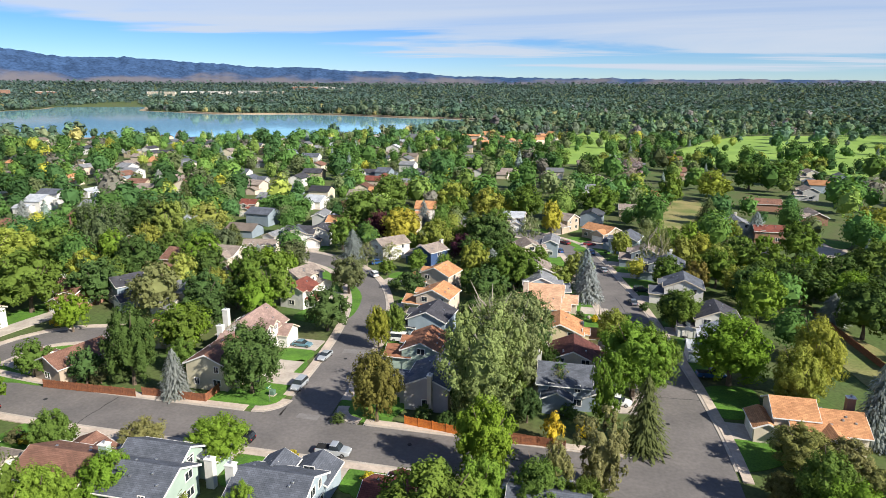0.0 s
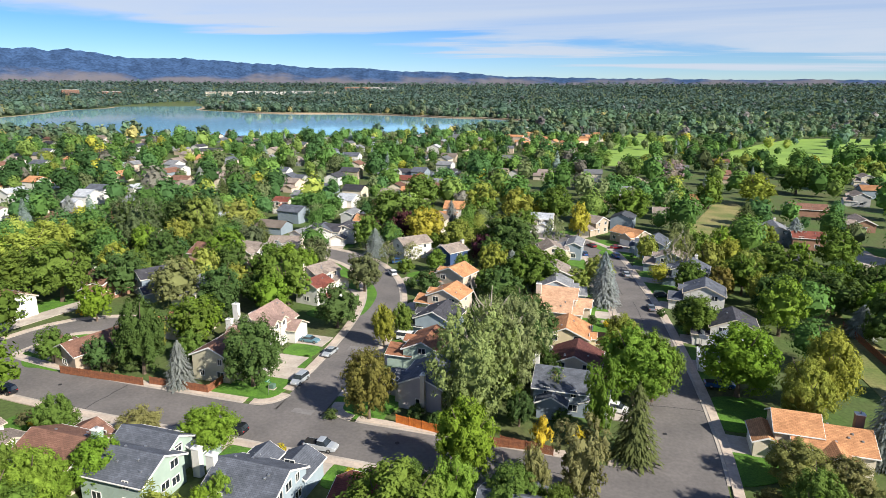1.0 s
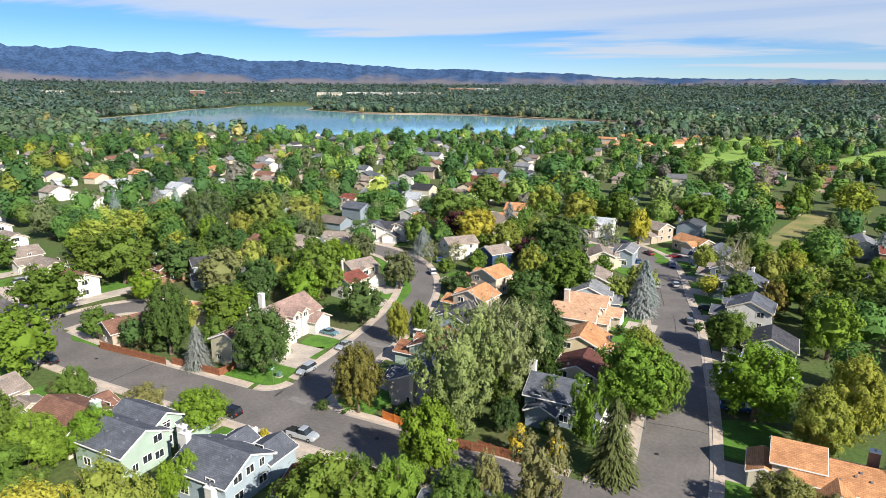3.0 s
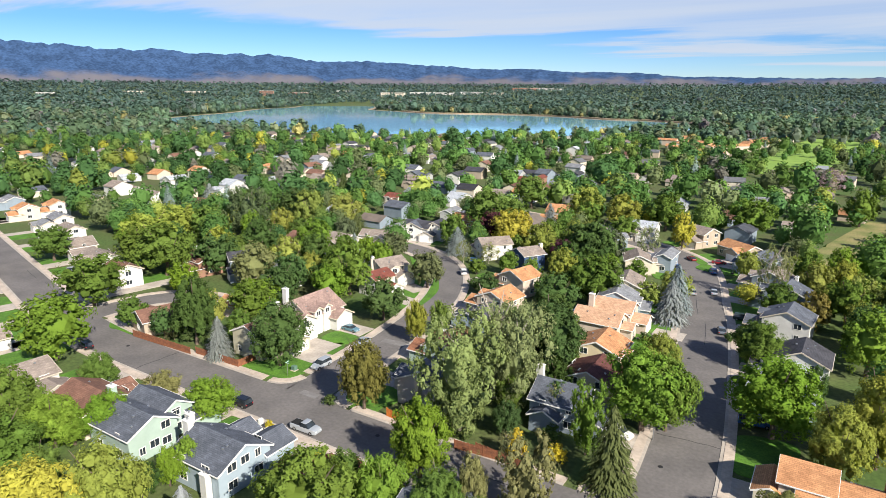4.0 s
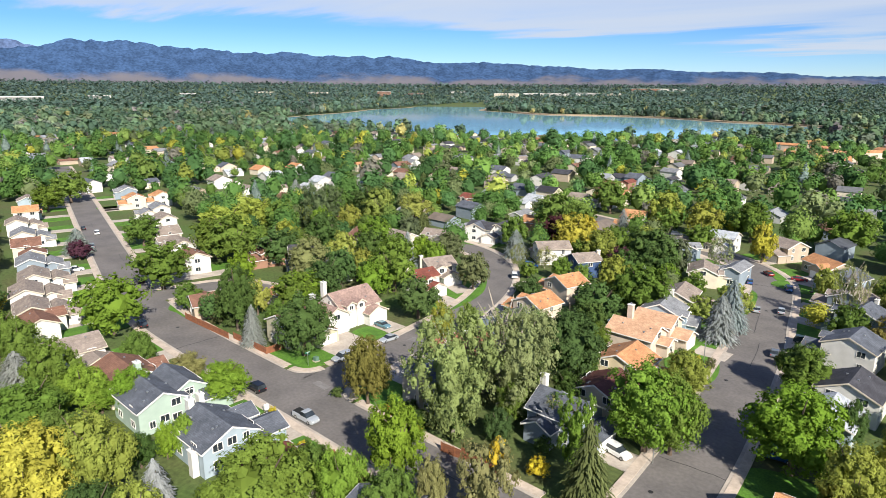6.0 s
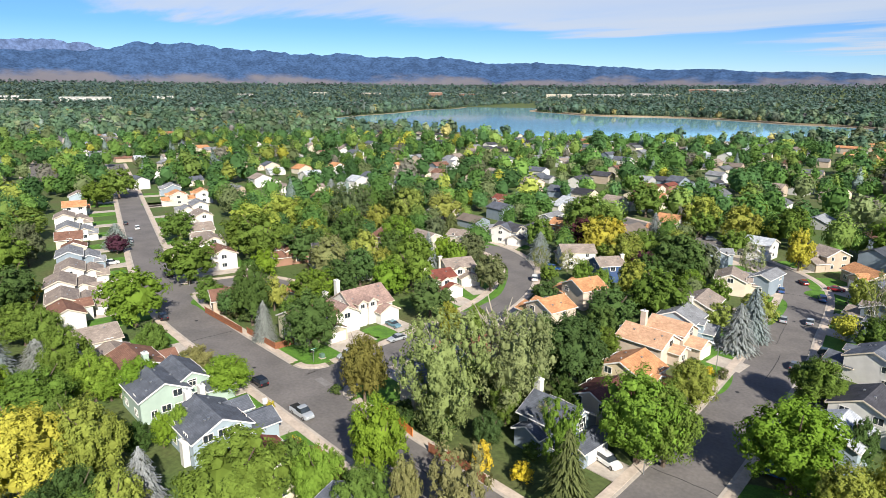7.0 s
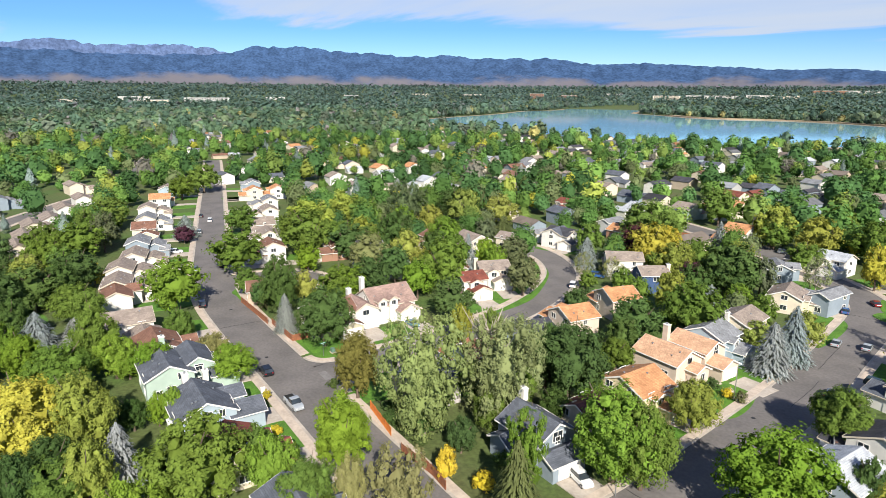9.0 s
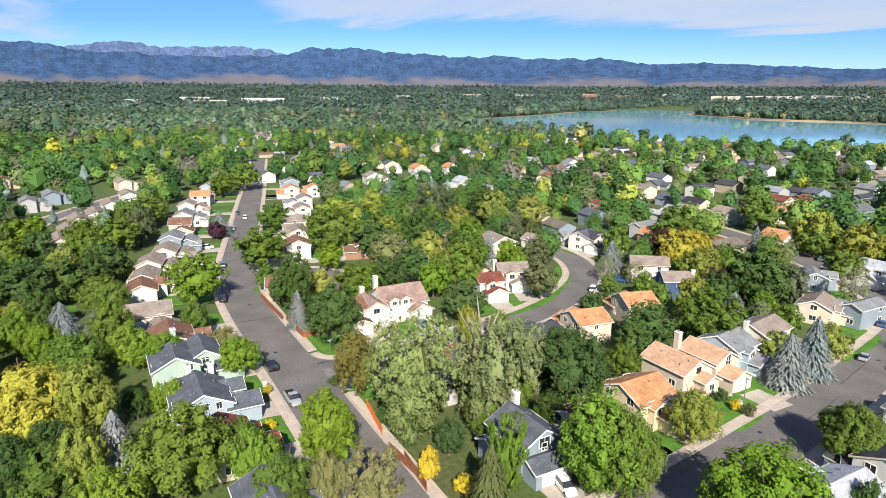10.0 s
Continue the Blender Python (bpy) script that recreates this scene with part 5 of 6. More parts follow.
house(87.3, 334.3, 90, "ranch", "brick", "brown", 16.2, 9.0, 3.4, None, flip=1)
house(119.9, 375.3, 180, "cross", "grey", "tan", 12.6, 8.1, 5, None, flip=1)
house(147.9, 462.3, 180, "cross", "cream", "tan", 12.6, 8.1, 5, None, flip=1)
house(101.5, 306.3, 180, "ranch", "brick", "tan", 14.4, 8.1, 3.4, None, flip=1)
house(24.7, 301.4, 90, "ranch", "tan", "tan", 14.4, 8.1, 3.4, None, flip=1)
tree(-87.0, 45.3, "spr", 10.0, 9.1)
tree(-85.3, 52.4, "spr", 7.8, 8.0)
tree(-27.6, 53.9, "spr", 9.6, 6.0)
tree(-40.2, 42.6, "yel", 13.5, 13.4)
tree(-37.6, 50.2, "ltyel", 13.4, 10.0)
tree(-22.5, 45.3, "dec", 8.6, 9.5)
tree(-22.8, 49.4, "ltyel", 10.0, 7.5)
tree(-23.5, 41.6, "dk", 10.2, 7.7)
tree(-15.1, 61.6, "dec", 13.1, 14.5)
tree(-42.3, 57.6, "dk", 5.5, 5.4)
tree(-41.7, 61.4, "br", 6.0, 4.0)
tree(-40.4, 63.8, "br", 6.8, 4.0)
tree(-62.7, 48.3, "dec", 10.1, 12.0)
tree(-66.0, 57.7, "br", 9.0, 8.3)
tree(-11.8, 81.7, "br", 12.7, 9.2)
tree(4.8, 81.8, "colol", 12.8, 8.9)
tree(-1.1, 78.0, "olive", 9.8, 4.5)
tree(-19.0, 74.5, "olive", 4.3, 4.8)
tree(-52.2, 76.9, "br", 7.7, 10.2)
tree(-65.0, 76.4, "olive", 5.8, 9.2)
tree(-32.5, 94.3, "rust", 12.9, 8.9)
tree(-14.5, 97.5, "cot", 21.6, 16.3)
tree(-10.4, 110.0, "cot", 20.0, 15.0)
tree(-15.3, 118.6, "cot", 16.9, 11.2)
tree(-10.9, 127.4, "dk", 14.6, 13.8)
tree(-2.4, 93.9, "ybush", 6.3, 3.5)
tree(6.1, 101.9, "col", 12.7, 6.7)
tree(-1.9, 108.4, "birch", 6.8, 4.2)
tree(12.0, 95.3, "con", 13.3, 7.2)
tree(11.5, 114.2, "br", 14.5, 13.7)
tree(14.9, 116.3, "dec", 13.2, 9.6)
tree(8.8, 136.9, "lt", 8.9, 8.7)
tree(30.4, 123.4, "br", 14.0, 15.0)
tree(25.1, 152.4, "dec", 10.0, 9.6)
tree(3.2, 170.4, "spr", 11.1, 8.2)
tree(2.5, 179.6, "spr", 12.7, 7.8)
tree(-14.9, 144.5, "dec", 6.8, 8.2)
tree(-23.3, 160.4, "dk", 10.2, 14.2)
tree(-16.6, 173.2, "dec", 12.8, 14.5)
tree(-31.3, 209.1, "dk", 13.0, 19.1)
tree(-63.5, 215.4, "yel", 14.0, 14.4)
tree(-49.1, 209.3, "lt", 11.9, 12.5)
tree(-86.1, 241.0, "dec", 15.5, 22.8)
tree(-26.3, 216.3, "pine", 11.4, 9.1)
tree(-4.7, 179.4, "ltyel", 6.5, 8.4)
tree(-92.0, 296.3, "dec", 15.5, 21.2)
tree(-54.8, 274.4, "dec", 10.3, 12.9)
tree(-33.4, 253.9, "dec", 9.3, 12.1)
tree(-40.3, 275.8, "lt", 13.8, 15.0)
tree(-51.9, 312.2, "dec", 12.5, 12.7)
tree(-18.3, 231.3, "birch", 11.4, 8.4)
tree(-127.3, 99.0, "dec", 13.6, 17.9)
tree(-182.7, 116.6, "dec", 11.3, 13.8)
tree(-100.8, 75.6, "br", 13.4, 14.9)
tree(-160.1, 136.9, "ltyel", 15.5, 25.3)
tree(-147.9, 126.5, "dec", 13.9, 15.5)
tree(-72.4, 94.8, "spr", 9.5, 5.5)
tree(-59.0, 99.1, "dk", 13.4, 12.5)
tree(-83.1, 113.4, "dec", 10.7, 10.7)
tree(-85.5, 124.5, "dk", 11.6, 10.8)
tree(-124.8, 136.0, "dk", 12.5, 13.5)
tree(-157.0, 177.3, "cotdk", 20.0, 19.9)
tree(-112.7, 167.3, "br", 13.2, 11.8)
tree(-77.8, 143.5, "dec", 14.8, 14.4)
tree(-57.7, 132.6, "dk", 10.2, 11.3)
tree(-90.7, 161.2, "spr", 12.8, 6.4)
tree(-62.8, 160.3, "pine", 11.0, 10.3)
tree(-87.5, 176.8, "pine", 10.0, 10.9)
tree(-147.7, 200.5, "ltyel", 15.5, 14.7)
tree(-119.4, 190.0, "pine", 9.5, 8.5)
tree(-75.8, 198.7, "spr", 10.0, 8.4)
tree(-60.8, 194.1, "birch", 6.7, 7.6)
tree(-67.0, 188.1, "birch", 7.8, 5.8)
tree(-124.4, 153.2, "dk", 14.0, 12.0)
tree(-128.1, 146.1, "dec", 9.9, 12.0)
tree(-105.0, 53.6, "dec", 9.8, 15.8)
tree(-113.7, 37.1, "dk", 12.6, 17.2)
tree(-119.3, 45.1, "dk", 11.8, 16.6)
tree(-133.6, 55.7, "dk", 11.4, 15.0)
tree(-281.8, 114.1, "dec", 11.9, 18.2)
tree(-298.9, 129.2, "dec", 15.5, 25.8)
tree(-188.7, 96.6, "spr", 8.9, 9.5)
tree(-179.2, 93.9, "plum", 6.4, 10.9)
tree(-187.8, 29.9, "br", 11.6, 13.8)
tree(-179.0, 49.0, "dec", 11.5, 21.8)
tree(-173.3, 59.8, "dec", 12.5, 19.8)
tree(-217.9, 73.6, "dec", 13.1, 23.8)
tree(-136.5, 60.4, "yel", 6.9, 5.1)
tree(44.8, 122.4, "lt", 14.8, 10.1)
tree(23.7, 154.0, "dk", 9.4, 9.1)
tree(49.2, 106.0, "spr", 14.6, 6.9)
tree(34.5, 94.1, "olive", 7.6, 9.3)
tree(40.5, 93.8, "olive", 6.5, 7.1)
tree(30.1, 85.3, "rust", 4.7, 6.3)
tree(40.1, 191.1, "dec", 11.6, 10.3)
tree(44.2, 160.2, "br", 13.6, 11.4)
tree(73.1, 229.9, "dec", 12.7, 13.9)
tree(49.5, 210.0, "dec", 11.6, 12.6)
tree(55.2, 199.0, "dec", 11.7, 13.2)
tree(60.3, 179.3, "dk", 11.2, 13.7)
tree(62.9, 166.2, "spr", 8.0, 7.3)
tree(66.3, 156.5, "dk", 13.6, 14.4)
tree(86.0, 203.6, "dec", 13.5, 14.3)
tree(73.0, 192.4, "dk", 11.0, 14.5)
tree(106.5, 256.7, "lt", 15.5, 18.8)
tree(33.6, 184.9, "rust", 8.9, 8.1)
tree(35.5, 136.9, "dk", 8.7, 4.8)
tree(53.8, 287.0, "con", 12.1, 11.0)
tree(55.8, 255.6, "ltyel", 8.5, 15.3)
tree(67.6, 262.8, "spr", 11.0, 10.0)
tree(31.5, 433.8, "bare", 14.0, 17.2)
tree(26.4, 338.2, "spr", 10.2, 8.2)
tree(44.3, 335.9, "dec", 15.5, 13.0)
tree(67.7, 354.2, "lt", 15.5, 17.9)
tree(96.9, 403.8, "dec", 15.5, 23.5)
tree(121.6, 426.9, "dec", 15.5, 21.0)
tree(50.3, 137.9, "dec", 7.0, 9.5)
tree(-11.1, 250.2, "yel", 13.1, 8.6)
tree(-63.6, 223.4, "yel", 12.7, 10.6)
tree(-57.5, 277.4, "ltyel", 15.5, 15.4)
tree(-31.0, 208.7, "dk", 15.4, 17.5)
tree(-49.6, 219.8, "dec", 11.3, 11.4)
tree(-26.9, 194.1, "spr", 7.3, 7.6)
tree(-65.4, 256.4, "spr", 10.9, 7.2)
tree(-73.5, 233.6, "dec", 14.3, 17.9)
tree(-18.8, 172.4, "dec", 13.0, 9.7)
tree(-24.1, 280.5, "dec", 15.0, 15.2)
tree(0.0, 188.1, "ltyel", 8.6, 8.6)
tree(7.3, 285.7, "dec", 15.5, 17.6)
tree(-42.3, 124.8, "lt", 9.7, 5.6)
tree(-40.5, 131.9, "dec", 8.1, 5.2)
tree(-142.4, 216.0, "ltyel", 12.6, 16.6)
tree(-157.2, 204.3, "dk", 15.5, 23.5)
tree(-174.2, 158.6, "ltyel", 14.0, 16.1)
tree(-136.6, 126.8, "dec", 15.5, 17.3)
tree(-155.4, 157.4, "dec", 15.5, 13.9)
tree(-186.8, 204.3, "dec", 11.9, 13.2)
tree(-186.8, 266.7, "con", 13.5, 10.9)
tree(-196.8, 293.7, "pine", 15.5, 14.9)
tree(-219.0, 291.8, "spr", 15.0, 10.8)
tree(-223.5, 210.6, "spr", 11.5, 9.3)
tree(-208.2, 208.9, "spr", 4.4, 9.1)
tree(-122.7, 201.3, "con", 9.2, 9.2)
tree(-90.3, 155.2, "dec", 12.8, 11.2)
tree(-104.3, 133.0, "olive", 12.9, 12.9)
tree(-92.2, 135.6, "dk", 11.6, 10.1)
tree(-84.5, 115.9, "br", 9.8, 16.3)
tree(-83.1, 97.1, "dk", 15.5, 10.3)
tree(-115.9, 117.7, "br", 9.3, 8.0)
house(-68.0, 103.9, 0, "cross", "beige", "brown", 11, 8.5, 5.2)
car(-36.1, 83.2, 2, "pickup", "silver")
car(-52.3, 83.3, 180, "suv", "black")
car(-51.3, 103.3, -92, "suv", "silver")
car(-51.9, 117.3, -94, "sedan", "silver")
car(-59.4, 122.2, 0, "sedan", "teal")
car(-61.6, 178.8, 128, "suv", "white")
car(15.3, 170.3, 102, "sedan", "grey")
car(8.3, 201.2, 104, "sedan", "silver")
car(3.2, 198.0, 105, "sedan", "silver")
car(27.7, 126.6, 8, "pickup", "blue")
car(-6.4, 223.1, 110, "sedan", "blue")
car(4.2, 223.8, 112, "suv", "blue")
car(-5.0, 236.8, 130, "sedan", "red")
car(4.0, 236.4, 10, "sedan", "red")
car(-38.6, 130.3, 0, "van", "white")
car(8.9, 110.4, -12, "suv", "white")
car(-101.6, 82.3, 170, "suv", "black")
car(-164.7, 88.0, 75, "suv", "white")
car(-228.5, 111.3, 165, "sedan", "black")
car(-216.0, 112.1, 165, "suv", "white")
car(-194.0, 102.7, 165, "suv", "silver")
car(-325.6, 142.1, 165, "sedan", "silver")
car(-326.3, 146.5, 165, "sedan", "white")
car(-138.9, 97.1, 172, "sedan", "black")
car(-163.7, 113.1, 70, "suv", "silver")
car(-92.8, 216.8, 100, "van", "silver")
car(-64.7, 192.3, 30, "suv", "blue")
car(18.5, 181.9, 5, "suv", "darkgreen")
car(-137.7, 88.7, 168, "suv", "grey")
car(-7.7, 78.2, 90, "suv", "white")
car(-64.5, 273.7, 20, "sedan", "black")
car(-49.4, 272.0, 20, "suv", "grey")
fence(-99.2, 92.0, -79.4, 92.6, "cedar")
fence(-78.6, 93.5, -65.7, 93.8, "cedar")
fence(-65.5, 93.8, -65.4, 99.5, "cedar")
fence(-27.5, 94.4, -17.4, 93.0, "orange")
fence(-8.9, 93.2, -0.2, 92.5, "cedar")
fence(-95.5, 37.3, -88.3, 45.0, "tan")
fence(-2.3, 93.1, -12.2, 92.1, "cedar")
fence(60.5, 171.2, 63.7, 137.3, "cedar")
fence(-92.2, 261.3, -80.6, 269.5, "cedar")
street_sign(-54.0, 96.5)
street_sign(-124.7, 97.9)
hoop(25.7, 147.8, 120)
hoop(25.7, 144.6, 150)
hoop(9.7, 226.3, 120)
mailboxes(-43.2, 79.8, 90)
utility_box(-54.8, 99.1, 0)
street_lamp(6.1, 153.4, 0)
street_lamp(14.0, 112.1, 0)
lawn([(-49.8, 72.5), (-45.2, 72.5), (-44.2, 80.6), (-49.8, 80.6)])
lawn([(-31.6, 74.5), (-27.4, 75.2), (-26.4, 80.6), (-31.6, 80.6)])
lawn([(-62.0, 114.8), (-55.6, 114.8), (-55.8, 120.2), (-62.0, 120.2)])
lawn([(-65.5, 93.4), (-58.7, 93.2), (-54.2, 95.2), (-54.0, 101.7), (-54.2, 113.6), (-57.7, 114.2), (-60.5, 102.6), (-65.1, 99.0)])
lawn([(-115.9, 98.1), (-112.1, 99.8), (-104.2, 97.5), (-99.9, 92.8), (-105.9, 92.4), (-109.9, 92.4)])
lawn([(-39.8, 94.9), (-35.0, 93.4), (-30.1, 94.2), (-33.2, 104.2), (-40.0, 107.4)])
lawn([(22.9, 142.3), (28.5, 143.6), (33.6, 133.0), (26.1, 128.4), (23.7, 126.7)])
lawn([(25.4, 120.9), (34.5, 122.6), (33.0, 112.0), (26.5, 109.9)])
lawn([(26.6, 103.3), (30.9, 105.1), (35.3, 100.4), (33.4, 96.4), (26.6, 93.3)])
lawn([(13.7, 196.6), (22.2, 197.4), (20.2, 183.4), (16.0, 179.7)])
lawn([(-5.3, 243.5), (5.4, 239.4), (3.3, 231.6), (-1.8, 233.0)])
lawn([(-56.0, 141.6), (-57.3, 155.1), (-62.4, 165.9), (-76.0, 182.4), (-88.1, 187.7), (-75.2, 170.8), (-73.0, 156.8), (-64.1, 147.0)])
lawn([(0.5, 147.7), (9.9, 146.3), (7.3, 158.2), (-1.6, 158.2)])
lawn([(-11.9, 218.6), (-1.6, 214.0), (2.1, 193.5), (-2.6, 197.6)])
lawn([(53.0, 178.5), (60.6, 190.5), (64.5, 160.0), (67.6, 147.1), (59.2, 126.0), (55.7, 141.2)], DRY, "strip of dry open grass behind the yards", "meadow")
lawn([(27.5, 256.7), (51.8, 362.4), (60.9, 346.2), (51.2, 285.1), (37.3, 249.2)], DRY, "strip of dry open grass behind the yards", "meadow")
lawn([(-117.1, 31.5), (-107.4, 45.5), (-116.6, 46.6), (-132.7, 36.6)])
lawn([(-88.8, 37.7), (-86.2, 44.8), (-70.0, 45.3), (-75.8, 40.1)])
KEEP_OPEN.append([(53.0, 178.5), (60.6, 190.5), (64.5, 160.0), (67.6, 147.1), (59.2, 126.0), (55.7, 141.2)])
KEEP_OPEN.append([(27.5, 256.7), (51.8, 362.4), (60.9, 346.2), (51.2, 285.1), (37.3, 249.2)])
rock(0.5, 157.1, 0.7)
rock(3.7, 156.0, 0.9)
rock(6.1, 155.9, 0.6)
rock(-0.5, 155.2, 0.5)
rock(7.9, 155.0, 0.5)
rock(-0.6, 160.1, 0.6)
tree(1.4, 153.6, "bush", 2.9, 2.7)
tree(4.9, 152.9, "ybush", 2.4, 2.3)
tree(7.7, 153.0, "obush", 2.9, 2.4)
tree(5.1, 143.0, "bush", 2.4, 2.4)
tree(-41.3, 79.9, "ybush", 2.0, 1.9)
tree(-27.9, 77.1, "ybush", 2.1, 2.5)
tree(28.4, 138.8, "ybush", 2.8, 3.7)
tree(30.1, 132.5, "obush", 2.1, 2.9)
tree(32.5, 102.5, "bush", 1.6, 1.7)
tree(-121.6, 119.6, "ybush", 3.4, 3.5)
tree(-87.6, 74.6, "obush", 2.7, 3.7)
tree(-85.1, 74.3, "ybush", 2.2, 3.3)
tree(-85.9, 100.9, "bush", 2.8, 3.4)
tree(-86.1, 97.0, "bush", 3.3, 4.4)
tree(-89.8, 96.1, "obush", 4.5, 4.4)
tree(-49.3, 171.8, "bush", 4.5, 6.1)
tree(-51.4, 167.6, "bush", 3.8, 5.2)
tree(-42.0, 150.4, "bush", 3.3, 6.2)
tree(-58.2, 181.1, "dec", 4.8, 6.5)
tree(-3.1, 202.9, "bush", 2.8, 2.9)
tree(-1.6, 193.7, "obush", 3.7, 3.7)
tree(-38.7, 92.1, "bush", 2.2, 2.9)
tree(-25.2, 96.8, "bush", 2.5, 4.0)
tree(-20.3, 95.0, "dk", 2.9, 3.9)
tree(43.9, 90.9, "olive", 4.0, 4.9)
for args in YARDS:
    yard(*args)
townhouse(-129.4, 735.9, 85, "peach", "orange")
townhouse(-110.7, 682.9, 190, "peach", "orange")
townhouse(-93.8, 644.1, 316, "peach", "orange")
townhouse(-94.1, 720.5, 75, "peach", "orange")
townhouse(-79.2, 677.2, 180, "peach", "orange")
townhouse(-63.5, 614.2, 285, "peach", "orange")
townhouse(-59.7, 661.3, 30, "peach", "orange")
townhouse(-54.1, 700.1, 135, "peach", "orange")
townhouse(-48.5, 734.5, 226, "peach", "orange")
townhouse(-43.1, 772.0, 310, "peach", "orange")
townhouse(-35.0, 813.9, 55, "peach", "orange")
townhouse(-26.1, 860.3, 160, "peach", "orange")
townhouse(-99.3, 814.6, 145, "peach", "orange")
townhouse(-119.2, 787.3, 274, "peach", "orange")
townhouse(-298.5, 36.2, 100, "steel", "grey")
townhouse(-332.6, 70.0, 100, "cream", "tan")
townhouse(-281.7, 70.1, 95, "white", "tan")
townhouse(-255.1, 61.5, 95, "white", "tan")
townhouse(-232.2, 55.3, 95, "white", "tan")
townhouse(-220.1, 48.9, 95, "cream", "tan")
townhouse(-199.0, 46.2, 95, "white", "tan")
townhouse(-180.9, 43.8, 95, "cream", "tan")
townhouse(-280.1, 27.7, 95, "grey", "grey")
townhouse(-369.4, 9.7, 95, "tan", "brown")
townhouse(-448.1, 17.5, 95, "cream", "tan")
townhouse(-429.4, 34.9, 95, "cream", "tan")
townhouse(-451.0, 4.1, 95, "cream", "tan")
house(-219.8, 204.0, 96, "cross", "cream", "brown", 11, 9, 3.4, detail=0)
house(-250.0, 245.8, 183, "gable", "white", "pale", 11, 9, 5.0, detail=0)
house(-201.9, 221.2, 270, "ranch", "brick", "brown", 11, 9, 5.0, detail=0)
house(-255.5, 286.3, -3, "stagger", "white", "pale", 11, 9, 3.4, detail=0)
house(-282.5, 351.6, 84, "cross", "white", "grey", 11, 9, 5.0, detail=0)
house(-225.6, 290.0, 188, "gable", "cream", "tan", 11, 9, 5.0, detail=0)
house(-190.1, 270.3, 275, "ranch", "blue", "grey", 11, 9, 3.4, detail=0)
house(-298.8, 318.1, 2, "stagger", "cream", "orange", 11, 9, 5.0, detail=0)
house(-149.1, 281.1, 89, "cross", "white", "grey", 11, 9, 5.0, detail=0)
house(-127.7, 286.7, 176, "gable", "white", "pale", 11, 9, 3.4, detail=0)
house(-133.2, 242.9, 263, "ranch", "steel", "slate", 11, 9, 5.0, detail=0)
house(-106.0, 245.9, 7, "stagger", "grey", "grey", 11, 9, 5.0, detail=1)
house(-96.7, 241.7, 94, "cross", "brick", "orange", 11, 9, 3.4, detail=1)
house(-101.3, 323.2, 181, "gable", "cream", "orange", 11, 9, 5.0, detail=0)
house(-121.1, 353.3, 268, "ranch", "peach", "red", 11, 9, 5.0, detail=0)
house(-110.3, 291.3, -5, "stagger", "brick", "slate", 11, 9, 3.4, detail=0)
house(-98.4, 346.9, 82, "cross", "grey", "grey", 11, 9, 5.0, detail=0)
house(-68.5, 274.1, 186, "gable", "white", "orange", 11, 9, 5.0, detail=0)
house(-138.2, 398.0, 273, "ranch", "steel", "dark", 11, 9, 3.4, detail=0)
house(-105.9, 400.6, 0, "stagger", "steel", "dark", 11, 9, 5.0, detail=0)
house(-77.2, 408.5, 87, "cross", "tan", "tan", 11, 9, 5.0, detail=0)
house(-49.0, 422.9, 174, "gable", "cream", "tan", 11, 9, 3.4, detail=0)
house(1.4, 350.7, 278, "ranch", "white", "grey", 11, 9, 5.0, detail=0)
house(11.4, 397.3, 5, "stagger", "peach", "tan", 11, 9, 5.0, detail=0)
house(-34.0, 257.8, 92, "cross", "cream", "tan", 11, 9, 3.4, detail=1)
house(-121.8, 170.4, 179, "gable", "tan", "brown", 11, 9, 5.0, detail=1)
house(-111.7, 178.2, 266, "ranch", "cream", "tan", 11, 9, 5.0, detail=1)
house(-110.2, 212.9, -7, "stagger", "white", "grey", 11, 9, 3.4, detail=1)
house(-100.8, 212.2, 97, "cross", "white", "dark", 11, 9, 5.0, detail=1)
house(62.2, 447.1, 184, "gable", "tan", "brown", 11, 9, 5.0, detail=0)
house(-272.1, 181.6, 271, "cross", "tan", "grey", 11, 9, 3.4, detail=0)
house(-294.3, 206.6, -2, "gable", "white", "tan", 11, 9, 5.0, detail=0)
house(-250.9, 198.8, 85, "ranch", "white", "tan", 11, 9, 5.0, detail=0)
house(-254.3, 218.1, 172, "stagger", "cream", "tan", 11, 9, 3.4, detail=0)
house(-260.4, 264.3, 276, "cross", "white", "slate", 11, 9, 5.0, detail=0)
house(-214.2, 239.6, 3, "gable", "white", "grey", 11, 9, 5.0, detail=0)
house(-230.6, 267.0, 90, "ranch", "white", "pale", 11, 9, 3.4, detail=0)
house(-213.9, 274.7, 177, "stagger", "peach", "tan", 11, 9, 5.0, detail=0)
house(-179.4, 320.3, 264, "cross", "peach", "tan", 11, 9, 5.0, detail=0)
house(-155.7, 313.9, 8, "gable", "steel", "slate", 11, 9, 3.4, detail=0)
house(-103.0, 311.9, 95, "ranch", "white", "orange", 11, 9, 5.0, detail=0)
house(-121.8, 370.1, 182, "stagger", "brick", "red", 11, 9, 5.0, detail=0)
house(-99.4, 341.3, 269, "cross", "cream", "brown", 11, 9, 3.4, detail=0)
house(-126.0, 391.6, -4, "gable", "steel", "slate", 11, 9, 5.0, detail=0)
house(-122.6, 436.4, 83, "ranch", "white", "grey", 11, 9, 5.0, detail=0)
house(-224.5, 507.5, 187, "stagger", "cream", "grey", 11, 9, 3.4, detail=0)
house(-197.2, 547.4, 274, "cross", "white", "pale", 11, 9, 5.0, detail=0)
house(-109.8, 298.2, 1, "gable", "mint", "tan", 11, 9, 5.0, detail=0)
house(-374.3, 171.2, 88, "ranch", "white", "grey", 11, 9, 3.4, detail=0)
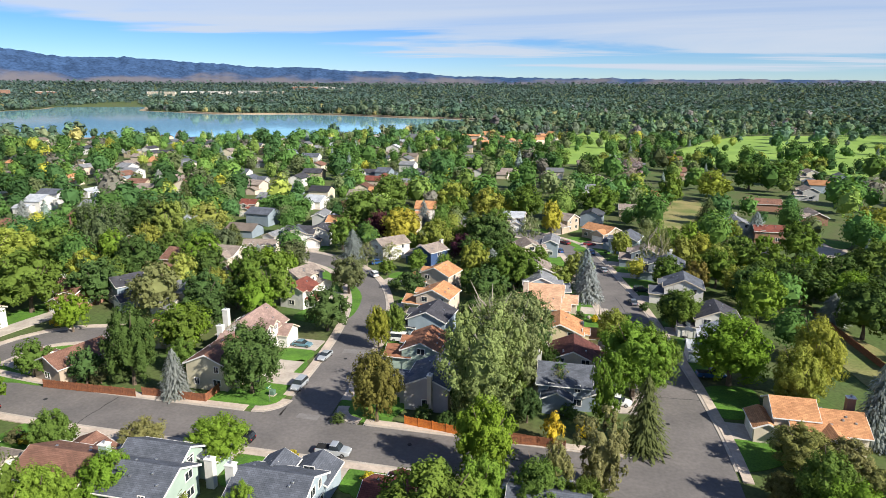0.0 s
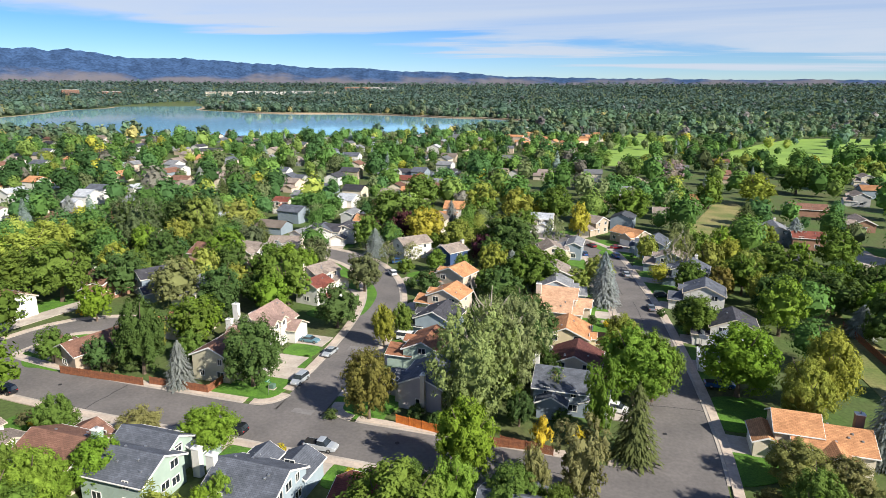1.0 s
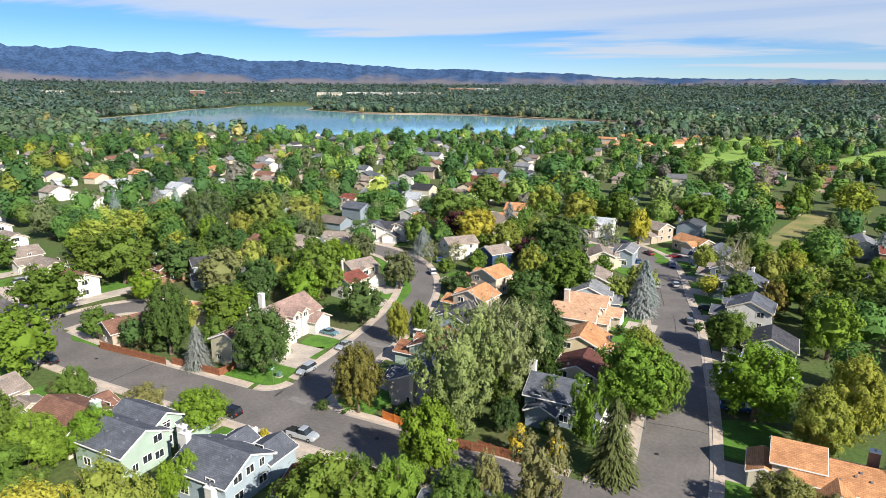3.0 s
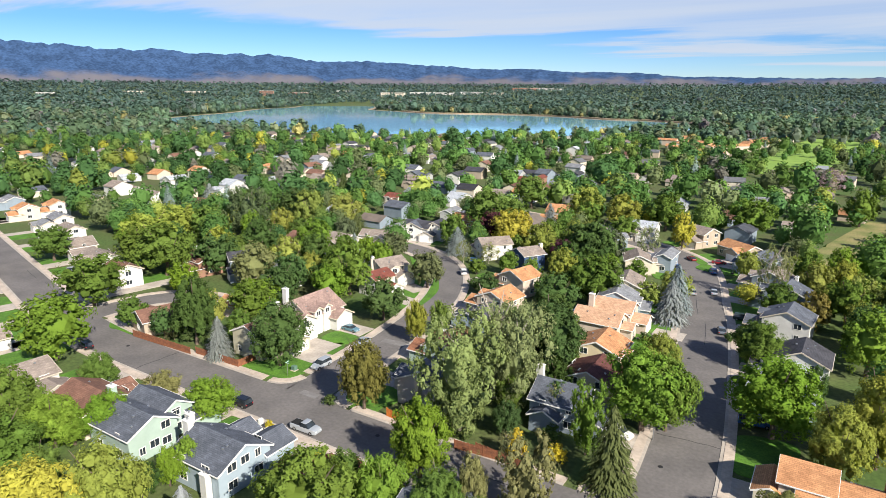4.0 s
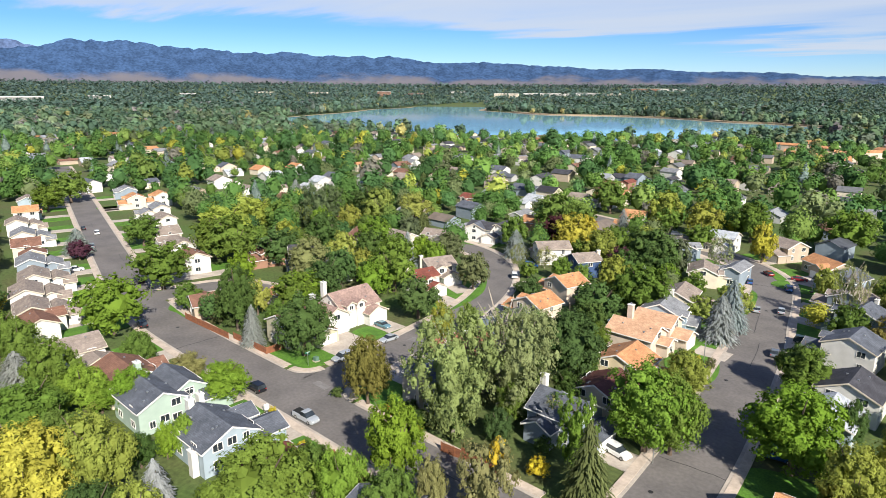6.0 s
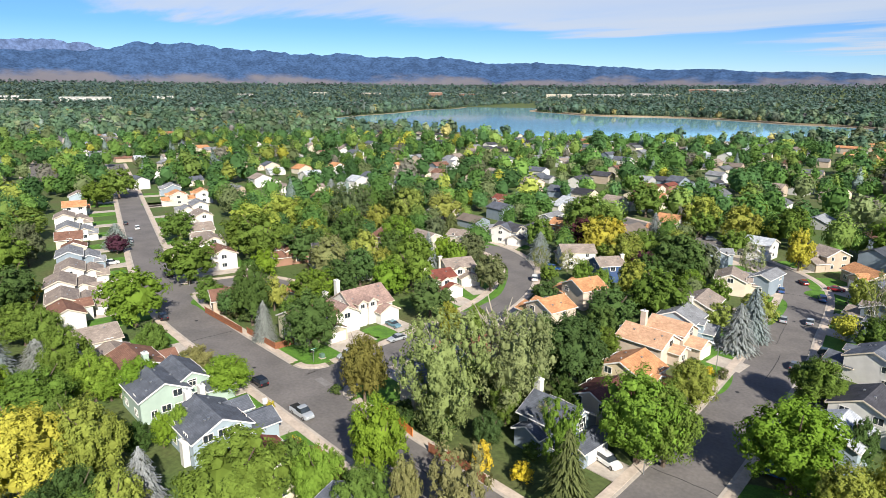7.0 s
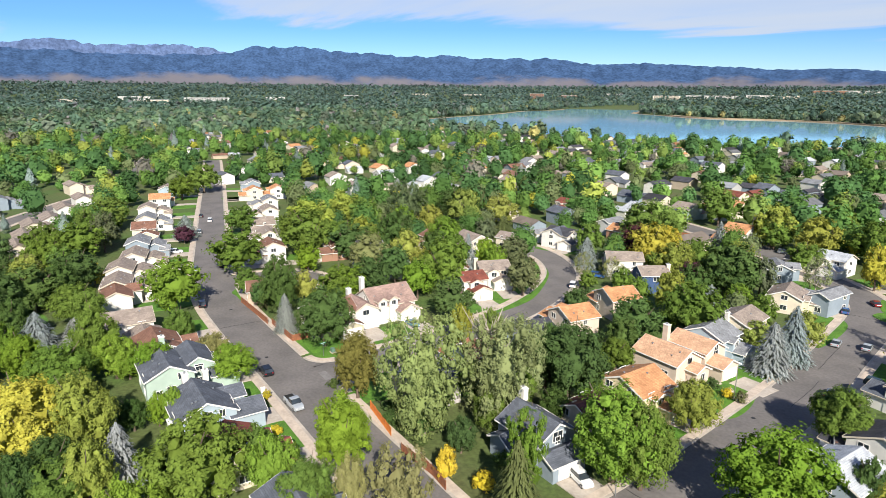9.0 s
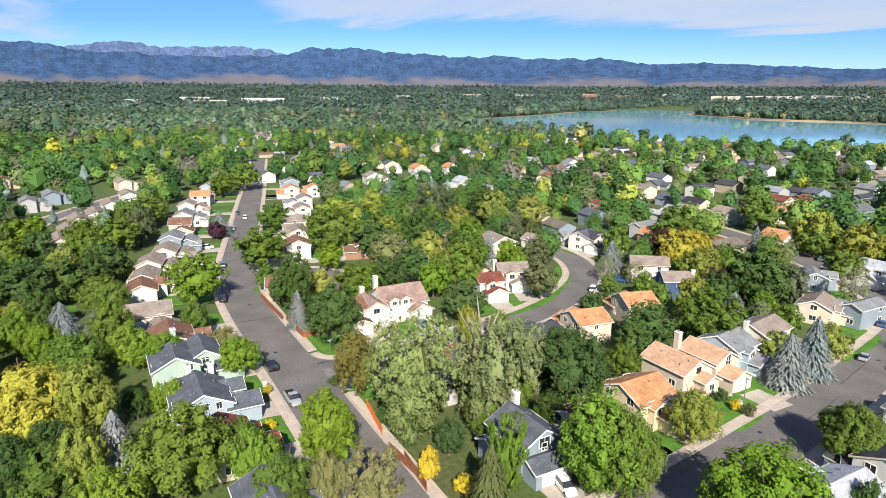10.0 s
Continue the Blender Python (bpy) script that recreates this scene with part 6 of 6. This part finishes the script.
house(-371.3, 194.9, 175, "stagger", "white", "tan", 11, 9, 5.0, detail=0)
house(-357.5, 224.1, 262, "cross", "cream", "orange", 11, 9, 5.0, detail=0)
house(-333.6, 257.7, 6, "gable", "cream", "orange", 11, 9, 3.4, detail=0)
house(-331.3, 149.1, 93, "ranch", "white", "slate", 11, 9, 5.0, detail=0)
house(-11.1, 220.3, 180, "stagger", "steel", "grey", 11, 9, 5.0, detail=1)
house(-267.5, 317.8, 267, "cross", "cream", "tan", 11, 9, 3.4, detail=0)
house(-301.7, 370.6, -6, "gable", "white", "grey", 11, 9, 5.0, detail=0)
house(-459.2, 297.4, 98, "ranch", "white", "tan", 11, 9, 5.0, detail=0)
house(-448.4, 239.4, 185, "stagger", "white", "orange", 11, 9, 3.4, detail=0)
house(-418.5, 345.3, 272, "cross", "white", "tan", 11, 9, 5.0, detail=0)
house(-270.4, 391.9, -1, "gable", "cream", "grey", 11, 9, 5.0, detail=0)
tree(-27.1, 45.7, "dk", 9.9, 8.9)
tree(-28.3, 42.0, "dec", 7.5, 6.6)
tree(-16.5, 70.5, "dec", 9.0, 6.7)
tree(-10.4, 70.9, "br", 10.5, 7.3)
tree(-3.2, 72.7, "dec", 9.7, 8.1)
tree(2.7, 73.2, "dec", 7.8, 5.8)
tree(-60.7, 63.9, "br", 8.3, 8.1)
tree(-64.3, 59.9, "br", 6.0, 6.7)
tree(-11.4, 73.4, "olive", 7.6, 4.7)
lawn([(90.8, 262.6), (92.8, 253.9), (97.0, 252.2), (92.0, 243.4), (80.4, 232.6), (80.3, 238.0)], DRIVE, "pale concrete driveway curving between trees", "driveway", 0.11)
lawn([(82.7, 207.3), (91.3, 206.4), (87.5, 197.1), (81.6, 200.0)], DRIVE, "pale concrete driveway curving between trees", "driveway", 0.11)
lawn([(92.5, 268.0), (101.6, 265.3), (98.0, 255.1), (90.3, 255.0)])
tree(-104.5, 95.5, "dec", 7.5, 7.5)
tree(-92.5, 95.5, "dk", 7, 6.5)
tree(-15, 98, "dk", 5, 5)
tree(-7, 100, "dk", 6, 5)
tree(0, 103, "bush", 3, 4)
tree(-19, 103, "dk", 6, 6)
tree(-2, 110, "dk", 7, 6)
tree(-10, 108, "dec", 7, 6)
tree(-20, 112, "dk", 8, 7)
tree(-13, 117, "dec", 8, 7)
tree(-5, 118, "dk", 7, 6)
tree(-25, 98, "bush", 2.5, 4)
tree(-12, 95.5, "bush", 2, 3.5)
tree(3, 97, "ybush", 3.5, 3.5)
tree(-17, 127, "dk", 9, 8)
tree(-9, 130, "dec", 8, 7)
road_patch(-46.0, 122.2, 5, 7.0, 2.2)
road_patch(-44.9, 93.1, 0, 4.0, 1.6)
manhole(-60, 86)
manhole(-25, 88.5)
manhole(17, 105)
manhole(12, 150)
manhole(-47.5, 118)
manhole(-95, 88)
manhole(5, 200)
tar_seams()
tree(26.7, 140.7, "fbush", 2.3, 2.0)
tree(27.7, 138.4, "fbush", 2.3, 2.0)
tree(28.8, 136.5, "fbush", 2.2, 2.0)
tree(29.7, 134.6, "fbush", 2.2, 1.9)
tree(30.8, 133.1, "fbush", 2.1, 1.7)
tree(21.4, 202.2, "birch", 15.5, 5.4)
tree(25.1, 198.6, "birch", 15.5, 4.2)
tree(17.1, 225.4, "bush", 4.4, 5.2)
tree(20.4, 223.8, "bush", 4.5, 5.2)
tree(22.4, 181.7, "bush", 3.2, 3.9)
tree(17.9, 165.0, "bush", 2.5, 4.5)
dead_tree(-15.2, 111.1, 21)
KEEP_OPEN.append([(-127.3, 58.5), (-113.8, 84.5), (-312.2, 131.5), (-320.7, 98.9)])
KEEP_OPEN.append([(-146.4, 107.5), (-138.7, 122.4), (-285.2, 171.3), (-295.7, 150.0)])

# ---- trees that fill the yards and the distance ----
FILL = random.Random(5)


def clear_of(x, y, pad, houses=True):
    if street_distance(x, y) < 2.6 + pad * 0.6:
        return False
    if houses and any((x - a) ** 2 + (y - b) ** 2 < (c * 0.8 + pad * 0.75) ** 2 for a, b, c in HOUSES):
        return False
    # trees are kept off each house's camera side so its roof shows in view
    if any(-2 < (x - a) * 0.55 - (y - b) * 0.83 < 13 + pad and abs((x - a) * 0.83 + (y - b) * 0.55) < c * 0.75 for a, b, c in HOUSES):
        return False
    return not any((x - a) ** 2 + (y - b) ** 2 < (c * 0.8 + pad * 0.7) ** 2 for a, b, c in TREES)


def in_view(x, y, lo=-27, hi=100):
    az = math.degrees(math.atan2(-x, y))
    return lo < az < hi


def fill_near():
    mix = ["dec"] * 8 + ["dk"] * 6 + ["br"] * 5 + ["lt"] * 2 + ["olive"] + ["ltyel", "pine", "plum", "dk", "br"]
    n = 0
    for _ in range(9000):
        az, r = radians(FILL.uniform(-27, 100)), math.sqrt(FILL.uniform(60 ** 2, 235 ** 2))
        x, y = -math.sin(az) * r + FILL.uniform(0, 30), math.cos(az) * r
        w = FILL.uniform(6, 11)
        kind = FILL.choice(mix)
        if kind in ("spr", "con"):
            w = FILL.uniform(4, 6)
        h = w * FILL.uniform(1.05, 1.35) if kind not in ("spr", "con", "cotdk") else w * FILL.uniform(1.7, 2.1)
        if x > 60 and y < 60 or y < 22 or street_distance(x, y) < 7.5 or any(inside(x, y, k) for k in KEEP_OPEN):
            continue
        if x > 35 and FILL.random() < 0.72:
            continue
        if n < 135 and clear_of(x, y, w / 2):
            tree(x, y, kind, h, w)
            n += 1


def far_woods(name, r0, r1, count, leaves, size, seed, label, palette, spread=1.0, jitter=0.3, vary=0.3, heart=0.84, lobes=7, up=0.25, along=None):
    """Distant woods: thousands of small crowns of loose leaf faces, one mesh."""
    rng = np.random.default_rng(seed)
    palette = np.array(palette)
    weight = np.array([0.27, 0.25, 0.16, 0.11, 0.09, 0.02, 0.04, 0.04, 0.02])
    pts = []
    grid = {}
    tries = 0
    if along:
        line = smooth_line(along, 6)
        for _ in range(count):
            k = rng.integers(1, len(line) - 1)
            t = (line[k + 1] - line[k - 1]).normalized()
            o = rng.uniform(26, 75)
            pts.append((line[k].x + t.y * o, line[k].y - t.x * o, 0.0))
    while len(pts) < count and tries < count * 6:
        tries += 1
        az, r = radians(rng.uniform(-27, 101)), math.sqrt(rng.uniform(r0 ** 2, r1 ** 2))
        x, y = -math.sin(az) * r, math.cos(az) * r
        if inside(x, y, LAKE_KEEP) or any(inside(x, y, g) for g in GOLF) and rng.random() > 0.16:
            continue
        if x > 30 and r < 470 and rng.random() < 0.6:
            continue
        if r < 1000:
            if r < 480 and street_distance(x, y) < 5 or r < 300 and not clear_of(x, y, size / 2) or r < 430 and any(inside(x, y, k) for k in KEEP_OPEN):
                continue
            cell = (int(x // 25), int(y // 25))
            near = HOUSE_CELLS.get(cell, ())
            if any((x - a) ** 2 + (y - b) ** 2 < c * c for a, b, c in near):
                continue
            # trees thinned on the side towards the camera, to leave the houses in view
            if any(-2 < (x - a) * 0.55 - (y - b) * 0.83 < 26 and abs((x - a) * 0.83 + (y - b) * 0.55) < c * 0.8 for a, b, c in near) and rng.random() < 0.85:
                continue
        pts.append((x, y, land_height(x, y)))
    pts = np.array(pts)
    n = len(pts)
    w = size * np.clip(np.exp(rng.normal(0, 0.26, n)), 0.55, 1.75)
    h = w * rng.uniform(0.95, 1.3, n)
    kind = rng.choice(len(palette), n, p=weight)
    tall = kind == 6
    w[tall] *= 0.6
    h[tall] *= 0.95
    # leaf faces over a few lobes round the middle of each crown; conifers taper to one tip
    d = rng.normal(size=(n, leaves, 3))
    d[:, :, 2] += 0.3
    d /= np.linalg.norm(d, axis=2, keepdims=True)
    axis = rng.normal(size=(n, lobes, 3))
    axis[:, :, 2] += 0.3
    axis /= np.linalg.norm(axis, axis=2, keepdims=True)
    axis *= rng.uniform(0.8, 1.05, (n, lobes, 1)) * np.where(tall, 0.0, 1.0)[:, None, None]
    bulk = np.where(tall[:, None], 0.46, rng.uniform(0.14, 0.22, (n, lobes)))
    pick = np.arange(leaves) % lobes
    off, size_of = axis[:, pick, :], bulk[:, pick] * rng.uniform(0.88, 1.12, (n, leaves))
    taper = np.where(tall[:, None], np.clip(1.1 - 0.75 * (d[:, :, 2] + 1) / 1.6, 0.1, 1), 1.0)
    c = np.empty((n, leaves, 3))
    c[:, :, 0] = pts[:, None, 0] + (off[:, :, 0] * 0.29 + d[:, :, 0] * size_of * taper) * w[:, None]
    c[:, :, 1] = pts[:, None, 1] + (off[:, :, 1] * 0.29 + d[:, :, 1] * size_of * taper) * w[:, None]
    c[:, :, 2] = pts[:, None, 2] + h[:, None] * (0.52 + off[:, :, 2] * 0.29 + d[:, :, 2] * size_of)
    nrm = d + off * 0.3 + rng.normal(scale=jitter, size=d.shape)
    nrm[:, :, 2] += up
    nrm /= np.linalg.norm(nrm, axis=2, keepdims=True)
    ref = rng.normal(size=d.shape)
    u = np.cross(nrm, ref); u /= np.linalg.norm(u, axis=2, keepdims=True)
    v = np.cross(nrm, u)
    k = (w[:, None, None] * spread / math.sqrt(leaves)) * rng.uniform(0.7, 1.25, (n, leaves, 1))
    tri = np.stack([c - u * k - v * k * 0.5, c + u * k - v * k * 0.5, c + v * k], axis=2).reshape(-1, 3)
    # a solid, uneven heart in each crown
    g = (1 + 5 ** 0.5) / 2
    ico = np.array([(-1, g, 0), (1, g, 0), (-1, -g, 0), (1, -g, 0), (0, -1, g), (0, 1, g), (0, -1, -g), (0, 1, -g), (g, 0, -1), (g, 0, 1), (-g, 0, -1), (-g, 0, 1)]) / math.hypot(1, g)
    tris = np.array([(0, 11, 5), (0, 5, 1), (0, 1, 7), (0, 7, 10), (0, 10, 11), (1, 5, 9), (5, 11, 4), (11, 10, 2), (10, 7, 6), (7, 1, 8), (3, 9, 4), (3, 4, 2), (3, 2, 6), (3, 6, 8), (3, 8, 9), (4, 9, 5), (2, 4, 11), (6, 2, 10), (8, 6, 7), (9, 8, 1)])
    ball = ico[None, :, :] * rng.uniform(0.74, 1.0, (n, 12, 1)) * heart
    slim = np.where(tall[:, None], np.clip(0.9 - 0.8 * ico[None, :, 2], 0.1, 1.2), 1.0)
    heart_pts = np.empty((n, 12, 3))
    heart_pts[:, :, 0] = pts[:, None, 0] + ball[:, :, 0] * slim * w[:, None] * 0.46
    heart_pts[:, :, 1] = pts[:, None, 1] + ball[:, :, 1] * slim * w[:, None] * 0.46
    heart_pts[:, :, 2] = pts[:, None, 2] + h[:, None] * (0.50 + 0.46 * ball[:, :, 2])
    if heart:
        tri = np.concatenate([tri.reshape(n, leaves * 3, 3), heart_pts[:, tris.reshape(-1), :]], axis=1).reshape(-1, 3)
        leaves += 20
    m = n * leaves
    me = bpy.data.meshes.new(name)
    me.vertices.add(m * 3); me.loops.add(m * 3); me.polygons.add(m)
    me.vertices.foreach_set("co", tri.astype(np.float32).ravel())
    me.loops.foreach_set("vertex_index", np.arange(m * 3, dtype=np.int32))
    me.polygons.foreach_set("loop_start", np.arange(0, m * 3, 3, dtype=np.int32))
    me.polygons.foreach_set("loop_total", np.full(m, 3, dtype=np.int32))
    me.update()
    # stands of like trees, and distance haze painted into the leaf tint
    stand = 1 + 0.22 * np.sin(pts[:, 0] / 170 + 1.3 * np.sin(pts[:, 1] / 260)) * np.sin(pts[:, 1] / 120 + np.sin(pts[:, 0] / 310))
    # broadleaf blue is raised at every distance to imitate haze
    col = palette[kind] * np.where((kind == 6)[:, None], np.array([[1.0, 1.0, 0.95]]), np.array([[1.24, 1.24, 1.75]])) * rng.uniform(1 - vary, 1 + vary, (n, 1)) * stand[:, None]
    # painted haze: tint blends towards blue-grey from 500 m outward
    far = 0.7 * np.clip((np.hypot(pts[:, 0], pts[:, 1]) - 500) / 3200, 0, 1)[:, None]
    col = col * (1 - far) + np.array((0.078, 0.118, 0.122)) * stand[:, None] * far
    tint = me.color_attributes.new("tint", "FLOAT_COLOR", "POINT")
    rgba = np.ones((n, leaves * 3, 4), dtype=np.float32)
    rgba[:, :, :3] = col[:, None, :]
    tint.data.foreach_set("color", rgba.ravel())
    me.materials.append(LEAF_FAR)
    tagged(new(name, me), label, "woods", kind="stuff")


def far_houses():
    """Houses of the streets further off, in loose rows, seen between the trees."""
    r = random.Random(77)
    walls = ["white", "cream", "tan", "grey", "steel", "white", "cream", "peach"]
    roofs = ["tan", "grey", "brown", "slate", "tan", "grey", "dark", "orange", "pale"]
    n, spare = 0, []
    for i in range(-30, 14):
        for j in range(6, 30):
            x, y = i * 27 + r.uniform(-6, 6) + 8 * math.sin(j), j * 31 + r.uniform(-5, 5) + 10 * math.sin(i * 0.7)
            d = math.hypot(x, y)
            if d < 235 or d > 820 or not in_view(x, y) or inside(x, y, LAKE_KEEP) or any(inside(x, y, g) for g in GOLF):
                continue
            if street_distance(x, y) < 8 or any((x - a) ** 2 + (y - b) ** 2 < (c + 8) ** 2 for a, b, c in HOUSES) or x > 40 and r.random() < 0.45 or r.random() < 0.42:
                continue
            two = r.random() < 0.5
            if n > 80 or d > 640:
                spare.append((x, y, r.choice((0, 90)) + r.uniform(-8, 8), r.uniform(10, 14), r.uniform(8, 10), 4.8 if two else 3.0, r.randrange(len(walls)), r.randrange(len(roofs))))
                HOUSES.append((x, y, 9))
                continue
            house(x, y, r.choice((0, 90, 180, -90)) + r.uniform(-8, 8), r.choice(("cross", "gable", "ranch", "stagger")), r.choice(walls), r.choice(roofs), r.uniform(10, 14), r.uniform(8, 10), 5.0 if two else 3.0, detail=1 if d < 380 else 0, flip=r.choice((-1, 1)))
            n += 1
    # the rest, specks between the crowns: one mesh
    v, f, mi = [], [], []
    for x, y, turn, w, d, e, a, b in spare:
        c, s = math.cos(radians(turn)), math.sin(radians(turn))
        k, hi = len(v), e + 0.225 * d
        for px, py, pz in ((-w / 2, -d / 2, 0), (w / 2, -d / 2, 0), (w / 2, d / 2, 0), (-w / 2, d / 2, 0), (-w / 2, -d / 2, e), (w / 2, -d / 2, e), (w / 2, d / 2, e), (-w / 2, d / 2, e), (-w / 2, 0, hi), (w / 2, 0, hi),
                           (-w / 2 - 0.5, -d / 2 - 0.5, e - 0.1), (w / 2 + 0.5, -d / 2 - 0.5, e - 0.1), (w / 2 + 0.5, 0, hi + 0.2), (-w / 2 - 0.5, 0, hi + 0.2), (w / 2 + 0.5, d / 2 + 0.5, e - 0.1), (-w / 2 - 0.5, d / 2 + 0.5, e - 0.1)):
            v.append((x + px * c - py * s, y + px * s + py * c, pz))
        f += [tuple(k + q for q in g) for g in ((0, 1, 5, 4), (2, 3, 7, 6), (1, 2, 6, 9, 5), (3, 0, 4, 8, 7), (10, 11, 12, 13), (13, 12, 14, 15))]
        mi += [a] * 4 + [len(walls) + b] * 2
    me = bpy.data.meshes.new("far_houses")
    me.from_pydata(v, [], f)
    for q in walls:
        me.materials.append(siding(q))
    for q in roofs:
        me.materials.append(shingles(q))
    me.polygons.foreach_set("material_index", mi)
    tagged(new("far_houses", me), "small pale houses with gabled roofs among distant trees", "houses", kind="stuff")



LAKE_KEEP = grown(LAKE, 22)
far_houses()
for bx, by, bw, bd, bh, tone in (
        (-2636, 690, 170, 60, 17, "white"), (-2562, 471, 120, 50, 14, "tan"), (-2892, 464, 130, 50, 11, "white"), (-2687, 206, 64, 40, 12, "tan"), (-2332, 2181, 64, 40, 22, "brick"), (-2278, 2341, 100, 40, 12, "brick"),
        (-1880, 2580, 120, 50, 17, "tan"), (-1848, 2753, 86, 40, 13, "white"), (-1761, 2830, 170, 50, 12, "white"), (-1662, 2979, 115, 40, 12, "white"), (-1544, 3018, 90, 40, 11, "tan"), (-1585, 3474, 150, 50, 15, "brick"),
        (-1497, 3585, 190, 50, 12, "white"), (-2622, 1996, 100, 40, 12, "tan"), (-2795, 1403, 66, 40, 12, "white"), (-2275, 2669, 90, 40, 9, "white"), (-2788, 1793, 86, 40, 11, "tan"), (-2774, 1020, 80, 40, 10, "white")):
    big_building(bx, by, math.degrees(math.atan2(-bx, by)) + 6, bw, bd, bh, tone)
HOUSE_CELLS = {}
for a, b, c in HOUSES:
    for i in (-1, 0, 1, 2):
        for j in (-2, -1, 0, 1):
            HOUSE_CELLS.setdefault((int(a // 25) + i, int(b // 25) + j), []).append((a, b, c))
fill_near()
NEAR_LEAVES = [(0.070, 0.138, 0.026), (0.050, 0.104, 0.026), (0.096, 0.168, 0.028), (0.130, 0.19, 0.034), (0.105, 0.132, 0.042), (0.27, 0.27, 0.03), (0.19, 0.245, 0.24), (0.19, 0.225, 0.035), (0.14, 0.135, 0.08)]
# far and horizon leaf colours carry painted haze: greyer and bluer than NEAR_LEAVES
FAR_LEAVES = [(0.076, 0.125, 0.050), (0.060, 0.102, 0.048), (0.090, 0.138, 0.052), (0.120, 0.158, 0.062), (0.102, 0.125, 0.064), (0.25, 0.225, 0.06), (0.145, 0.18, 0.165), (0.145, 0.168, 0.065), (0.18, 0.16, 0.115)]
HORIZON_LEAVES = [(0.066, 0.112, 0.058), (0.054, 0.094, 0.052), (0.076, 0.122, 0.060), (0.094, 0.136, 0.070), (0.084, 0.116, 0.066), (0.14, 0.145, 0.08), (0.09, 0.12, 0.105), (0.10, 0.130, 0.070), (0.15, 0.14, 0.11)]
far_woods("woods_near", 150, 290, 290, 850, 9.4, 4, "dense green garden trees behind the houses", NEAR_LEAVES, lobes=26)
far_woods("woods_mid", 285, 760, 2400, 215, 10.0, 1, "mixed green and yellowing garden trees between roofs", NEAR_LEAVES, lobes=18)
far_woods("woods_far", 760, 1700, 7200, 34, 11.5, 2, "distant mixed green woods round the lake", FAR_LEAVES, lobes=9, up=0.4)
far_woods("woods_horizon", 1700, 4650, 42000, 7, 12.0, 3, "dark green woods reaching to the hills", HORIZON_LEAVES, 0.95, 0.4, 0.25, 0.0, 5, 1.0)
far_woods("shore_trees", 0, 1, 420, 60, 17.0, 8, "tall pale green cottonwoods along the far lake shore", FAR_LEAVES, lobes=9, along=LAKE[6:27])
